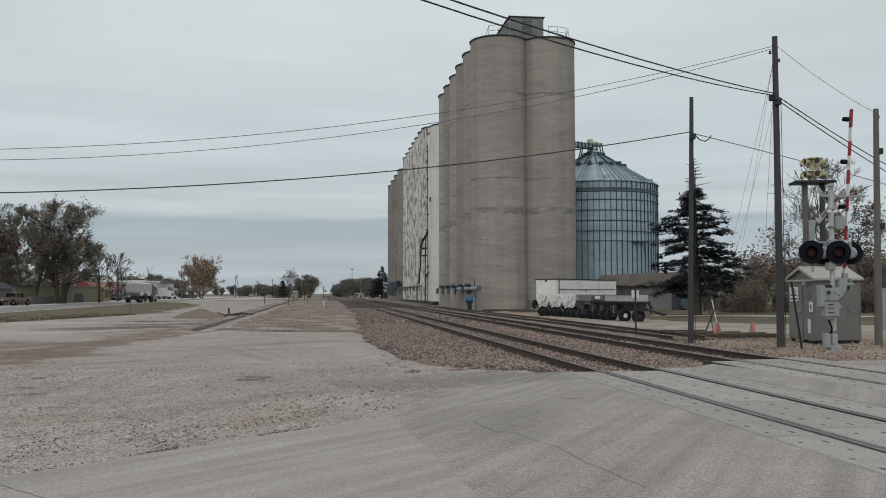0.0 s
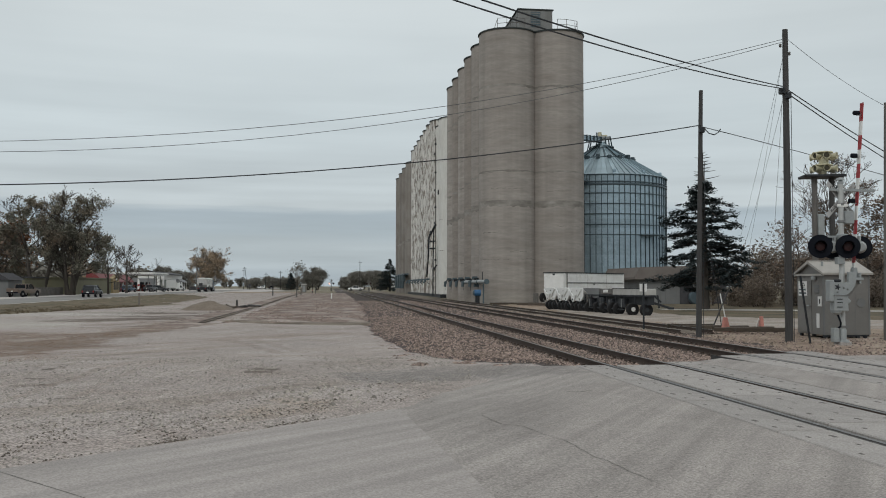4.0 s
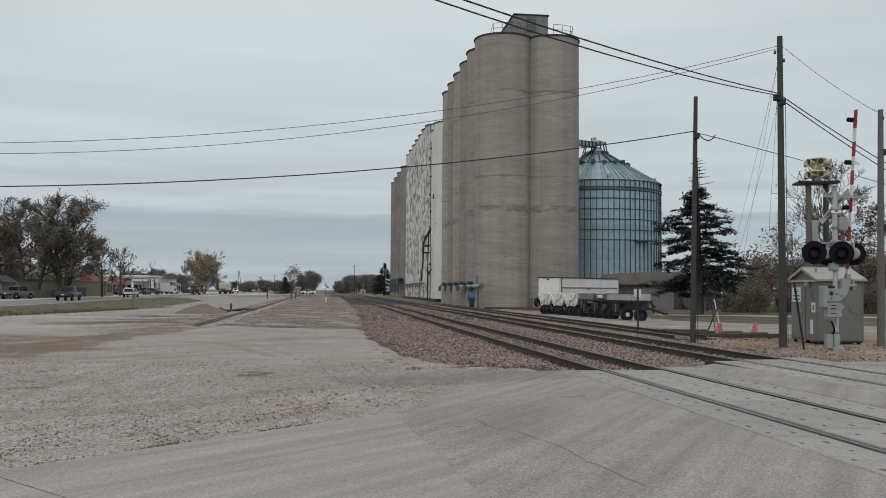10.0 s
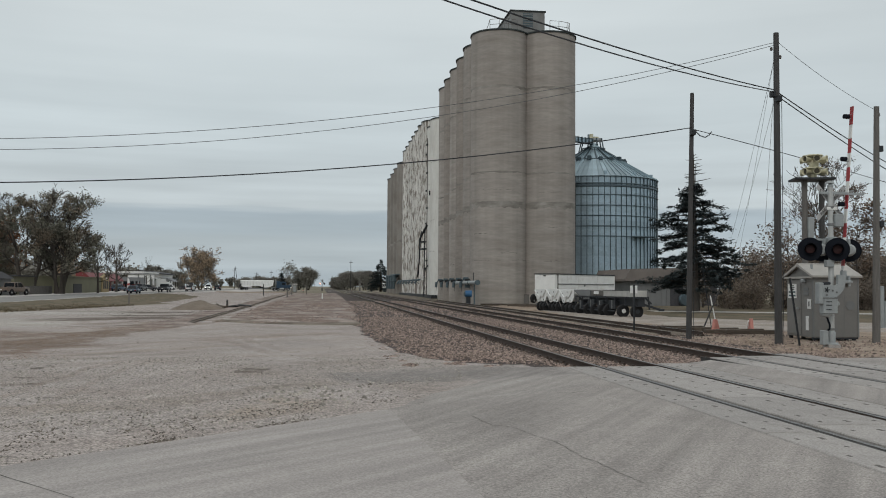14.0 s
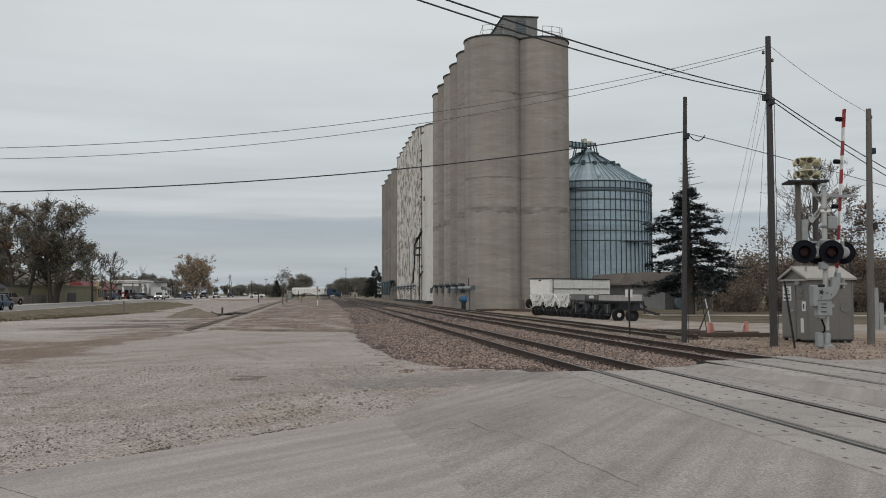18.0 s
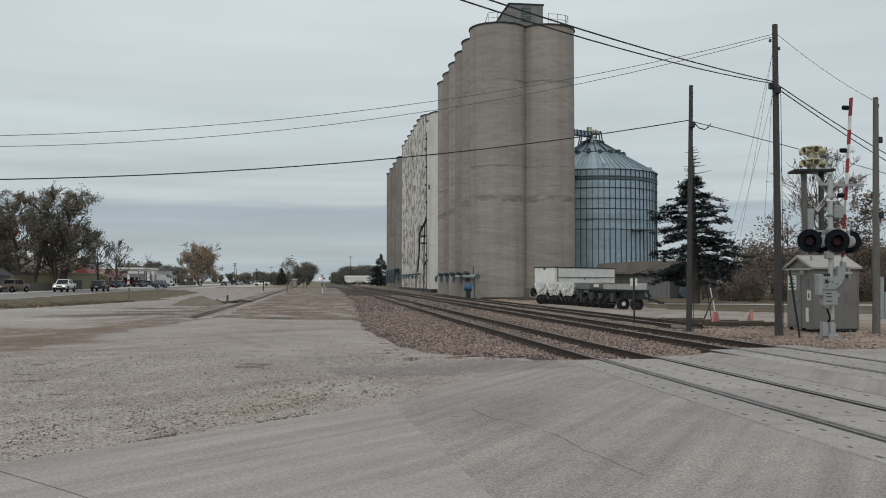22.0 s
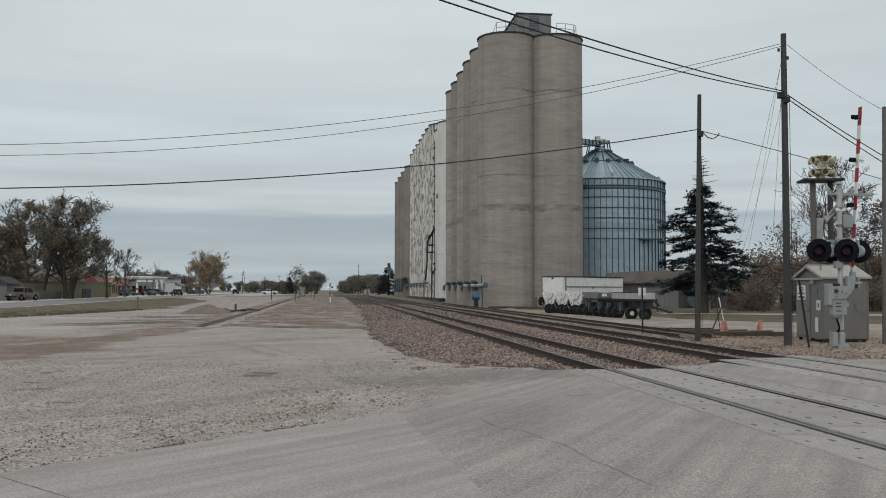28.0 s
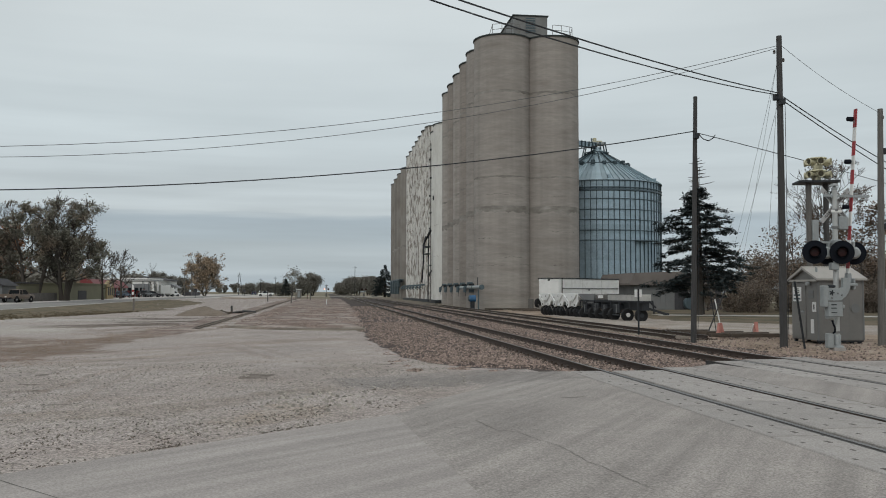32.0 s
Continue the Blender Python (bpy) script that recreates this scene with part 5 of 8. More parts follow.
wire("service_drop", (P2[0], P2[1], 11.0), (19.3, 37.5, 4.6), 0.05, 0.007, "wire_thin", "thin grey service drop wire")
wire("service_drop", (P2[0] + 0.1, P2[1], 9.3), (18.3, 35.0, 3.5), 0.03, 0.006, "wire_thin", "thin grey service drop wire")


# ---- crossing signal ----
def bars_on(parent, x0, x1, z_list, y, h=0.035, mat="ink"):
    for z in z_list:
        part("text_bar", Shape().box(x0, x1, y - 0.004, y, z, z + h), mat, parent)


def build_signal():
    x, y = 18.27, 30.6
    zb = level(x, y)
    s = base("crossing_signal", x, y, zb, label="railway crossing signal mast with raised red and white gate arm", category="crossing signal")
    part("foundation", Shape().box(-0.22, 0.22, -0.22, 0.22, -0.1, 0.12, 0.02), "panel", s, "concrete foundation block")
    part("base_casting", Shape().lathe(0, 0, [(0.24, 0.1), (0.24, 0.14), (0.13, 0.2), (0.13, 0.55), (0.09, 0.6)], 16), "galv_mast", s, smooth=True)
    for i in range(4):
        a = radians(45 + 90 * i)
        part("anchor_bolt", Shape().cyl(0.19 * math.cos(a), 0.19 * math.sin(a), 0.13, 0.22, 0.02, n=6), "galv_mast", s)
    part("junction_box", Shape().box(-0.42, -0.2, -0.14, 0.1, 0.1, 0.62, 0.02), "galv_mast", s)
    part("mast", Shape().cyl(0, 0, 0.15, 5.85, 0.095, n=18), "mast_paint", s, smooth=True)
    part("mast_cap", Shape().lathe(0, 0, [(0.11, 5.8), (0.11, 5.88), (0.03, 5.95)], 14), "galv_mast", s)
    # gate mechanism: lower case, side case, curved support plate and counterweight arm
    m = part("gate_mechanism", Shape().box(-0.54, 0.0, -0.42, -0.10, 1.22, 1.80, 0.03), "galv_mast", s, "grey gate mechanism case")
    for zz in (1.36, 1.52, 1.64):
        part("lid_slot", Shape().box(-0.45, -0.24, -0.434, -0.42, zz, zz + 0.03), "chassis", m, "dark slot in the lid")
    part("lid_rim", Shape().box(-0.55, 0.01, -0.44, -0.09, 1.76, 1.80), "shed_grey", m)
    part("side_case", Shape().box(-0.70, -0.50, -0.38, -0.08, 1.56, 2.34, 0.03), "galv_mast", s, "narrow grey side case")
    part("support_plate", Shape().prism([(-0.52, 1.81), (0.0, 1.81), (0.2, 1.98), (0.32, 2.16), (0.36, 2.36), (0.36, 2.60), (0.07, 2.62), (0.07, 2.28), (-0.02, 2.24), (-0.52, 2.26)], "y", -0.32, -0.20), "galv_mast", s, "grey curved gate arm support")
    for k in range(5):
        a = 2 * math.pi * k / 5
        part("hub_spoke", Shape().bar((-0.36, -0.326, 2.08), (-0.36 + 0.1 * math.cos(a), -0.326, 2.08 + 0.1 * math.sin(a)), 0.02, 0.035), "chassis", s)
    part("hub", Shape().lathe(0, 0, [(0.02, 0), (0.05, 0.01), (0.05, 0.03), (0.02, 0.04)], 14).moved(Matrix.Rotation(radians(90), 4, "X")), "chassis", s, at=pose(-0.36, -0.32, 2.08))
    for bx, bz in ((-0.13, 2.06), (-0.36, 1.9), (0.02, 2.0)):
        part("plate_bolt", Shape().lathe(0, 0, [(0.02, 0), (0.035, 0.01), (0.02, 0.03)], 10).moved(Matrix.Rotation(radians(90), 4, "X")), "shed_grey", s, at=pose(bx, -0.32, bz))
    part("shaft_cap", Shape().box(-0.44, -0.16, -0.26, -0.1, 2.26, 2.36, 0.03), "chassis", s, "dark cable entry")
    part("counterweight_arm", Shape().prism([(0.1, 1.36), (0.27, 1.36), (0.28, 1.72), (0.44, 1.95), (0.58, 2.2), (0.62, 2.36), (0.38, 2.36), (0.34, 2.14), (0.22, 1.96), (0.1, 1.80)], "y", -0.12, -0.05), "bungalow", s, "dark grey counterweight arm")
    part("arm_bracket", Shape().box(0.30, 0.66, -0.30, -0.02, 2.32, 2.42, 0.02), "galv_mast", s)
    part("arm_bracket", Shape().box(0.52, 0.6, -0.26, -0.06, 2.2, 2.6, 0.02), "galv_mast", s)
    part("arm_clamp", Shape().prism([(0.34, 2.4), (0.56, 2.4), (0.52, 2.78), (0.38, 2.78)], "y", -0.12, 0.06), "galv_mast", s, "grey arm clamp")
    part("drive_knob", Shape().lathe(0, 0, [(0.06, 0), (0.1, 0.04), (0.06, 0.12)], 12).moved(Matrix.Rotation(radians(90), 4, "X")), "galv_mast", s, at=pose(0.07, -0.2, 1.58))
    part("cable_loop", Shape().tube([(-0.34, -0.25, 1.14), (-0.3, -0.28, 0.98), (-0.22, -0.25, 0.82), (-0.18, -0.16, 0.68), (-0.24, -0.06, 0.58)], 0.035, 8), "black", s, "black flexible conduit")
    part("cable_shroud", Shape().lathe(0, 0, [(0.08, 1.1), (0.17, 1.16), (0.19, 1.22)], 14), "galv_mast", s, at=pose(-0.38, -0.25, 0))
    part("mast_box", Shape().box(-0.28, 0.02, -0.2, 0.0, 2.9, 3.16, 0.02), "galv_mast", s)
    part("warning_plate", Shape().box(-0.16, 0.16, -0.11, -0.1, 0.62, 0.7), "shed_grey", s)
    # gate arm, upright and leaning slightly, its stripes from the foot up
    lo, hi = Vector((0.44, 0.0, 2.7)), Vector((0.89, 0.0, 8.8))
    arm = part("gate_arm", Shape().bar((0.42, 0.0, 2.45), (0.45, 0.0, 2.8), 0.12, 0.06), "galv_mast", s)
    edges = [2.72, 2.96, 3.48, 3.99, 4.51, 5.03, 5.59, 6.04, 6.56, 7.08, 7.61, 8.12, 8.8]
    for i, (za, zb_) in enumerate(zip(edges, edges[1:])):
        p, q = lo.lerp(hi, (za - 2.7) / 6.1), lo.lerp(hi, (zb_ - 0.008 - 2.7) / 6.1)
        part("arm_stripe", Shape().bar(p, q, 0.165 + 0.002 * i, 0.035), "red_paint" if i % 2 else "white_paint", arm, "red stripe" if i % 2 else "white stripe")
    for zz in (5.2, 6.85, 8.42):
        p = lo.lerp(hi, (zz - 2.7) / 6.1)
        part("arm_lamp", Shape().lathe(0, 0, [(0.04, -0.13), (0.085, -0.1), (0.085, 0.1), (0.05, 0.12)], 10).moved(Matrix.Rotation(radians(90), 4, "Y")), "black", arm, "small dark gate arm lamp", at=pose(p.x - 0.2, p.y, p.z))
        part("lamp_bracket", Shape().bar((p.x - 0.2, p.y, p.z - 0.08), (p.x, p.y, p.z - 0.08), 0.03, 0.03), "galv_mast", arm)
    # flasher lights
    cross = part("light_bracket", Shape().bar((-0.95, -0.06, 3.9), (0.8, 0.2, 3.9), 0.07, 0.07), "galv_mast", s)
    part("junction", Shape().box(-0.15, 0.15, -0.18, 0.12, 3.74, 4.0, 0.03), "galv_mast", s)
    for hx in (-0.85, -0.25, 0.2, 0.72):
        part("light_hanger", Shape().box(hx - 0.035, hx + 0.035, -0.02, 0.1, 3.6, 3.92), "galv_mast", cross)

    def flasher(px, py, rz, parent):
        f = part("flasher", Shape().lathe(0, 0, [(0.02, 0.0), (0.42, 0.0), (0.42, 0.03), (0.02, 0.035)], 32).moved(Matrix.Rotation(radians(90), 4, "X")), "black", parent, "round black background disc", at=pose(px, py, 3.53, 0, 0, rz))
        hood = Shape()
        n = 20
        ring = []
        for k, (dep, rr) in enumerate(((0.02, 0.19), (0.36, 0.2))):
            ring.append([(rr * math.cos(a), -dep * (0.45 + 0.55 * max(0, math.sin(a) * 0.8 + 0.35) if k else 1), rr * math.sin(a)) for a in [2 * math.pi * i / n for i in range(n)]])
        hood.rings(ring, caps=False)
        part("hood", hood, "black", f, "black visor over the lens")
        part("lens", Shape().lathe(0, 0, [(0.01, 0.0), (0.165, 0.0), (0.15, 0.03), (0.01, 0.05)], 24).moved(Matrix.Rotation(radians(90), 4, "X")), "lens_red", f, "unlit dark red lens", at=pose(0, -0.04, 0))
        part("lamp_case", Shape().lathe(0, 0, [(0.22, 0), (0.22, -0.3), (0.16, -0.38)], 20).moved(Matrix.Rotation(radians(90), 4, "X")), "galv_mast", f, "grey lamp housing")
    flasher(-0.98, -0.3, -24, s)
    flasher(0.07, -0.3, -24, s)
    for px, py, rz in ((0.9, 0.3, 150), (-0.16, 0.3, 150)):
        flasher(px, py, rz, s)
    # horizontal crossarm and crossbuck facing the road
    part("crossarm", Shape().bar((-0.42, 0.02, 5.6), (1.25, -0.1, 5.57), 0.085, 0.085), "galv_mast", s)
    part("crossarm", Shape().bar((0.3, 0.14, 5.6), (1.0, 0.14, 5.72), 0.05, 0.05), "galv_mast", s)
    for k, sg in enumerate((1, -1)):
        # blades use the greyed white, their backlit shade being painted in
        bl = part("crossbuck_blade", Shape().box(-0.88, 0.88, -0.01, 0.01, -0.09, 0.09), "sign_shaded", s, "white crossbuck blade greyed as if backlit, with black lettering", at=pose(0.12, 0.16 + 0.03 * k, 5.25, 0, sg * 43, 14))
        words = ("RAIL", "ROAD") if k else ("CROS", "SING")
        for xx, wd in zip((-0.48, 0.48), words):
            cu = bpy.data.curves.new("letters", "FONT")
            cu.body, cu.size, cu.align_x, cu.align_y, cu.extrude = wd, 0.17, "CENTER", "CENTER", 0.002
            tmp = bpy.data.objects.new("letters", cu)
            me = bpy.data.meshes.new_from_object(tmp)
            bpy.data.objects.remove(tmp)
            me.materials.clear()
            me.materials.append(M["ink"])
            part("letters", me, "ink", bl, "black block letters", at=pose(xx, -0.014, 0, 90, 0, 0))
    part("relay_box", Shape().box(0.1, 0.46, -0.12, 0.16, 4.36, 4.84, 0.03), "galv_mast", s)
    part("sign_plate", Shape().box(-0.2, 0.2, -0.115, -0.1, 4.98, 5.08), "white_paint", s, "small pale plate on the mast")
    part("mast_band", Shape().lathe(0, 0, [(0.12, 5.02), (0.13, 5.04), (0.13, 5.1), (0.12, 5.12)], 16), "shed_grey", s)
    part("mast_band", Shape().lathe(0, 0, [(0.12, 4.4), (0.13, 4.42), (0.13, 4.48), (0.12, 4.5)], 16), "shed_grey", s)
    part("bell", Shape().lathe(0, 0, [(0.02, 0.1), (0.12, 0.08), (0.15, 0)], 16), "galv_mast", s, at=pose(0, 0, 5.95))


build_signal()


def build_hut():
    x0, x1, y0, y1 = 19.75, 21.7, 34.4, 36.5
    cx, cy = (x0 + x1) / 2, (y0 + y1) / 2
    h = base("equipment_hut", cx, cy, level(cx, cy), label="grey metal railway signal equipment hut with a shallow gable roof", category="equipment hut")
    w, d = (x1 - x0) / 2, (y1 - y0) / 2
    part("body", Shape().box(-w, w, -d, d, 0.14, 2.62, 0.02), "bungalow", h)
    part("gable", Shape().prism([(-d, 2.6), (d, 2.6), (0, 3.05)], "x", -w + 0.01, w - 0.01), "bungalow", h)
    for sec in ([(-d - 0.14, 2.58), (-d - 0.14, 2.66), (0, 3.16), (0, 3.06)], [(0, 3.06), (0, 3.16), (d + 0.14, 2.66), (d + 0.14, 2.58)]):
        part("roof_panel", Shape().prism(sec, "x", -w - 0.12, w + 0.12), "roof_pale", h, "pale metal roof sheet")
    part("gable_trim", Shape().bar((-w - 0.1, -d - 0.12, 2.6), (-w - 0.1, 0, 3.08), 0.03, 0.1), "bungalow", h)
    part("gable_trim", Shape().bar((-w - 0.1, d + 0.12, 2.6), (-w - 0.1, 0, 3.08), 0.03, 0.1), "bungalow", h)
    part("eave_board", Shape().box(-w - 0.1, -w - 0.05, -d - 0.1, d + 0.1, 2.54, 2.62), "roof_pale", h)
    for px in (-w + 0.12, -0.3, w - 0.45, w - 0.12):
        for py in (-d + 0.12, d - 0.12):
            part("leg", Shape().box(px - 0.06, px + 0.06, py - 0.06, py + 0.06, -0.1, 0.15), "chassis", h)
    fx = -w - 0.004
    door = part("door", Shape().box(fx - 0.03, fx, -0.12, 0.92, 0.22, 2.5, 0.012), "bungalow", h, "grey metal door")
    part("sign", Shape().box(fx - 0.05, fx - 0.032, 0.18, 0.84, 1.72, 2.32), "sign_white", door, "white warning notice with dark bars of text")
    for z, hw, mt in ((2.22, 0.14, "ink"), (2.14, 0.2, "ink"), (2.06, 0.16, "ink"), (1.94, 0.26, "teal_gear"), (1.79, 0.27, "teal_gear")):
        part("text_bar", Shape().box(fx - 0.054, fx - 0.05, 0.51 - hw, 0.51 + hw, z, z + (0.04 if mt == "ink" else 0.07)), mt, door)
    part("latch", Shape().tube([(fx - 0.1, -0.08, 1.3), (fx - 0.1, 0.06, 1.3)], 0.04, 8), "galv_mast", door, "metal door handle")
    for z in (1.85, 2.03):
        part("vent", Shape().box(fx - 0.03, fx, -0.72, -0.36, z, z + 0.14), "shed_grey", h)
    part("door_lamp", Shape().box(fx - 0.18, fx, -0.52, -0.36, 2.36, 2.52, 0.03), "galv_mast", h)
    part("notice", Shape().box(fx - 0.02, fx, -0.9, -0.62, 1.3, 1.7), "sign_white", h)
    part("notice_bar", Shape().box(fx - 0.024, fx - 0.02, -0.8, -0.72, 1.4, 1.6), "ink", h)
    part("notice", Shape().box(fx - 0.02, fx, -0.72, -0.5, 0.42, 1.0), "sign_white", h)
    y = -d - 0.004
    part("ring_plate", Shape().lathe(0, 0, [(0.16, 0), (0.19, 0.015), (0.19, 0.025)], 20).moved(Matrix.Rotation(radians(90), 4, "X")), "shed_grey", h, at=pose(0.62, y, 1.45))
    for px in (-w, w):
        part("corner_trim", Shape().box(px - 0.03, px + 0.03, -d - 0.02, -d + 0.03, 0.15, 2.58), "shed_grey", h)
    for px in (-0.35, 0.38):
        part("panel_joint", Shape().box(px - 0.006, px + 0.006, y - 0.001, y + 0.003, 0.16, 2.56), "shed_grey", h)
    part("roof_cap", Shape().box(-w - 0.13, w + 0.13, -0.06, 0.06, 3.13, 3.18, 0.02), "roof_pale", h)
    part("vent_stub", Shape().cyl(-0.72, -0.5, 2.9, 3.12, 0.05, n=8), "galv_mast", h)
    part("skid", Shape().box(-w, w, -d + 0.02, -d + 0.14, 0.08, 0.16), "chassis", h)


build_hut()


def build_siren():
    cx, cy = 22.32, 38.8
    z = level(cx, cy)
    s = base("warning_siren", cx, cy, z, label="cream yellow multi-horn warning siren on a timber platform", category="siren")
    for px, mat in ((-0.42, "pole_grey"), (0.42, "pole")):
        part("post", Shape().tube([(px, 0, -0.1), (px, 0, 7.08)], [0.14, 0.12], 12), mat, s, "grey timber post", smooth=True)
    part("platform", Shape().box(-0.95, 0.85, -0.6, 0.6, 7.08, 7.18, 0.01), "chassis", s, "dark steel platform", at=pose(0, 0, 0, 0, 0, -14))
    part("post_box", Shape().box(-0.36, -0.06, -0.2, 0.08, 4.4, 5.4, 0.02), "galv_mast", s)
    part("brace", Shape().bar((0.42, -0.1, 6.4), (0.8, -0.3, 7.05), 0.08, 0.08), "chassis", s)
    part("stem", Shape().cyl(0.05, 0, 7.18, 8.2, 0.13, n=14), "cream", s)
    part("centre_housing", Shape().lathe(0.05, 0, [(0.16, 7.4), (0.22, 7.5), (0.22, 7.95), (0.16, 8.1)], 14), "cream", s, smooth=True)
    for zt in (7.48, 8.06):
        part("tier_disc", Shape().lathe(0.05, 0, [(0.25, zt + 0.13), (0.42, zt + 0.16), (0.38, zt + 0.21)], 18), "cream", s)
        for i in range(6):
            a = 60 * i + 15
            hn = Shape().lathe(0, 0, [(0.08, 0.1), (0.10, 0.3), (0.12, 0.44), (0.17, 0.58), (0.16, 0.59), (0.08, 0.4)], 14)
            hn.moved(Matrix.Rotation(radians(90), 4, "Y"))
            ho = part("horn", hn, "cream", s, "flared cream horn", smooth=True, at=pose(0.05, 0, zt, 0, 0, a))
            # a dark disc inside each horn stands in for its inner shade
            part("throat", Shape().lathe(0, 0, [(0.02, 0.48), (0.13, 0.50), (0.02, 0.51)], 14).moved(Matrix.Rotation(radians(90), 4, "Y")), "horn_shade", ho, "dark disc for the shade in the horn mouth")


build_siren()


def small_fixtures():
    b = base("leaning_post", 17.6, 31.6, level(17.6, 31.6), label="thin dark steel post leaning in the dirt", category="post")
    part("bar", Shape().bar((0.0, 0, -0.1), (-0.38, 0, 2.5), 0.07, 0.05), "chassis", b)
    s = base("track_sign", 14.92, 42.05, level(14.92, 42.05), label="small square sign on a thin dark post", category="sign")
    part("post", Shape().box(-0.035, 0.035, -0.03, 0.03, -0.1, 2.25), "chassis", s)
    part("plate", Shape().box(-0.18, 0.18, 0.035, 0.05, 1.85, 2.22), "trailer_white", s, "dull grey sign plate seen from behind")
    # end of the siding: orange wheel stops, a derail and crossed sticks
    for i, (x, y) in enumerate(((18.2, 40.2), (20.5, 41.3))):
        w = base("wheel_stop", x, y, level(x, y) + 0.05, rz=20 + 60 * i, label="faded orange wheel stop at the siding's end", category="wheel stop", group="wheel stops")
        part("shoe", Shape().prism([(-0.3, 0), (0.3, 0), (0.16, 0.26), (0.05, 0.62), (-0.09, 0.62), (-0.17, 0.2)], "y", -0.07, 0.07), "orange", w)
        part("clamp", Shape().box(-0.2, 0.2, -0.16, 0.16, -0.05, 0.1, 0.02), "orange", w)
        part("brace", Shape().bar((0.4, 0.1, 0.04), (0.04, 0.1, 0.5), 0.05, 0.08), "trailer_white", w)
    c = base("crossed_sticks", 19.1, 42.4, level(19.1, 42.4), label="white and dark sticks crossed beside the siding", category="marker")
    part("white_stick", Shape().bar((0.2, 0, 0), (-0.12, 0.1, 1.75), 0.055, 0.04), "white_paint", c)
    part("thin_rod", Shape().bar((0.0, 0.2, 0), (-0.62, 0.2, 4.1), 0.03, 0.03), "chassis", c, "thin dark leaning rod")
    part("dark_stick", Shape().bar((-0.55, 0.1, 0), (0.36, 0, 2.15), 0.07, 0.05), "pole", c)
    for i, (x, y, l, a) in enumerate(((18.3, 39.6, 1.9, 8), (19.3, 39.0, 2.2, -6), (18.9, 41.2, 2.0, 14), (17.9, 41.9, 2.2, 2), (19.4, 40.2, 2.4, 5), (17.8, 43.4, 2.3, -4))):
        solid("old_sleeper", Shape().box(-l / 2, l / 2, -0.11, 0.11, 0, 0.18, 0.015), "tie", "old dark timber sleeper lying by the siding", "sleeper", "loose sleepers", at=pose(x, y, level(x, y) + 0.05, 0, 0, a))
    c = base("utility_pedestal", 29.8, 45.0, level(29.8, 45), label="pale grey utility pedestal beyond the poles", category="pedestal")
    part("tall_case", Shape().box(-0.12, 0.05, -0.1, 0.1, -0.2, 2.3, 0.02), "galv_mast", c)
    part("low_case", Shape().box(0.06, 0.32, -0.12, 0.12, -0.2, 1.5, 0.02), "galv_mast", c)
    # posts and clutter of the lot
    for x, y, h, mat, lab in ((-20.5, 100.7, 1.3, "brown_roof", "short brown timber post in the verge"), (-11.2, 178, 2.2, "pole", "dark timber post by the old siding"), (-5.6, 150, 1.6, "pole_grey", "grey post by the old siding"), (-6.2, 190, 1.5, "pole_grey", "grey marker post by the tracks"), (-3.4, 200, 1.7, "pole_grey", "grey marker post by the tracks"), (0.06, 139, 0.85, "trailer_white", "short pale stake in the gravel"), (-4.9, 240, 2.4, "pole", "dark post by the far tracks")):
        p = base("marker_post", x, y, level(x, y), label=lab, category="post", group="marker posts")
        part("shaft", Shape().box(-0.09, 0.09, -0.06, 0.06, -0.1, h, 0.02), mat, p)
    part("top_band", Shape().box(-0.1, 0.1, -0.07, 0.07, 0.6, 0.85), "orange", p)
    rs = random.Random(5)
    for i in range(14):
        x, y = rs.uniform(19.2, 24.5), rs.uniform(96, 110)
        solid("old_sleeper", Shape().box(-1.1, 1.1, -0.11, 0.11, 0, 0.17, 0.015), "tie", "old dark timber sleeper lying by the elevator", "sleeper", "loose sleepers", at=pose(x, y, level(x, y) + 0.02, 0, 0, rs.uniform(-40, 40)))
    # far switch cabinet
    c = base("signal_cabinet", -7.7, 262, level(-7.7, 262), label="small grey signal cabinet by the far tracks", category="cabinet")
    part("body", Shape().box(-0.65, 0.65, -0.6, 0.6, 0.1, 2.3, 0.03), "bungalow", c)
    part("roof", Shape().box(-0.78, 0.78, -0.72, 0.72, 2.3, 2.48, 0.04), "white_wall", c)
    part("door", Shape().box(-0.4, 0.3, -0.64, -0.6, 0.25, 2.0), "galv_mast", c)
    # gravel heap and broken concrete
    s = Shape()
    n, k = 36, 9
    rings = []
    for j in range(k):
        q = j / (k - 1)
        rr = 1.95 * (1 - q) ** 0.8
        rings.append([(rr * (1.25 + 0.2 * noise.noise((math.cos(a) * 1.5, math.sin(a) * 1.5, 1.0))) * math.cos(a), rr * math.sin(a), 0.82 * q ** 0.85 + 0.10 * noise.noise((math.cos(a) * 3, math.sin(a) * 3, q * 5))) for a in [2 * math.pi * i / n for i in range(n)]])
    s.rings(rings)
    solid("gravel_heap", s, "pile", "brown heap of sand and gravel on the lot", "heap", smooth=True, at=pose(-10.5, 80.5, level(-10.5, 80.5) - 0.05))
    for i, (x, y, a, tilt, l) in enumerate(((-9.2, 86, 20, 18, 1.2), (-8.3, 88, -30, -12, 0.9), (-9.8, 90, 70, 25, 0.8), (-7.6, 92, 10, 8, 1.3), (-8.8, 84, 50, -20, 0.7))):
        solid("broken_slab", Shape().box(-l / 2, l / 2, -0.25, 0.25, -0.06, 0.08, 0.02), "pole" if i % 2 else "tie", "broken timber and concrete rubble by the heap", "rubble", "rubble", at=pose(x, y, level(x, y) + 0.1, tilt, tilt * 0.6, a))
    st = base("rubble_post", -8.9, 88, level(-8.9, 88), label="short upright stump in the rubble", category="post")
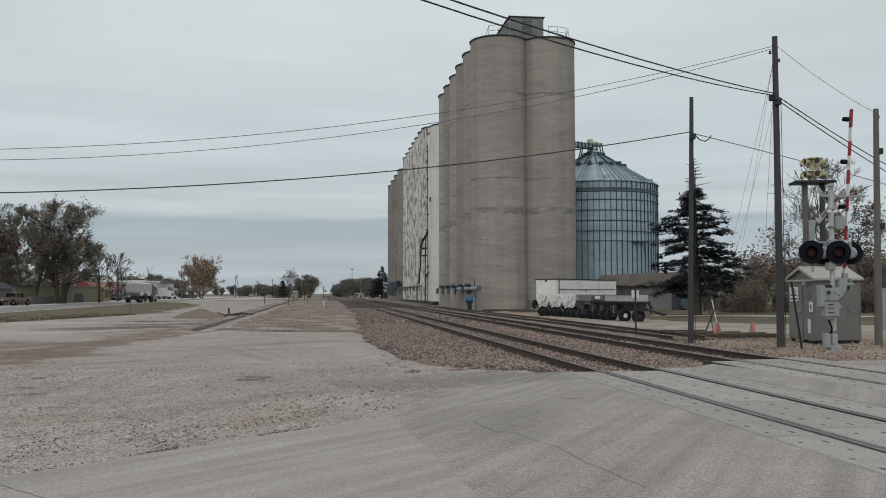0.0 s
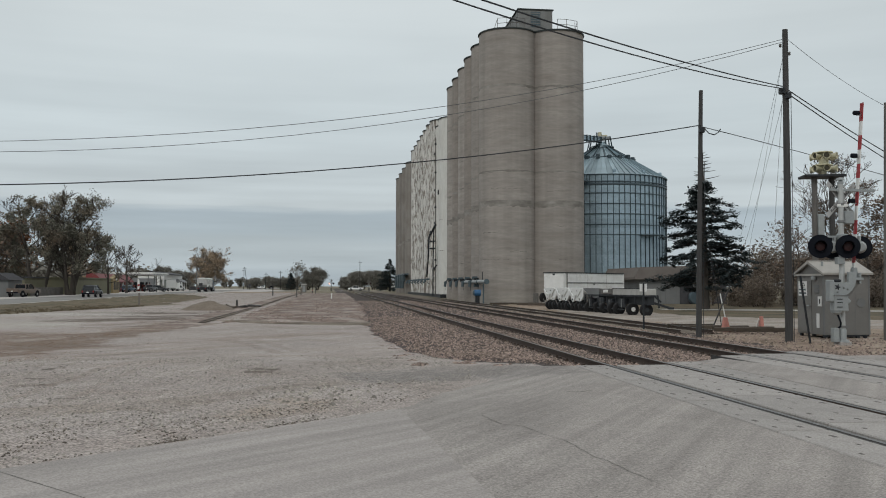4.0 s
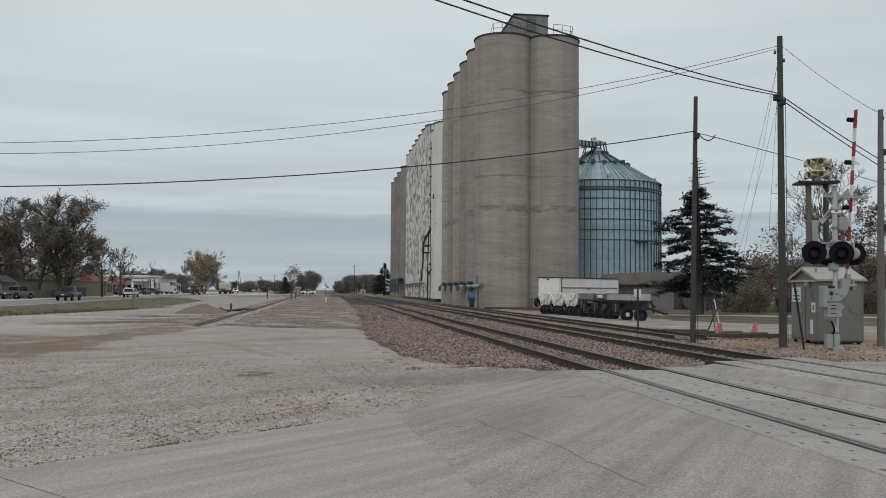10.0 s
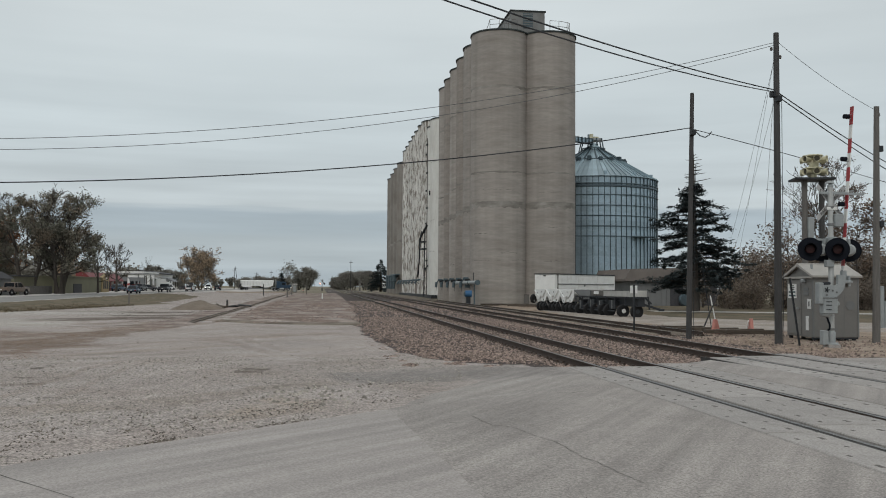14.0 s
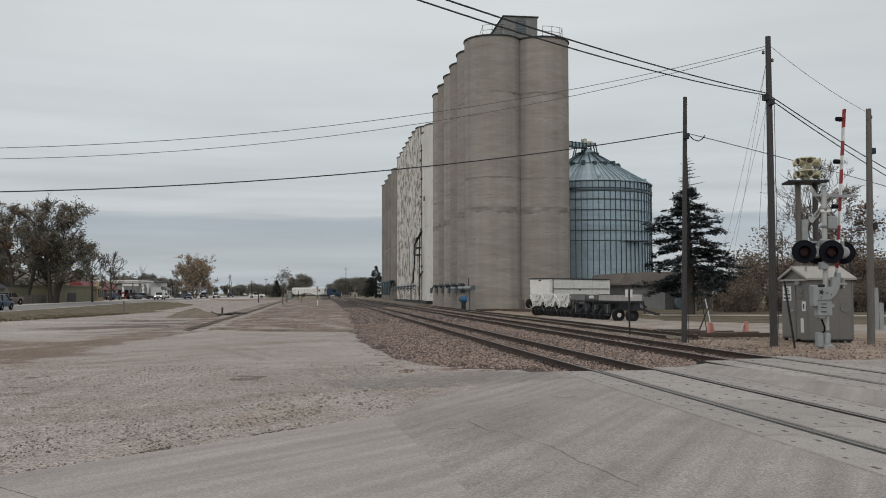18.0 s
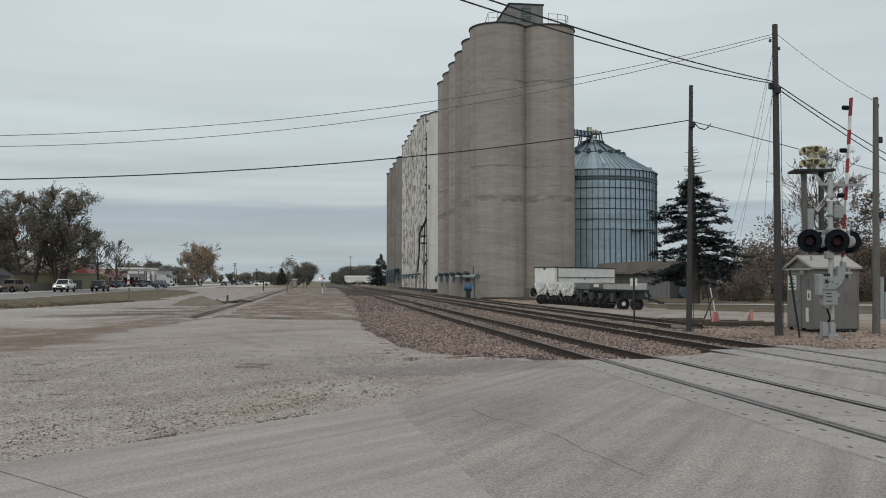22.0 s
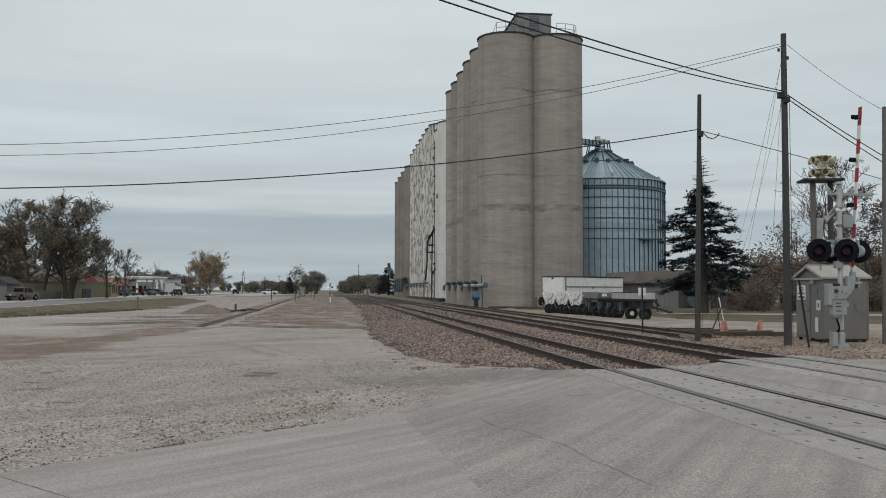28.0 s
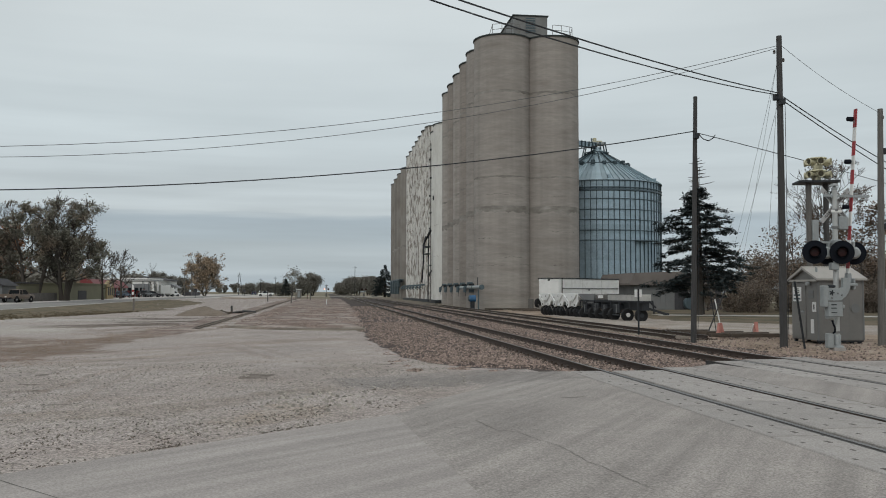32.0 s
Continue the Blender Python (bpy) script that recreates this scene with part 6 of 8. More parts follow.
    part("stump", Shape().box(-0.09, 0.09, -0.08, 0.08, -0.1, 0.75, 0.03), "pole", st)


small_fixtures()


# ---- parked rail equipment by the elevator ----
def wheel(parent, x, y, z, r, w, rim="rim_metal", name="wheel", axis="X"):
    t = part(name, Shape().lathe(0, 0, [(r * 0.55, -w / 2), (r * 0.92, -w / 2), (r, -w / 2 + w * 0.15), (r, w / 2 - w * 0.15), (r * 0.92, w / 2), (r * 0.55, w / 2)], 20).moved(Matrix.Rotation(radians(90), 4, "Y" if axis == "X" else "X")), "tyre", parent, "black rubber tyre", smooth=True, at=pose(x, y, z))
    part("rim", Shape().lathe(0, 0, [(r * 0.12, -w / 2 - 0.012), (r * 0.56, -w / 2 + 0.01), (r * 0.56, w / 2 - 0.01), (r * 0.15, w / 2 + 0.01)], 16).moved(Matrix.Rotation(radians(90), 4, "Y" if axis == "X" else "X")), rim, t)
    return t


def build_trailers():
    g = level(23, 88)
    t = base("white_van_trailer", 23.56, 90.0, g, rz=42, label="dirty white box trailer parked by the elevator", category="trailer")
    part("box", Shape().box(0, 12.0, 0, 2.5, 1.25, 3.48, 0.04), "trailer_white", t)
    part("end_panel", Shape().box(-0.05, 0.0, 0.06, 2.44, 1.3, 3.4, 0.015), "trailer_white", t)
    part("top_rail", Shape().box(-0.08, 12.06, -0.06, 2.56, 3.46, 3.55), "chassis", t)
    part("rub_rail", Shape().box(0.5, 11.9, -0.05, 0.0, 2.42, 2.52), "shed_grey", t, "dark rub rail")
    for x in (-0.06, 0.45, 11.9):
        part("corner_post", Shape().box(x, x + 0.12, -0.05, 0.02, 1.25, 3.46), "pole_grey" if x == 0.45 else "trailer_white", t)
    for i in range(2):
        part("panel_seam", Shape().box(4.4 + 3.9 * i, 4.42 + 3.9 * i, -0.012, 0.0, 1.3, 3.44), "deck_grey", t)
    part("marker_lamp", Shape().box(-0.09, -0.05, 1.1, 1.35, 3.25, 3.4), "black", t)
    part("marker_lamp", Shape().box(5.6, 5.75, -0.08, -0.03, 2.25, 2.4), "black", t)
    part("frame", Shape().box(0.2, 11.8, 0.75, 1.75, 0.9, 1.25), "chassis", t)
    for x in (9.4, 10.6):
        for y in (0.25, 2.25):
            wheel(t, x, y, 0.5, 0.5, 0.45, axis="Y")
    for y in (0.4, 2.1):
        part("landing_leg", Shape().box(1.8, 1.95, y - 0.08, y + 0.08, 0.0, 1.25), "chassis", t)
    part("spare_wheel", Shape().lathe(0, 0, [(0.2, -0.12), (0.45, -0.12), (0.48, 0), (0.45, 0.12), (0.2, 0.12)], 18).moved(Matrix.Rotation(radians(90), 4, "X")), "tyre", t, at=pose(-0.35, 2.4, 0.95))
    # a string of wagons, its near side along local x = 0
    turn = 5.1
    ca, sa = math.cos(radians(turn)), math.sin(radians(turn))

    def on_line(s):
        return 21.5 - sa * s, 59.6 + ca * s
    for i in range(3):
        x, y = on_line(14.1 + 3.3 * i)
        h = base("hopper_wagon", x, y, g, rz=turn, label="white hopper unit with arched side frames on black wheels", category="hopper wagon", group="hopper wagons")
        part("hopper", Shape().prism([(-0.35, 0.9), (0.35, 0.9), (1.25, 1.6), (1.4, 1.98), (-1.4, 1.98), (-1.25, 1.6)], "x", 0.12, 0.9), "trailer_white", h, "pale hopper with sloped sides")
        side = [(-1.6, 1.28), (-1.35, 0.98), (-1.05, 0.86), (-0.72, 0.86), (-0.5, 1.22), (-0.12, 1.42), (0.2, 1.3), (0.42, 0.86), (0.75, 0.8), (1.0, 0.98), (1.25, 1.3), (1.5, 1.36), (1.5, 1.9), (1.2, 1.97), (0.2, 1.93), (-0.6, 1.99), (-1.5, 1.9)]
        for xx in (0.0, 0.95):
            fr = part("side_frame", Shape().prism(side, "x", xx, xx + 0.1), "trailer_white", h, "white arched side frame")
            for dy, dz, rr in ((-0.88, 1.02, 0.09), (0.72, 1.0, 0.09), (-0.2, 1.72, 0.06), (0.9, 1.62, 0.05)):
                part("hole", Shape().lathe(0, 0, [(0.01, -0.012), (rr, -0.01), (rr, 0.0)], 12).moved(Matrix.Rotation(radians(90), 4, "Y")), "chassis", fr, "dark bolt hole", at=pose(xx, dy, dz))
        part("brace", Shape().bar((-0.05, -1.5, 1.9), (-0.05, -0.5, 1.2), 0.07, 0.07), "trailer_white", h)
        part("brace", Shape().bar((-0.05, 1.5, 1.85), (-0.05, 0.5, 1.3), 0.07, 0.07), "trailer_white", h)
        part("chute", Shape().prism([(-0.3, 0.4), (0.3, 0.4), (0.45, 0.95), (-0.45, 0.95)], "x", 0.2, 0.8), "chassis", h)
        part("axle_beam", Shape().box(0.05, 1.0, -1.3, 1.3, 0.45, 0.66), "chassis", h)
        part("lever", Shape().bar((-0.1, 0.9, 0.5), (-0.1, 1.5, 0.95), 0.06, 0.05), "pole_grey", h)
        for dy in (-0.95, -0.05, 0.8):
            wheel(h, 0.3, dy, 0.42, 0.42, 0.3, rim="chassis", axis="Y")
    x, y = on_line(0)
    f = base("flatbed_trailer", x, y, g, rz=turn, label="long black equipment trailer with a weathered grey side board", category="trailer")
    part("side_board", Shape().box(0.0, 0.08, 0.7, 6.2, 1.48, 1.93, 0.015), "deck_grey", f, "weathered pale grey side board")
    part("side_board", Shape().box(0.82, 0.9, 0.7, 6.2, 1.48, 1.93, 0.015), "deck_grey", f)
    part("end_board", Shape().box(0.08, 0.82, 0.7, 0.78, 1.48, 1.9, 0.015), "deck_grey", f)
    part("deck", Shape().box(0.08, 0.82, 0.78, 6.2, 1.46, 1.56), "pole_grey", f, "dark timber deck")
    part("board_lip", Shape().box(-0.03, 0.1, 0.68, 6.25, 1.92, 1.96), "chassis", f)
    part("deck_edge", Shape().box(-0.02, 0.92, 0.66, 12.0, 1.36, 1.47), "chassis", f)
    part("main_beam", Shape().box(0.3, 0.8, 0.8, 12.0, 0.8, 1.36), "chassis", f)
    part("tub", Shape().prism([(9.2, 1.2), (10.6, 1.2), (12.4, 1.85), (12.4, 1.95), (8.9, 1.95)], "x", 0.05, 0.9), "shed_grey", f, "dull grey sloped tub")
    part("tool_box", Shape().box(0.0, 0.85, 6.5, 8.6, 1.5, 1.9, 0.03), "pole_grey", f, "grey tool box on the deck")
    part("crate", Shape().box(-0.05, 0.5, 7.1, 8.0, 1.62, 1.84, 0.02), "trailer_white", f, "small pale crate")
    part("box_lid", Shape().box(-0.02, 0.87, 6.45, 8.65, 1.9, 1.95, 0.01), "deck_grey", f)
    for s_ in (0.9, 2.2, 4.0, 5.6, 7.3, 8.8, 10.4, 11.8):
        part("stake", Shape().box(-0.06, 0.0, s_ - 0.05, s_ + 0.05, 0.85, 1.45), "chassis", f)
    for s_, l_, z0, z1 in ((4.6, 1.2, 0.55, 1.2), (6.9, 1.0, 0.5, 1.15), (8.7, 1.3, 0.6, 1.25), (10.9, 1.0, 0.5, 1.1)):
        part("under_box", Shape().box(0.0, 0.8, s_ - l_ / 2, s_ + l_ / 2, z0, z1, 0.04), "chassis", f, "black underfloor box")
        part("box_strap", Shape().box(-0.02, 0.0, s_ - 0.06, s_ + 0.06, z0, z1), "shed_grey", f)
    for s_, r_, rim in ((1.35, 0.46, "chassis"), (3.0, 0.46, "white_paint"), (5.4, 0.46, "chassis"), (6.5, 0.46, "chassis"), (8.0, 0.46, "chassis"), (9.4, 0.46, "chassis"), (11.2, 0.46, "chassis")):
        wheel(f, 0.45 if s_ < 2 else 0.15, s_, r_, r_, 0.34, rim=rim, axis="Y")
    for s_ in (4.2, 7.3, 10.2):
        part("leaf_spring", Shape().tube([(0.1, s_ - 0.6, 0.8), (0.1, s_, 0.62), (0.1, s_ + 0.6, 0.8)], 0.05, 6), "rail_side", f)
    part("rail_pipe", Shape().tube([(-0.04, 4.0, 0.42), (-0.04, 12.2, 0.42)], 0.05, 6), "chassis", f)
    part("drawbar", Shape().bar((0.8, 1.0, 0.95), (1.9, 0.7, 0.6), 0.16, 0.16), "chassis", f)
    part("jack", Shape().bar((1.1, 0.9, 1.5), (1.2, 0.9, 0.6), 0.08, 0.08), "chassis", f)
    part("hose_rack", Shape().bar((0.85, 0.8, 1.4), (1.3, 0.8, 1.0), 0.1, 0.1), "chassis", f)
    part("coupling", Shape().box(1.8, 2.2, 0.6, 0.8, 0.5, 0.66, 0.03), "chassis", f)



build_trailers()


# ---- trees ----
def grow(s, tips, p, d, length, r, depth, rs, bend=0.25, split=3, spread=0.6, up=0.15, shrink=0.72, n=6, twig=0.0):
    """Branches grown from p along d; tips collects the ends."""
    pts, radii = [p], [r]
    steps = 4
    q = Vector(p)
    for i in range(steps):
        d = (d + Vector((rs.uniform(-bend, bend), rs.uniform(-bend, bend), rs.uniform(-bend, bend) * 0.6 + up * 0.3))).normalized()
        q = q + d * (length / steps)
        pts.append(tuple(q))
        radii.append(max(twig, r * (1 - 0.42 * (i + 1) / steps)))
        if depth <= 1:
            tips.append(tuple(q))
    s.tube(pts, radii, n if depth > 1 else 4, caps=False)
    if depth == 0:
        return
    for k in range(split):
        at = Vector(pts[rs.choice((2, 3, 4)) if k else 4])
        side = Vector((rs.uniform(-1, 1), rs.uniform(-1, 1), rs.uniform(-0.4, 0.8))).normalized()
        nd = (d * (1 - spread) + side * spread + Vector((0, 0, up))).normalized()
        grow(s, tips, tuple(at), nd, length * shrink * rs.uniform(0.8, 1.15), radii[-1] * 0.78, depth - 1, rs, bend, split, spread, up, shrink, max(4, n - 1), twig)


def leaves(s, tips, count, reach, size, rs, flat=0.5):
    """Small leaf faces scattered round the tips, worked out in bulk."""
    g = np.random.default_rng(rs.randrange(1 << 30))
    t = np.array(tips)[g.integers(0, len(tips), count)]
    c = t + g.normal(0, 1, (count, 3)) * np.array([reach, reach, reach * 0.75])
    a = (size * g.uniform(0.5, 1.4, count))[:, None]
    u = g.uniform(-1, 1, (count, 3)) * np.array([1, 1, flat])
    u /= np.linalg.norm(u, axis=1)[:, None]
    w = g.uniform(-1, 1, (count, 3))
    w -= u * (w * u).sum(1)[:, None]
    w /= np.linalg.norm(w, axis=1)[:, None]
    quad = np.stack([c - u * a, c + w * a * 0.6, c + u * a, c - w * a * 0.55], 1).reshape(-1, 3)
    n = len(s.v)
    s.v.extend(map(tuple, quad.tolist()))
    s.f.extend((n + 4 * i, n + 4 * i + 1, n + 4 * i + 2, n + 4 * i + 3) for i in range(count))


def tree(name, x, y, height, seed, leaf, label, trunks=1, leaf_count=2500, leaf_size=0.3, reach=0.5, depth=3, split=3, spread=0.5, low=0.22, r=0.3, width=1.0, bark="bark", group="trees", lean=0.10, limbs=11, crown_name="crown", leafy=0.75, twig=0.0):
    """Leaders with limbs set along them, each limb branching on; leaves gather at part of the twigs."""
    rs = random.Random(seed)
    t = base(name, x, y, level(x, y), label=label, category="tree", group=group)
    tips = []
    rad = height * 0.34 * width
    for k in range(trunks):
        s = Shape()
        a0 = 6.28 * k / trunks + rs.uniform(-0.4, 0.4)
        off = (math.cos(a0) * r * 1.6 * (trunks > 1), math.sin(a0) * r * 1.6 * (trunks > 1))
        middle = trunks > 3 and k % 3 == 0
        out = (0.06 if middle else 0.17 if trunks > 1 else 0.0) * height * width
        hk = height * (rs.uniform(0.86, 1.0) if middle or trunks < 4 else rs.uniform(0.55, 0.8))
        pts = []
        for q in (0, 0.03, 0.15, 0.32, 0.5, 0.68, 0.84, 0.95):
            wob = 0.035 * height * q
            pts.append(Vector((off[0] + math.cos(a0) * out * q * (1.4 - q * 0.5) + rs.uniform(-wob, wob), off[1] + math.sin(a0) * out * q * (1.4 - q * 0.5) + rs.uniform(-wob, wob), hk * q - 0.2 * (q == 0))))
        s.tube([tuple(p) for p in pts], [r * 1.35, r * 1.05, r * 0.9, r * 0.75, r * 0.56, r * 0.38, r * 0.22, r * 0.1], 8, caps=False)
        for i in range(limbs):
            u = (i + rs.random() * 0.8) / limbs
            q = low + (0.93 - low) * u
            kk = q * 7
            zs = (0, 0.03, 0.15, 0.32, 0.5, 0.68, 0.84, 0.95)
            seg = max(n for n in range(7) if zs[n] <= q)
            p = pts[seg].lerp(pts[seg + 1], (q - zs[seg]) / (zs[seg + 1] - zs[seg]))
            prof = math.sqrt(max(0.05, 1 - ((u - 0.42) / 0.66) ** 2))
            az = i * 2.4 + rs.uniform(-0.5, 0.5) + k
            up = 0.35 + 0.9 * u + rs.uniform(-0.15, 0.25)
            d = Vector((math.cos(az), math.sin(az), up)).normalized()
            grow(s, tips, tuple(p), d, rad * prof * rs.uniform(0.5, 0.78), r * (0.42 - 0.28 * u), depth, rs, 0.24, split, spread, 0.12, 0.62, 6, twig)
        part("trunk", s, bark, t, "bare limbs and trunk", smooth=True)
    if leaf and leaf_count:
        c = Shape()
        keep = [p for p in tips if noise.noise((p[0] * 0.35 + seed, p[1] * 0.35, p[2] * 0.35)) > 0.9 * (0.5 - leafy)] or tips
        leaves(c, keep, leaf_count, reach, leaf_size, rs)
        part(crown_name, c, leaf, t, kind="stuff")
    return t


def spruce(name, x, y, height, radius, seed, label, clear=0.14, profile=None, dense=1.0):
    """A conifer with limbs in loose whorls and clumps of needles on their outer halves; profile: (height, reach) pairs, bare where the reach is marked negative."""
    rs = random.Random(seed)
    t = base(name, x, y, level(x, y), label=label, category="tree", group="conifers")
    part("trunk", Shape().tube([(0, 0, -0.2), (0.05, 0, height * 0.4), (0, 0.05, height)], [radius * 0.085, radius * 0.06, 0.03], 10), "bark", t, "brown trunk", smooth=True)
    limbs, needles = Shape(), Shape()
    prof = profile or [(height * clear, radius), (height * 0.5, radius * 0.62), (height * 0.98, 0.2)]

    def reach_at(z):
        for (za, ra), (zb, rb) in zip(prof, prof[1:]):
            if za <= z <= zb:
                return ra + (rb - ra) * (z - za) / (zb - za)
        return prof[-1][1]
    z = prof[0][0]
    while z < height * 0.99:
        rr = reach_at(z)
        bare = rr < 0
        rr = abs(rr)
        for i in range(rs.choice((5, 6, 7)) if not bare else rs.choice((3, 4))):
            a = rs.uniform(0, 6.28)
            l = rr * rs.uniform(0.66, 1.12)
            pts = []
            droop = rs.uniform(0.1, 0.34) if not bare else rs.uniform(-0.1, 0.05)
            for k in range(6):
                u = k / 5
                pts.append((l * u * math.cos(a), l * u * math.sin(a), z + l * (0.12 * u - droop * u * u)))
            limbs.tube(pts, [0.06, 0.05, 0.04, 0.032, 0.024, 0.014] if not bare else [0.04, 0.034, 0.03, 0.026, 0.02, 0.012], 4, caps=False)
            if bare:
                continue
            for c_ in range(max(2, int(l * 1.9 * dense))):
                u = rs.uniform(0.3, 1.03) if l > 1.2 else rs.uniform(0.1, 1.0)
                k = min(4, int(u * 5))
                c0 = Vector(pts[k]).lerp(Vector(pts[k + 1]), min(1, max(0, u * 5 - k))) + Vector((rs.gauss(0, 0.14 * l ** 0.5), rs.gauss(0, 0.14 * l ** 0.5), rs.gauss(0, 0.05)))
                size = rs.uniform(0.22, 0.42)
                for _ in range(30):
                    d = Vector((math.cos(a) + rs.gauss(0, 0.8), math.sin(a) + rs.gauss(0, 0.8), rs.gauss(-0.12, 0.3))).normalized()
                    c = c0 + Vector((rs.gauss(0, size * 0.55), rs.gauss(0, size * 0.55), rs.gauss(0, size * 0.26)))
                    e = d.cross(Vector((rs.uniform(-0.5, 0.5), rs.uniform(-0.5, 0.5), 1))).normalized()
                    sz = rs.uniform(0.1, 0.22)
                    needles.add([tuple(c - d * sz), tuple(c + e * sz * 0.4), tuple(c + d * sz), tuple(c - e * sz * 0.4)], [(0, 1, 2, 3)])
        z += (0.4 if not bare else 0.26) * (height / 14) * rs.uniform(0.7, 1.3)
    part("branchwork", limbs, "bark", t, kind="stuff")
    part("crown", needles, "needle", t, kind="stuff")
    return t


def thicket(name, x0, x1, y0, y1, n, h0, h1, leaf, label, seed, leaf_size=0.3, per=260, bark="bark"):
    """A belt of brush: stems with clumps of leaves, in one mesh each."""
    rs = random.Random(seed)
    st, lv = Shape(), Shape()
    for _ in range(n):
        x, y = rs.uniform(x0, x1), rs.uniform(y0, y1)
        h = rs.uniform(h0, h1)
        tips = []
        zb = level(x, y)
        for k in range(3):
            d = Vector((rs.uniform(-0.35, 0.35), rs.uniform(-0.35, 0.35), 1)).normalized()
            own = Shape()
            ot = []
            grow(own, ot, (x, y, zb - 0.1), d, h * 0.42, 0.05 + h * 0.006, 2, rs, 0.22, 3, 0.5, 0.1, 0.7, 4)
            st.join(own)
            tips += ot + [(x + rs.gauss(0, 0.3), y + rs.gauss(0, 0.3), zb + h * rs.uniform(0.05, 0.5)) for _ in range(len(ot) // 3)]
        leaves(lv, tips, per, h * 0.09, leaf_size, rs)
    ob = base(name, label=label, category="brush", kind="stuff")
    part("stems", st, bark, ob, kind="stuff")
    part("foliage", lv, leaf, ob, kind="stuff")


def build_trees():
    spruce("spruce_tree", 32.2, 75.4, 14.2, 4.6, 5, "dark green spruce with a bare dead top", profile=[(1.9, 2.6), (2.6, 4.3), (4.1, 4.5), (5.7, 3.5), (7.4, 3.8), (8.6, 3.1), (9.7, 1.8), (10.5, 1.5), (11.1, 0.8), (11.11, -1.7), (11.9, -1.1), (14.2, -0.35)], dense=1.4)
    # cottonwoods by the highway
    tree("cottonwood_tree", -50.6, 165, 16.8, 27, "leaf_dark", "old cottonwood with a half bare top", trunks=2, leaf_count=6000, leaf_size=0.18, reach=0.34, r=0.42, width=1.0, low=0.2, limbs=12, leafy=0.3, twig=0.035)
    tree("cottonwood_tree", -45.0, 164, 15.4, 44, "leaf_dark", "big old cottonwood with dull olive leaves", trunks=6, leaf_count=27000, leaf_size=0.16, reach=0.38, r=0.34, width=1.2, low=0.18, limbs=9, leafy=0.55, twig=0.03)
    tree("cottonwood_tree", -58.5, 172, 11.5, 18, "leaf_dark", "cottonwood with thinning leaves", leaf_count=9000, leaf_size=0.2, reach=0.5, r=0.35, width=0.9)
    tree("bare_tree", -42.4, 180, 9.6, 19, "leaf_dark", "half bare tree beside the cottonwoods", leaf_count=2600, leaf_size=0.16, reach=0.4, r=0.22, width=1.1, limbs=13, leafy=0.35, twig=0.03)
    tree("bare_tree", -58, 176, 13.0, 13, "leaf_rust", "half bare tree with rust coloured leaves", leaf_count=1800, leaf_size=0.26, reach=0.6, r=0.28)
    tree("bare_tree", -63, 190, 11.5, 14, "leaf_rust", "half bare tree with rust coloured leaves", leaf_count=2200, leaf_size=0.26, reach=0.6, r=0.26)
    tree("bare_tree", -46.0, 212, 10.4, 15, None, "leafless spreading tree beside the red-roofed shop", r=0.3, width=1.25, limbs=14, depth=3, twig=0.035)
    tree("bare_tree", -70, 290, 13.0, 16, None, "bare grey tree behind the fuel station", r=0.22, limbs=14, width=0.7)
    tree("bare_tree", -64, 240, 10.0, 17, "leaf_gold", "small yellow-leaved tree behind the shop", leaf_count=2600, leaf_size=0.28, reach=0.6, r=0.25)
    tree("gold_tree", -42.6, 328, 11.6, 21, "leaf_gold", "spreading tree with thin tan autumn leaves", trunks=6, leaf_count=11500, leaf_size=0.22, reach=0.42, r=0.22, bark="bark_light", width=1.75, low=0.02, limbs=12, leafy=0.55, twig=0.045)
    for i, (x, y, h) in enumerate(((-90, 430, 8.0), (-84, 424, 7.2), (-77, 430, 8.6), (-71, 422, 7.4), (-66, 428, 6.6))):
        tree("town_tree", x, y, h, 90 + i, "leaf_far", "dull evergreen tree behind the white store", trunks=2, leaf_count=8000, leaf_size=0.26, reach=0.7, r=0.3, width=1.2, low=0.06)
    tree("bare_tree", -56.5, 304, 10.5, 98, None, "slim bare tree behind the fuel station canopy", r=0.2, limbs=16, width=0.75)
    # trees around the far crossing
    tree("far_tree", -15.4, 420, 10.4, 31, "leaf_far", "distant half bare tree", leaf_count=600, leaf_size=0.35, reach=0.7, r=0.26, width=1.5, limbs=16, low=0.15)
    tree("far_tree", -6.6, 428, 8.6, 32, "leaf_far", "distant dull olive tree", trunks=3, leaf_count=14000, leaf_size=0.24, reach=0.8, r=0.3, width=1.1, low=0.08)
    spruce("far_spruce", -17.5, 400, 7.5, 4.0, 33, "small dark distant conifer", 0.04, dense=0.5)
    for i, (x, y, h) in enumerate(((12.5, 480, 7.2), (17, 490, 8.8), (22, 475, 8.8), (26, 480, 7.6), (8.5, 500, 5.0))):
        tree("far_tree", x, y, h, 40 + i, "leaf_far", "distant dull brown-green tree", trunks=2, leaf_count=15000, leaf_size=0.27, reach=0.9, r=0.3, width=1.1, low=0.05)
    spruce("far_spruce", 21.2, 330, 11.8, 6.2, 51, "dark green conifer beyond the elevator", 0.05, dense=1.3)
    tree("far_tree", -11.0, 432, 7.4, 37, "leaf_far", "distant dull olive tree", trunks=3, leaf_count=9000, leaf_size=0.24, reach=0.6, r=0.3, width=1.1, low=0.08)
    spruce("far_spruce", 33.0, 345, 11.5, 5.0, 52, "dark green conifer beyond the elevator", 0.05, dense=0.5)
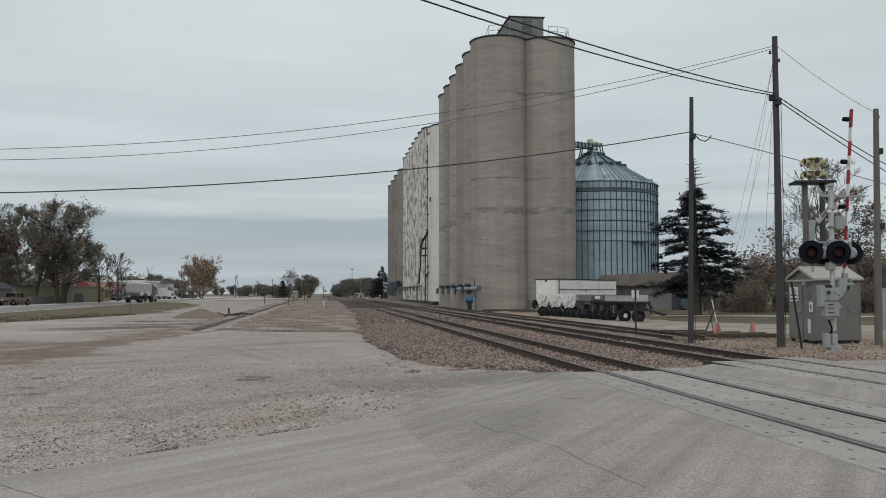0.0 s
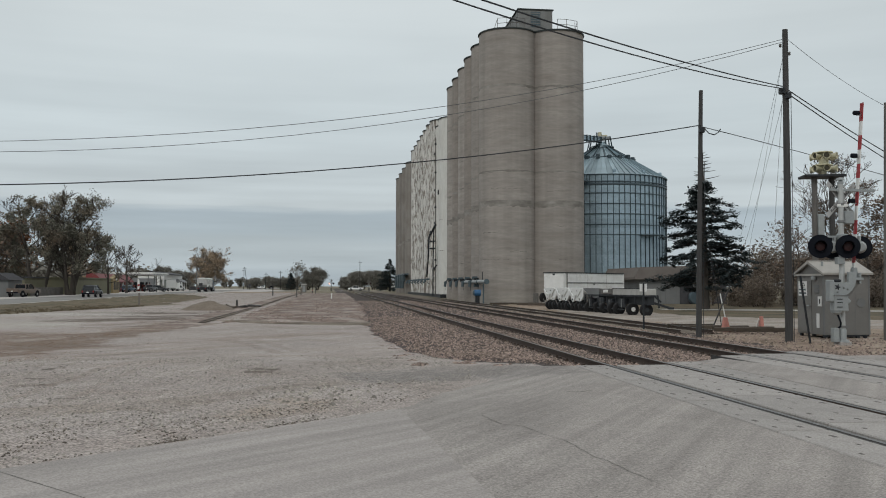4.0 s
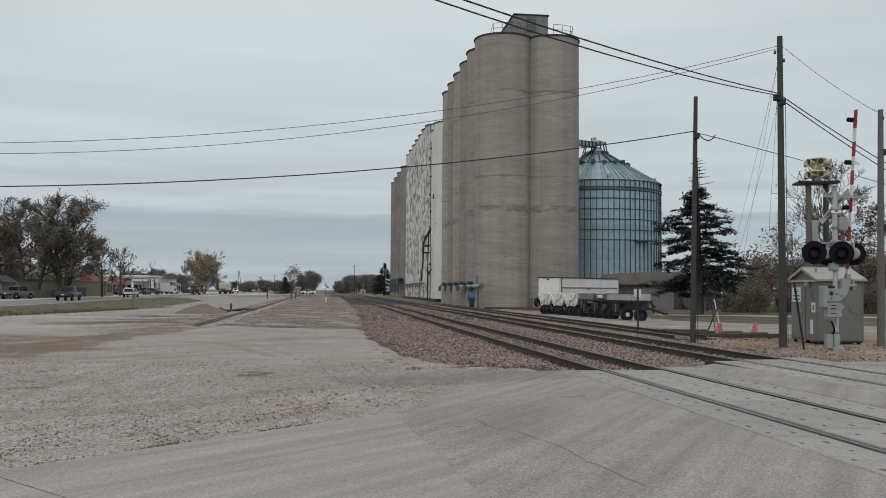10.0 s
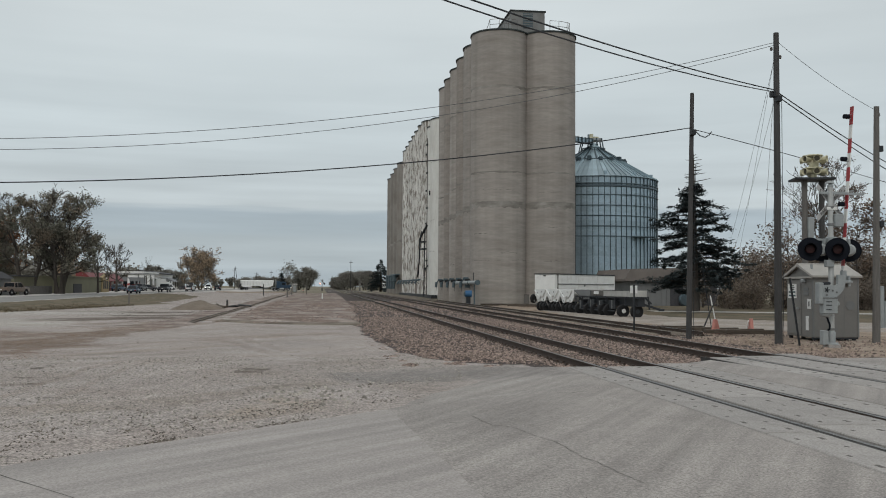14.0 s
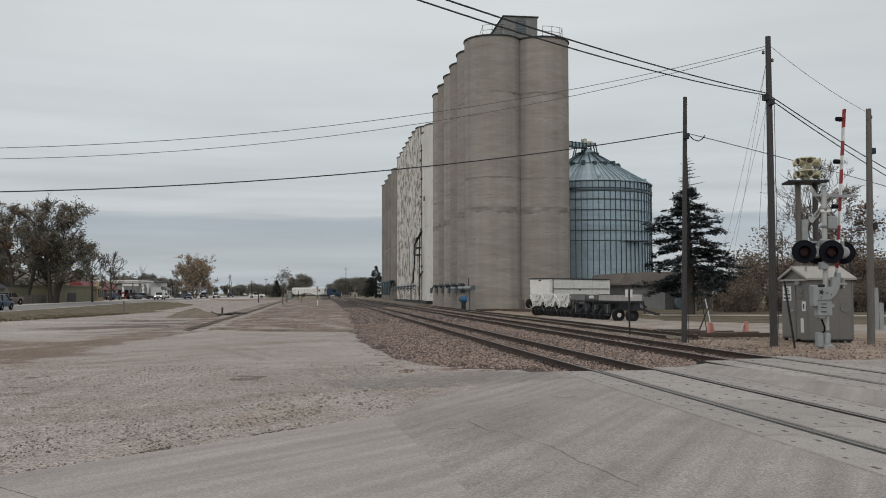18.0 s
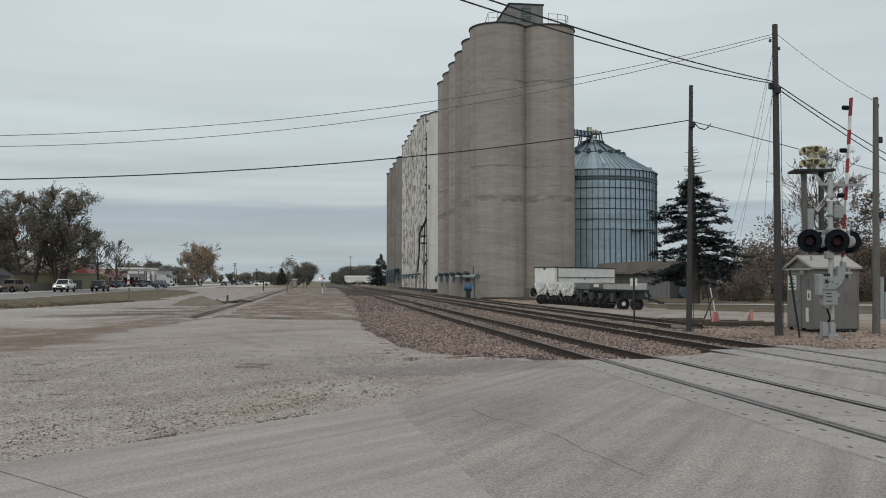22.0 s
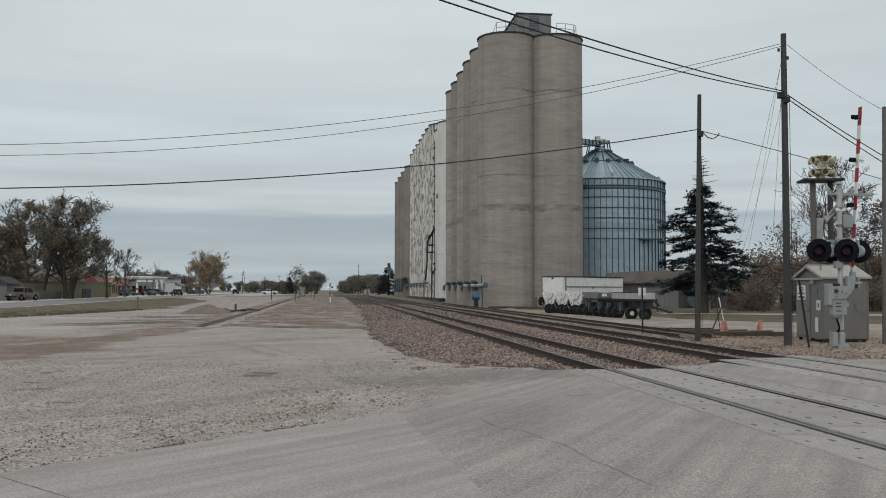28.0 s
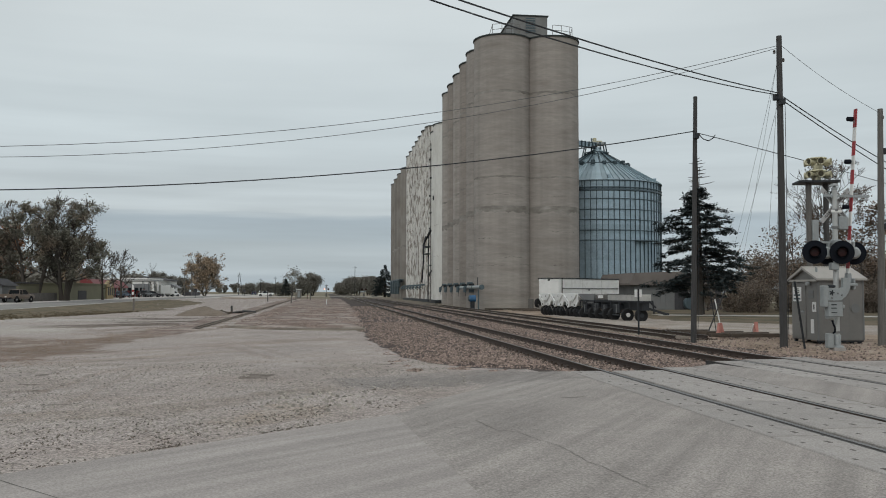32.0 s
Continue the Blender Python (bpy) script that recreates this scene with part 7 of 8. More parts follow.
    for i, (x, y, h) in enumerate(((-44, 545, 4.4), (-37, 560, 5.0), (-30, 560, 4.6), (-52, 600, 4), (-25, 620, 4.4))):
        tree("far_tree", x, y, h, 60 + i, "leaf_far", "distant dull brown-green tree", trunks=2, leaf_count=8000, leaf_size=0.3, reach=0.9, r=0.3, width=1.5, low=0.04)
    thicket("far_woods", -420, 330, 900, 960, 90, 8, 13, "leaf_far", "far belt of low grey-green woods along the horizon", 71, 1.6, 110)
    thicket("town_woods", -140, -72, 240, 420, 60, 7, 12, "leaf_far", "dull evergreen and bare trees behind the town", 72, 0.8, 200)
    thicket("left_woods", -95, -58, 120, 200, 40, 7, 14, "leaf_brown", "brown and rust coloured trees behind the houses", 73, 0.5, 260)
    # brown brush and trees beyond the lawn
    thicket("brush_belt", 47, 125, 93, 112, 150, 4.5, 7.8, "brush", "dense belt of brown leafless brush and small trees", 74, 0.085, 2100)
    thicket("brush_back", 66, 170, 125, 150, 100, 8, 11.5, "brush", "brown woods behind the brush", 76, 0.2, 1000)
    thicket("brush_front", 40, 82, 82, 93, 130, 1.6, 4.4, "brush", "low brown brush at the edge of the lawn", 75, 0.075, 1700)
    tree("bare_tree", 36.2, 62, 10.4, 81, "leaf_brown", "bare tree with a few brown leaves behind the equipment hut", leaf_count=7500, leaf_size=0.05, reach=0.14, r=0.19, width=1.1, limbs=13, low=0.3, depth=3, split=4, twig=0.014, leafy=0.4)
    tree("bare_tree", 49, 90, 9.5, 82, "leaf_brown", "bare brown tree at the lawn's edge", leaf_count=500, leaf_size=0.13, reach=0.4, r=0.16, limbs=13)
    tree("bare_tree", 45.5, 86, 7.4, 83, "leaf_brown", "small bare brown tree at the lawn's edge", leaf_count=900, leaf_size=0.13, reach=0.4, r=0.14, limbs=13)
    tree("bare_tree", 34.2, 79, 5.6, 84, None, "small bare branching tree beside the shed", r=0.1, width=1.2, limbs=12, low=0.3)
    tree("bare_tree", 58, 92, 10.5, 85, "leaf_brown", "brown tree beyond the lawn", leaf_count=2600, leaf_size=0.16, reach=0.5, r=0.18)


build_trees()


def build_tufts():
    """Low tufts of dry grass on the verge."""
    rs = random.Random(91)
    s = Shape()
    for _ in range(1600):
        y = 52 + 44 * rs.random()
        edge = -24.6 + (y - 60) * 0.155 if y < 110 else -16.8 - (y - 110) * 0.2
        x = edge + 0.4 - abs(rs.gauss(0, 2.6))
        if x < -31.6:
            continue
        z = level(x, y) + 0.03
        h = rs.uniform(0.03, 0.13)
        for _ in range(3):
            a, l = rs.uniform(0, 6.28), rs.uniform(-0.1, 0.1)
            s.add([(x - 0.05 * math.cos(a), y - 0.05 * math.sin(a), z - 0.05), (x + 0.05 * math.cos(a), y + 0.05 * math.sin(a), z - 0.05), (x + l, y + l * 0.6, z + h)], [(0, 1, 2)])
    solid("grass_tufts", s, "grass", "low tufts of dry brown-green grass", "grass", kind="stuff")


build_tufts()


# ---- the town along the highway ----
def build_town():
    h = base("olive_shop", label="long low olive green metal building", category="building")
    part("wall", Shape().box(-53, -47.2, 172, 203, 0, 3.15), "green_wall", h)
    part("roof", Shape().box(-53.3, -47.0, 171.7, 203.3, 3.15, 3.35), "green_wall", h)
    part("gate", Shape().box(-47.2, -47.1, 181, 187, 0, 1.9), "dark_roof", h, "dark timber gate")
    part("facade", Shape().prism([(203, 0), (209, 0), (209, 3.3), (206, 4.2), (203, 3.3)], "x", -47.6, -46.9), "tan_wall", h, "ochre board front with a rounded gable")
    for y in (203.8, 205.4, 207.2):
        part("window", Shape().box(-46.9, -46.85, y, y + 1.0, 0.9, 2.6), "dark_roof", h)
    part("emblem", Shape().lathe(0, 0, [(0.02, 0), (0.5, 0.02), (0.02, 0.04)], 14).moved(Matrix.Rotation(radians(90), 4, "Y")), "sign_white", h, at=pose(-46.86, 206, 3.3))
    h2 = base("garden_shed", label="olive shed with a board fence under the cottonwoods", category="shed")
    part("wall", Shape().box(-54, -48, 150, 160, 0, 3.0), "green_wall", h2)
    part("roof", Shape().box(-54.3, -47.7, 149.7, 160.3, 3.0, 3.2), "dark_roof", h2)
    for i in range(24):
        part("fence_board", Shape().box(-46.6, -46.52, 148 + i * 0.72, 148.5 + i * 0.72, 0.1, 1.5), "pole_grey", h2)
    g = base("grey_house", label="grey house with a dark roof at the town's edge", category="house")
    part("wall", Shape().box(-62, -52, 126, 142, 0, 3.2), "grey_house", g)
    part("roof", Shape().prism([(-62.5, 3.2), (-51.5, 3.2), (-57, 6.6)], "y", 125.5, 142.5), "dark_roof", g)
    for y in (129, 133.5, 138):
        part("window", Shape().box(-52, -51.95, y, y + 1.2, 1.0, 2.3), "white_wall", g)
    gr = base("garden_shed", label="small grey shed with a dark roof beside the house", category="shed")
    part("wall", Shape().box(-50.5, -47.5, 141, 147, 0, 2.6), "shed_grey", gr)
    part("roof", Shape().prism([(-50.9, 2.6), (-47.1, 2.6), (-49, 3.7)], "y", 140.6, 147.4), "dark_roof", gr)
    r = base("red_roofed_shop", label="shop with a dark red mansard roof and white posts", category="shop")
    part("wall", Shape().box(-57.2, -55.5, 222.4, 256, 0, 2.9), "red_wall", r)
    part("roof", Shape().prism([(-57.4, 2.7), (-53.6, 2.7), (-53.8, 3.0), (-55.4, 4.7), (-57.4, 4.7)], "y", 222, 256.5), "red_roof", r, "dark red standing seam roof")
    for i in range(7):
        part("post", Shape().box(-54.0, -53.8, 223 + 5.4 * i, 223.25 + 5.4 * i, 0, 2.75), "white_wall", r)
    for i in range(5):
        part("window", Shape().box(-55.5, -55.42, 224 + 5.4 * i, 227 + 5.4 * i, 0.5, 2.6), "glass", r)
    part("door", Shape().box(-55.5, -55.42, 250, 252, 0, 2.4), "white_wall", r)
    c = base("fuel_station", label="white fuel station canopy on posts with a shop behind", category="fuel station")
    part("canopy", Shape().box(-62, -49.5, 262, 286, 4.75, 5.55, 0.05), "white_wall", c, "flat white canopy")
    part("canopy_band", Shape().box(-62.03, -49.47, 261.97, 286.03, 4.9, 5.1), "grey_house", c)
    for x in (-60, -51.5):
        for y in (265, 274, 283):
            part("post", Shape().box(x - 0.15, x + 0.15, y - 0.15, y + 0.15, 0, 4.76), "galv_mast", c)
    for y in (267, 274, 281):
        part("pump", Shape().box(-56.5, -55.6, y - 0.5, y + 0.5, 0, 2.0, 0.05), "red_wall", c, "red fuel pump")
    part("shop", Shape().box(-68, -64, 262, 290, 0, 3.9), "grey_house", c)
    part("kiosk", Shape().box(-61.5, -55.8, 291, 299, 0, 4.1), "grey_house", c, "dark low kiosk behind the pumps")
    for i in range(3):
        part("kiosk_window", Shape().box(-61 + 1.8 * i, -59.7 + 1.8 * i, 290.94, 291.0, 0.9, 2.9), "glass", c)
    part("kiosk_door", Shape().box(-56.9, -56.0, 290.93, 291.0, 0, 2.4), "red_wall", c)
    part("shop_band", Shape().box(-63.98, -63.9, 262, 290, 2.9, 3.6), "red_roof", c)
    for i in range(5):
        part("window", Shape().box(-64, -63.94, 260 + 6 * i, 264 + 6 * i, 0.6, 2.8), "glass", c)
    part("price_sign", Shape().box(-48.2, -48.0, 268, 270, 1.8, 4.6, 0.05), "sign_white", c, "pale sign board")
    w = base("white_store", label="large white metal store with a dark gable roof", category="store")
    part("wall", Shape().box(-64, -56, 312, 352, 0, 5.6), "white_wall", w)
    part("roof", Shape().prism([(-64.6, 5.6), (-55.2, 5.6), (-55.2, 5.8), (-60, 6.7), (-64.6, 5.8)], "y", 311.4, 352.6), "dark_roof", w, "dark shallow gable roof")
    part("gable", Shape().prism([(-64, 5.6), (-56, 5.6), (-60, 6.5)], "y", 311.9, 312.1), "white_wall", w)
    part("porch_roof", Shape().prism([(-56, 3.4), (-52.4, 3.0), (-52.8, 3.3), (-54.6, 4.3)], "y", 332, 342), "grey_house", w, "grey gabled porch")
    for y in (333, 337, 341):
        part("porch_post", Shape().box(-52.9, -52.7, y - 0.1, y + 0.1, 0, 3.2), "white_wall", w)
    for i in range(6):
        part("window", Shape().box(-56, -55.94, 321 + 5 * i, 323.5 + 5 * i, 2.6, 4.0), "glass", w)
    part("low_wall", Shape().box(-53, -50, 348, 372, 0, 1.5), "dark_roof", w)
    t = base("white_tank", 27.5, 380, level(27, 380), label="white storage tank beside the far street", category="tank")
    part("shell", Shape().lathe(0, 0, [(0.3, -3.2), (1.4, -2.8), (1.5, 0), (1.4, 2.8), (0.3, 3.2)], 16).moved(Matrix.Rotation(radians(90), 4, "Y")), "white_wall", t, smooth=True, at=pose(0, 0, 1.9))
    for x in (-2, 2):
        part("saddle", Shape().box(x - 0.2, x + 0.2, -1.0, 1.0, 0, 1.0), "pole_grey", t)
    # street furniture
    for x, y, hgt, lean, lab in ((-43.5, 288, 10.5, 0.0, "thin grey street lamp by the fuel station"), (-43.2, 300, 9.5, 0.0, "thin grey street lamp by the fuel station")):
        l = base("street_lamp", x, y, 0, label=lab, category="street lamp", group="street lamps")
        part("column", Shape().tube([(0, 0, -0.1), (0, 0, hgt)], [0.12, 0.07], 8), "pole_grey", l)
        part("arm", Shape().tube([(0, 0, hgt - 0.2), (1.2, 0, hgt + 0.15), (2.4, 0, hgt + 0.1)], 0.05, 6), "pole_grey", l)
        part("lantern", Shape().box(2.1, 2.9, -0.15, 0.15, hgt, hgt + 0.16, 0.03), "galv_mast", l)
    for x, y, hgt, lx in ((-39.5, 420, 9.5, 0.0), (-38, 424, 10.5, -1.6), (-30.5, 430, 8.0, 0.2), (-24.5, 445, 9.0, 0), (12.5, 400, 13, 0), (26.5, 390, 8, 0)):
        p = base("utility_pole", x, y, 0, label="distant thin timber utility pole", category="utility pole", group="utility poles")
        part("shaft", Shape().tube([(0, 0, -0.1), (lx, 0, hgt)], [0.16, 0.1], 7), "pole", p)
        part("crossarm", Shape().box(lx - 0.9, lx + 0.9, -0.06, 0.06, hgt - 0.8, hgt - 0.65), "pole", p)
    for x, y in ((-33.5, 240), (-29, 330)):
        p = base("road_sign", x, y, 0, label="small dark road sign on a post", category="sign", group="road signs")
        part("post", Shape().box(-0.06, 0.06, -0.04, 0.04, -0.1, 2.4), "pole", p)
        part("plate", Shape().box(-0.45, 0.45, -0.06, -0.04, 1.6, 2.5), "dark_roof", p)
    b = base("banner", -46.3, 225, 0, label="tall white and red feather banner by the shop", category="banner")
    part("pole", Shape().cyl(0, 0, -0.1, 3.5, 0.05, n=6), "pole_grey", b)
    part("cloth", Shape().prism([(0.05, 0.9), (0.5, 1.0), (0.6, 2.4), (0.45, 3.2), (0.05, 3.5)], "y", -0.02, 0.02), "sign_white", b)
    part("stripe", Shape().prism([(0.07, 1.6), (0.55, 1.7), (0.58, 2.2), (0.07, 2.1)], "y", -0.03, 0.03), "red_paint", b)
    # signals of the far crossing
    for x, y, lit in ((0.05, 337, True), (14.5, 352, False)):
        f = base("far_crossing_signal", x, y, 0, label="distant crossing signal with a lit red lamp" if lit else "distant crossing signal mast", category="crossing signal", group="far signals")
        part("mast", Shape().cyl(0, 0, -0.1, 4.4, 0.1, n=8), "pole_grey", f)
        part("crossbuck_blade", Shape().box(-0.9, 0.9, -0.02, 0.02, -0.07, 0.07), "pole_grey", f, at=pose(0, -0.1, 3.6, 0, 45, 0))
        part("crossbuck_blade", Shape().box(-0.9, 0.9, -0.02, 0.02, -0.07, 0.07), "pole_grey", f, at=pose(0, -0.14, 3.6, 0, -45, 0))
        for dx in (-0.75, 0.75):
            part("disc", Shape().lathe(0, 0, [(0.02, 0), (0.36, 0), (0.36, 0.03), (0.02, 0.04)], 16).moved(Matrix.Rotation(radians(90), 4, "X")), "black", f, at=pose(dx, -0.15, 2.7))
            part("lens", Shape().lathe(0, 0, [(0.02, 0), (0.26, 0), (0.2, 0.06)], 14).moved(Matrix.Rotation(radians(90), 4, "X")), "lamp_lit" if lit and dx < 0 else "lens_red", f, at=pose(dx, -0.2, 2.7))
        part("case", Shape().box(-0.35, 0.35, -0.25, 0.25, 0, 1.1, 0.04), "pole_grey", f)


build_town()


# ---- vehicles ----
PAINTS = {"white": (0.72, 0.72, 0.72), "black": (0.02, 0.021, 0.024), "charcoal": (0.05, 0.052, 0.058), "silver_blue": (0.045, 0.08, 0.125), "blue": (0.012, 0.04, 0.105), "maroon": (0.09, 0.02, 0.022), "tan": (0.15, 0.115, 0.092), "cab_blue": (0.018, 0.042, 0.075), "silver": (0.42, 0.43, 0.44)}
for key, rgb_ in PAINTS.items():
    M["paint_" + key] = material(key + "_car_paint", rgb_, 0.32, noise_scale=2, spread=0.05, spec=0.5)

BODY = {
    "sedan": dict(l=4.7, w=1.82, low=[(-2.35, 0.35), (-2.3, 0.75), (-1.5, 0.92), (0.9, 0.95), (2.2, 0.78), (2.35, 0.6), (2.33, 0.3)], cab=[(-1.75, 0.9), (-1.05, 1.42), (0.3, 1.45), (1.15, 0.93)], wheels=(-1.4, 1.42), r=0.33),
    "suv": dict(l=4.8, w=1.92, low=[(-2.4, 0.45), (-2.42, 1.0), (0.9, 1.08), (2.25, 0.98), (2.4, 0.7), (2.38, 0.4)], cab=[(-2.36, 1.0), (-1.82, 1.64), (0.1, 1.72), (1.15, 1.05)], wheels=(-1.42, 1.48), r=0.38),
    "pickup": dict(l=5.8, w=2.02, low=[(-2.9, 0.55), (-2.92, 1.15), (-0.95, 1.17), (1.4, 1.2), (2.8, 1.12), (2.9, 0.75), (2.88, 0.5)], cab=[(-0.95, 1.15), (-0.85, 1.86), (0.75, 1.9), (1.5, 1.18)], wheels=(-1.8, 1.85), r=0.42),
    "van": dict(l=5.1, w=1.98, low=[(-2.55, 0.4), (-2.56, 1.02), (1.2, 1.05), (2.35, 0.9), (2.52, 0.65), (2.5, 0.38)], cab=[(-2.45, 1.0), (-2.25, 1.72), (0.4, 1.76), (1.6, 1.02)], wheels=(-1.5, 1.5), r=0.36),
}


def car(kind, paint, label, lit=False, name=None):
    """A car along +x, its wheels on z = 0."""
    k = BODY[kind]
    hw = k["w"] / 2
    t = base(name or {"sedan": "sedan_car", "suv": "suv_car", "pickup": "pickup_truck", "van": "minivan"}[kind], label=label, category="pickup truck" if kind == "pickup" else "car")
    low = k["low"]
    cx = sum(p[0] for p in low) / len(low)
    rings = []
    for y, f, dz in ((-hw, 0.94, 0.1), (-hw + 0.05, 0.975, 0.03), (-hw + 0.18, 0.995, 0.0), (-hw * 0.4, 1.015, -0.01), (hw * 0.4, 1.015, -0.01), (hw - 0.18, 0.995, 0.0), (hw - 0.05, 0.975, 0.03), (hw, 0.94, 0.1)):
        rings.append([(cx + (x - cx) * f, y, z - dz if z > 0.7 else z + dz) for x, z in low])
    part("body", Shape().rings(rings), "paint_" + paint, t, smooth=True)
    cab = k["cab"]
    gl = []
    for y, f in ((-hw + 0.12, 1.0), (hw - 0.12, 1.0)):
        gl.append([(x, y * (1.0 if z < 1.2 else 0.86), z) for x, z in cab])
    part("glasshouse", Shape().rings(gl), "glass", t, "dark tinted windows")
    (xa, za), (xb, zb), (xc, zc), (xd, zd) = cab
    ry = (hw - 0.12) * 0.86 + 0.03
    part("roof", Shape().rings([[(xb - 0.05, -ry, zb - 0.03), (xc + 0.05, -ry, zc - 0.03), (xc, -ry + 0.08, zc + 0.03), (xb, -ry + 0.08, zb + 0.03)], [(xb - 0.05, ry, zb - 0.03), (xc + 0.05, ry, zc - 0.03), (xc, ry - 0.08, zc + 0.03), (xb, ry - 0.08, zb + 0.03)]]), "paint_" + paint, t)
    for sy in (-1, 1):
        for (x0, z0), (x1, z1) in (((xa, za), (xb, zb)), ((xd, zd), (xc, zc))):
            part("pillar", Shape().bar((x0, sy * (hw - 0.11), z0), (x1, sy * ry, z1), 0.1, 0.09), "paint_" + paint, t)
        xm = (xb + xc) / 2 - 0.1
        part("pillar", Shape().bar((xm, sy * (hw - 0.11), (za + zd) / 2), (xm, sy * ry, zb), 0.09, 0.06), "paint_" + paint, t)
        part("headlight", Shape().box(low[-2][0] - 0.16, low[-2][0] + 0.01, sy * (hw - 0.4) - 0.17, sy * (hw - 0.4) + 0.17, low[-2][1] + 0.0, low[-2][1] + 0.2, 0.03), "headlamp" if lit else "rim_metal", t, "bright lit headlight" if lit else "clear headlight")
        part("tail_light", Shape().box(low[0][0] - 0.02, low[0][0] + 0.1, sy * (hw - 0.2) - 0.1, sy * (hw - 0.2) + 0.1, low[1][1] - 0.28, low[1][1] - 0.02, 0.02), "tail", t, "red tail light")
        part("door_mirror", Shape().box(xd - 0.45, xd - 0.3, sy * (hw + 0.08) - 0.1, sy * (hw + 0.08) + 0.1, zd, zd + 0.16, 0.02), "paint_" + paint, t)
        for wx in k["wheels"]:
            part("wheel_arch", Shape().lathe(0, 0, [(0.02, -0.02), (k["r"] + 0.08, -0.02), (k["r"] + 0.08, 0.02), (0.02, 0.02)], 18).moved(Matrix.Rotation(radians(90), 4, "X")), "black", t, at=pose(wx, sy * (hw - 0.01), k["r"] + 0.04))
            wheel(t, wx, sy * (hw - 0.1), k["r"], k["r"], 0.24, axis="Y")
    part("front_bumper", Shape().box(low[-1][0] - 0.1, low[-1][0] + 0.06, -hw + 0.1, hw - 0.1, low[-1][1] - 0.02, low[-1][1] + 0.22, 0.04), "black", t)
    part("rear_bumper", Shape().box(low[0][0] - 0.06, low[0][0] + 0.1, -hw + 0.1, hw - 0.1, low[0][1] - 0.02, low[0][1] + 0.2, 0.04), "black", t)
    part("number_plate", Shape().box(low[0][0] - 0.075, low[0][0] - 0.06, -0.16, 0.16, low[0][1] + 0.22, low[0][1] + 0.36), "sign_white", t)
    if kind == "pickup":
        part("bed_floor", Shape().box(-2.75, -1.05, -hw + 0.15, hw - 0.15, 1.14, 1.19), "black", t, "dark open load bed")
        part("tailgate", Shape().box(-2.95, -2.85, -hw + 0.1, hw - 0.1, 0.8, 1.24, 0.02), "paint_" + paint, t)
        for sy in (-1, 1):
            part("bed_rail", Shape().box(-2.9, -0.98, sy * (hw - 0.12) - 0.08, sy * (hw - 0.12) + 0.08, 1.14, 1.28, 0.02), "paint_" + paint, t)
    part("grille", Shape().box(low[-2][0] - 0.02, low[-2][0] + 0.03, -hw * 0.5, hw * 0.5, low[-2][1] - 0.1, low[-2][1] + 0.15, 0.02), "black", t)
    return t


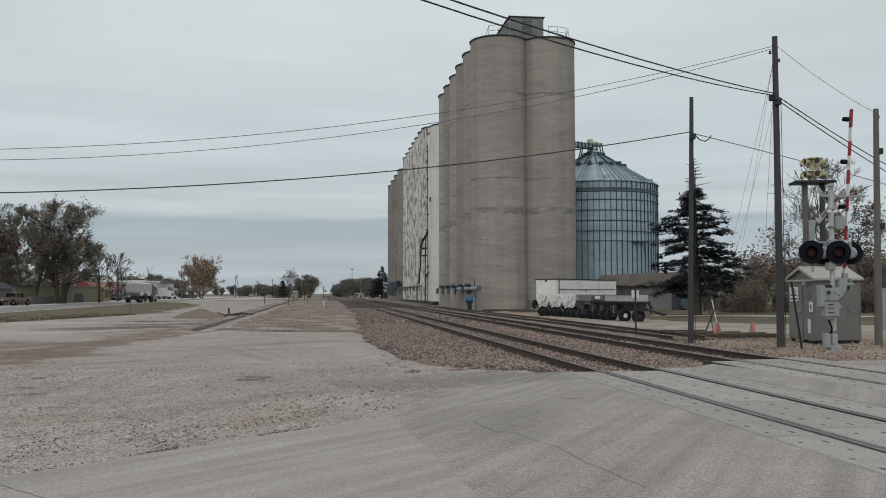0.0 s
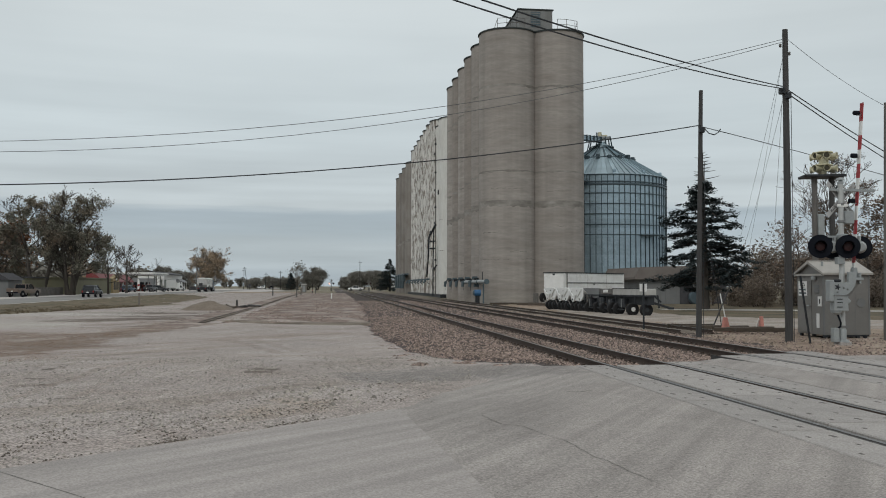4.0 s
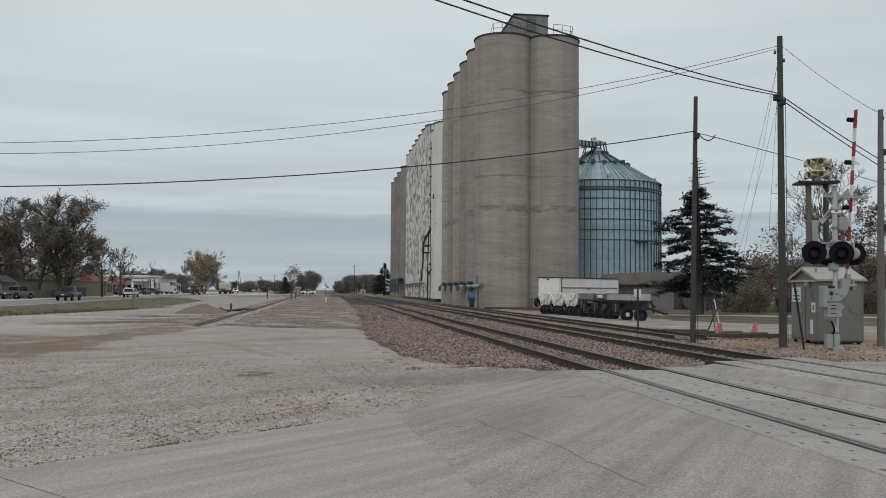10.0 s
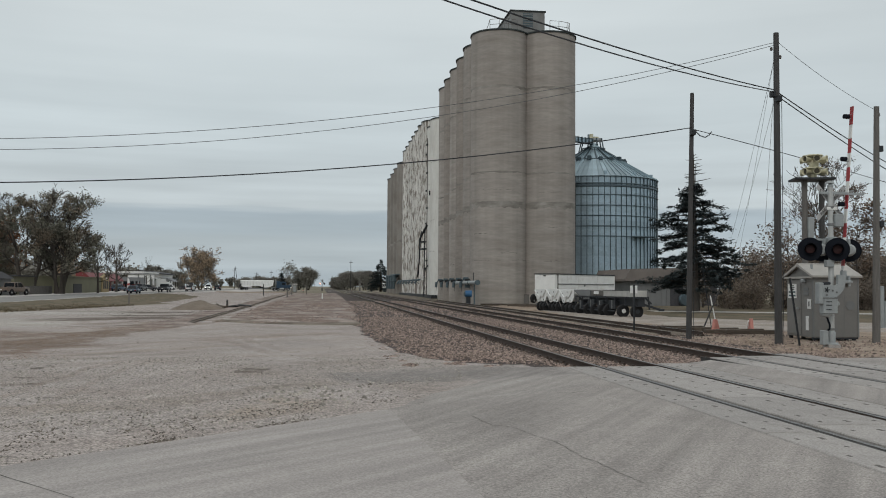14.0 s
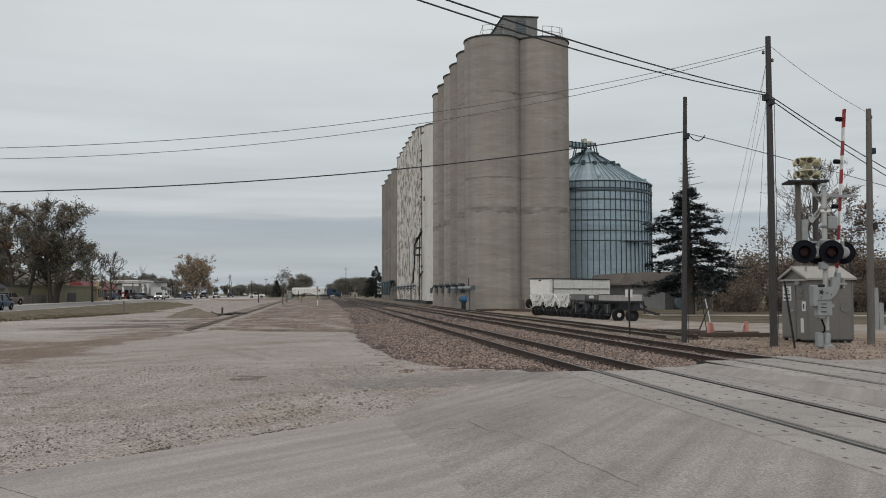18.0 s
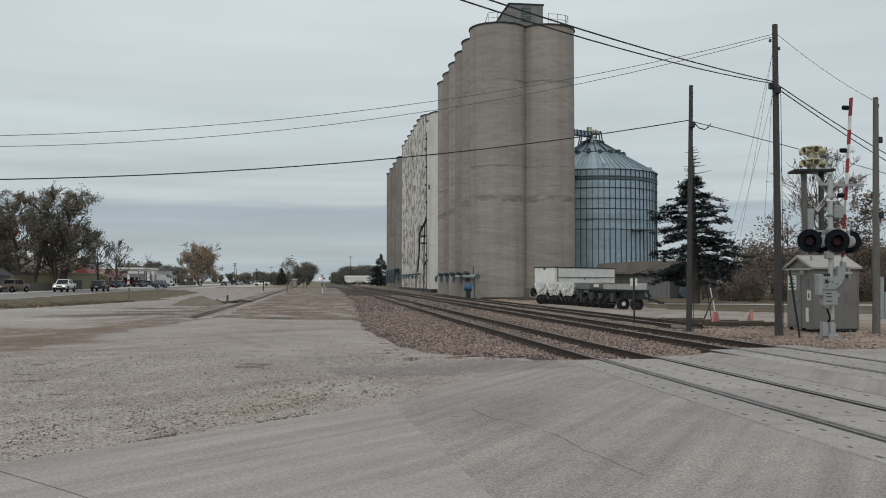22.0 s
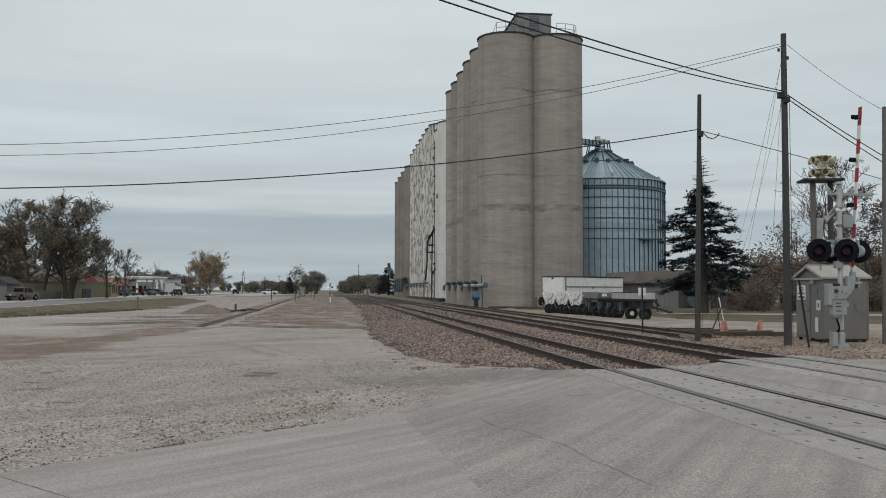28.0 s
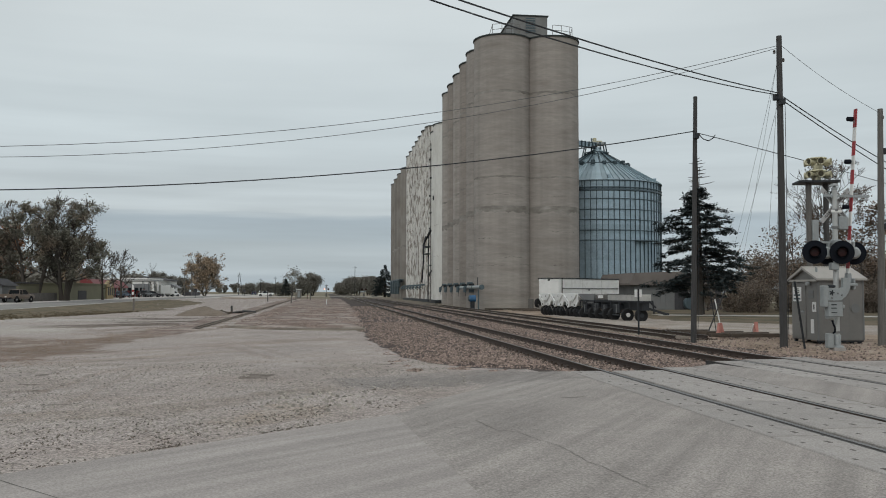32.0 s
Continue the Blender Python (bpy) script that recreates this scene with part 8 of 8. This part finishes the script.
def grain_truck():
    """A tractor with a grey hopper trailer, along +x, its middle at the origin."""
    t = base("grain_truck", label="blue tractor unit with a pale hopper-bottom grain trailer", category="truck")
    part("hopper_body", Shape().prism([(-9.2, 1.9), (-8.4, 1.3), (-6.6, 1.3), (-5.0, 1.75), (-2.6, 1.75), (-1.0, 1.2), (0.8, 1.2), (2.4, 1.9), (2.6, 3.55), (-9.4, 3.55)], "y", -1.25, 1.25), "trailer_white", t, "pale ribbed hopper body")
    for i in range(22):
        for sy in (-1.28, 1.25):
            part("rib", Shape().box(-9.2 + i * 0.55, -9.12 + i * 0.55, sy, sy + 0.03, 1.95, 3.5), "silver_rib", t)
    part("tarp", Shape().prism([(-1.28, 3.5), (1.28, 3.5), (1.0, 3.75), (0, 3.85), (-1.0, 3.75)], "x", -9.4, 2.6), "white_wall", t, "pale rolled tarpaulin")
    part("hopper_chute", Shape().prism([(-8.4, 1.3), (-6.6, 1.3), (-7.2, 0.7), (-7.8, 0.7)], "y", -0.7, 0.7), "shed_grey", t)
    part("hopper_chute", Shape().prism([(-1.0, 1.2), (0.8, 1.2), (0.2, 0.6), (-0.4, 0.6)], "y", -0.7, 0.7), "shed_grey", t)
    part("frame", Shape().box(-9.3, 8.8, -0.45, 0.45, 0.8, 1.1), "chassis", t)
    part("rear_bumper", Shape().box(-9.6, -9.4, -1.2, 1.2, 0.5, 1.0, 0.03), "chassis", t)
    part("rear_panel", Shape().box(-9.46, -9.4, -1.2, 1.2, 1.9, 3.5), "silver_rib", t)
    for sy in (-1, 1):
        part("tail_light", Shape().box(-9.65, -9.6, sy * 0.95 - 0.12, sy * 0.95 + 0.12, 0.75, 0.95), "tail", t, "red tail light")
        part("mudflap", Shape().box(-9.3, -9.25, sy * 0.9 - 0.35, sy * 0.9 + 0.35, 0.25, 1.0), "black", t)
    cab = part("cab", Shape().box(4.9, 7.2, -1.2, 1.2, 1.0, 3.3, 0.12), "paint_cab_blue", t, "dark blue tractor cab")
    part("bonnet", Shape().box(7.1, 9.1, -0.95, 0.95, 0.9, 2.15, 0.15), "paint_cab_blue", t)
    part("sleeper", Shape().box(3.6, 4.95, -1.2, 1.2, 1.0, 3.6, 0.12), "paint_cab_blue", t)
    part("windscreen", Shape().box(7.16, 7.24, -1.05, 1.05, 2.2, 3.05), "glass", cab)
    for sy in (-1, 1):
        part("side_window", Shape().box(5.6, 6.9, sy * 1.2 - 0.02, sy * 1.2 + 0.02, 2.2, 3.0), "glass", cab)
        part("exhaust_stack", Shape().cyl(3.4, sy * 1.1, 1.0, 4.1, 0.09, n=8), "rim_metal", t)
        part("headlight", Shape().box(9.0, 9.15, sy * 0.8 - 0.16, sy * 0.8 + 0.16, 1.1, 1.35, 0.03), "headlamp", t, "lit headlight")
        part("fuel_tank", Shape().lathe(0, 0, [(0.1, -0.8), (0.33, -0.8), (0.33, 0.8), (0.1, 0.8)], 14).moved(Matrix.Rotation(radians(90), 4, "Y")), "rim_metal", t, at=pose(5.6, sy * 1.0, 0.75))
        for wx in (-8.6, -7.3, 3.0, 4.3, 8.1):
            wheel(t, wx, sy * 0.98, 0.52, 0.52, 0.5 if wx < 8 else 0.3, axis="Y")
    part("front_bumper", Shape().box(9.1, 9.3, -1.2, 1.2, 0.45, 0.85, 0.04), "rim_metal", t)
    return t


M["silver_rib"] = material("trailer_rib_metal", (0.45, 0.45, 0.44), 0.5, metal=0.3, spread=0.1)


def parked():
    for kind, paint, x, y, rz, lab in (("pickup", "tan", -45.6, 142, 75, "old brown pickup parked beside the grey shed"), ("suv", "silver_blue", -50.6, 236, 75, "blue-grey car parked by the red-roofed shop"), ("suv", "charcoal", -47.5, 258, 20, "dark SUV parked at the fuel station"), ("pickup", "charcoal", -48.0, 250, 80, "dark pickup parked at the fuel station"),
                                       ("van", "white", -49, 300, 60, "white van parked beyond the fuel station"), ("pickup", "white", -50, 308, 100, "white pickup parked beyond the fuel station"), ("sedan", "maroon", -60, 276, 0, "dark red car under the canopy"),
                                       ("sedan", "white", -40.3, 520, 90, "white car far down the highway"), ("suv", "charcoal", -36.3, 560, 90, "dark car far down the highway")):
        c = car(kind, paint, lab)
        c.matrix_basis = pose(x, y, level(x, y) + 0.05, 0, 0, rz)
    # white straight truck at the station
    t = base("box_truck", -49.2, 288, level(-49, 288) + 0.04, rz=60, label="white box truck parked at the fuel station", category="truck")
    part("cargo_box", Shape().box(-3.6, 1.0, -1.2, 1.2, 0.9, 3.5, 0.04), "white_wall", t)
    part("cab", Shape().box(1.1, 3.1, -1.1, 1.1, 0.6, 2.6, 0.15), "white_wall", t)
    part("windscreen", Shape().box(3.08, 3.14, -0.95, 0.95, 1.6, 2.4), "glass", t)
    for wx in (-2.4, 2.2):
        for sy in (-0.95, 0.95):
            wheel(t, wx, sy, 0.45, 0.45, 0.3, axis="Y")


parked()


# ---- what moves ----
NEAR_LANE, FAR_LANE = -35.0, -39.2


def drive(thing, places, heading, lane):
    """Rows along a lane of the highway: (seconds, y)."""
    (t0, y0), (t1, y1) = places[0], places[1]
    v0 = (y1 - y0) / (t1 - t0)
    (ta, ya), (tb, yb) = places[-2], places[-1]
    v1 = (yb - ya) / (tb - ta)
    rows = list(places)
    if t0 > 0:
        rows = [(0, y0 - v0 * t0)] + rows
    if tb < 32:
        rows = rows + [(32, yb + v1 * (32 - tb))]
    walk(thing, [(t, pose(lane, y, level(lane, y) + 0.04, 0, 0, heading)) for t, y in rows])


def motions():
    g = grain_truck()
    def on(x, y, rz):
        return pose(x, y, level(x, y) + 0.05, 0, 0, rz)
    walk(g, [(0, on(-35, 183, 90)), (1, on(-35, 204, 90)), (2, on(-35, 226, 90)), (3, on(-35, 246, 90)), (4.5, on(-35, 270, 90)), (6, on(-35, 290, 90)), (7, on(-35, 301, 90)), (8, on(-35, 311, 90)), (9, on(-35, 320, 90)), (10, on(-34.9, 328, 88)),
             (11, on(-33.2, 335, 70)), (12, on(-29.2, 339.6, 46)), (13, on(-25.2, 342, 24)), (14, on(-20.6, 343, 9)), (15.5, on(-12.5, 343, 0)), (17, on(-4.5, 343, 0)), (19, on(4.4, 343, 0)), (21, on(13.3, 343, 0)), (23, on(22.5, 343, 0)), (24, on(27.5, 343, 0)), (32, on(68, 343, 0))])
    drive(car("suv", "black", "black SUV driving away along the highway"), [(3, 118), (6, 180), (7, 200), (8, 220), (9, 238), (10, 253), (12, 283), (14, 314)], 90, NEAR_LANE)
    drive(car("suv", "white", "white SUV driving away along the highway"), [(7, 106), (8, 127.5), (9, 149), (10, 170), (12, 210), (14, 249), (17, 307), (18, 325)], 90, NEAR_LANE)
    drive(car("pickup", "charcoal", "dark grey pickup driving away along the highway"), [(9, 109), (10, 130), (12, 171), (14, 209.5), (17, 270), (19, 311)], 90, NEAR_LANE)
    drive(car("sedan", "silver_blue", "blue-grey sedan driving away along the highway"), [(11, 112), (13, 155), (14, 176), (17, 234), (19, 276), (21, 315), (23, 352), (25, 392)], 90, NEAR_LANE)
    drive(car("van", "blue", "blue minivan driving away along the highway"), [(18, 106), (19, 130), (20, 155), (22, 205), (24, 251), (25, 273), (28, 346), (30, 398)], 90, NEAR_LANE)
    drive(car("pickup", "white", "white pickup coming along the highway with lit headlights", lit=True), [(8, 445), (9, 424), (10, 406), (12, 366), (14, 323), (17, 258), (18, 235.5), (19, 213), (20, 190.5), (21, 168), (22, 145.5), (23, 123)], -90, FAR_LANE)
    v9 = car("suv", "black", "black SUV turning off the highway into the fuel station")
    walk(v9, [(0, on(-35, -320, 90)), (20, on(-35, 107, 90)), (21, on(-35, 129, 90)), (22, on(-35, 150, 90)), (23, on(-35, 170, 90)), (24, on(-35, 189, 90)), (25, on(-35, 205, 90)), (26, on(-35.3, 219, 93)), (27, on(-36.8, 232, 105)), (28, on(-40.0, 245, 112)), (29, on(-44.5, 258, 112)), (30, on(-49.0, 270, 112)), (31, on(-51.5, 276, 108)), (32, on(-52, 277.5, 106))])
    v10 = car("pickup", "white", "white pickup waiting on the far cross street")
    walk(v10, [(0, on(24, 347, 180)), (1, on(19.8, 347, 180)), (2, on(15.5, 347, 180)), (3, on(12.1, 347, 180)), (6, on(4.2, 347, 180)), (8, on(-1.3, 347, 180)), (10, on(-6.6, 347, 180)), (12, on(-11.4, 347, 180)), (13, on(-13.7, 347, 180)), (15, on(-18.6, 347, 180)), (17, on(-22.2, 347, 180)), (18, on(-22.5, 347, 180)), (32, on(-22.6, 347, 180))])


motions()
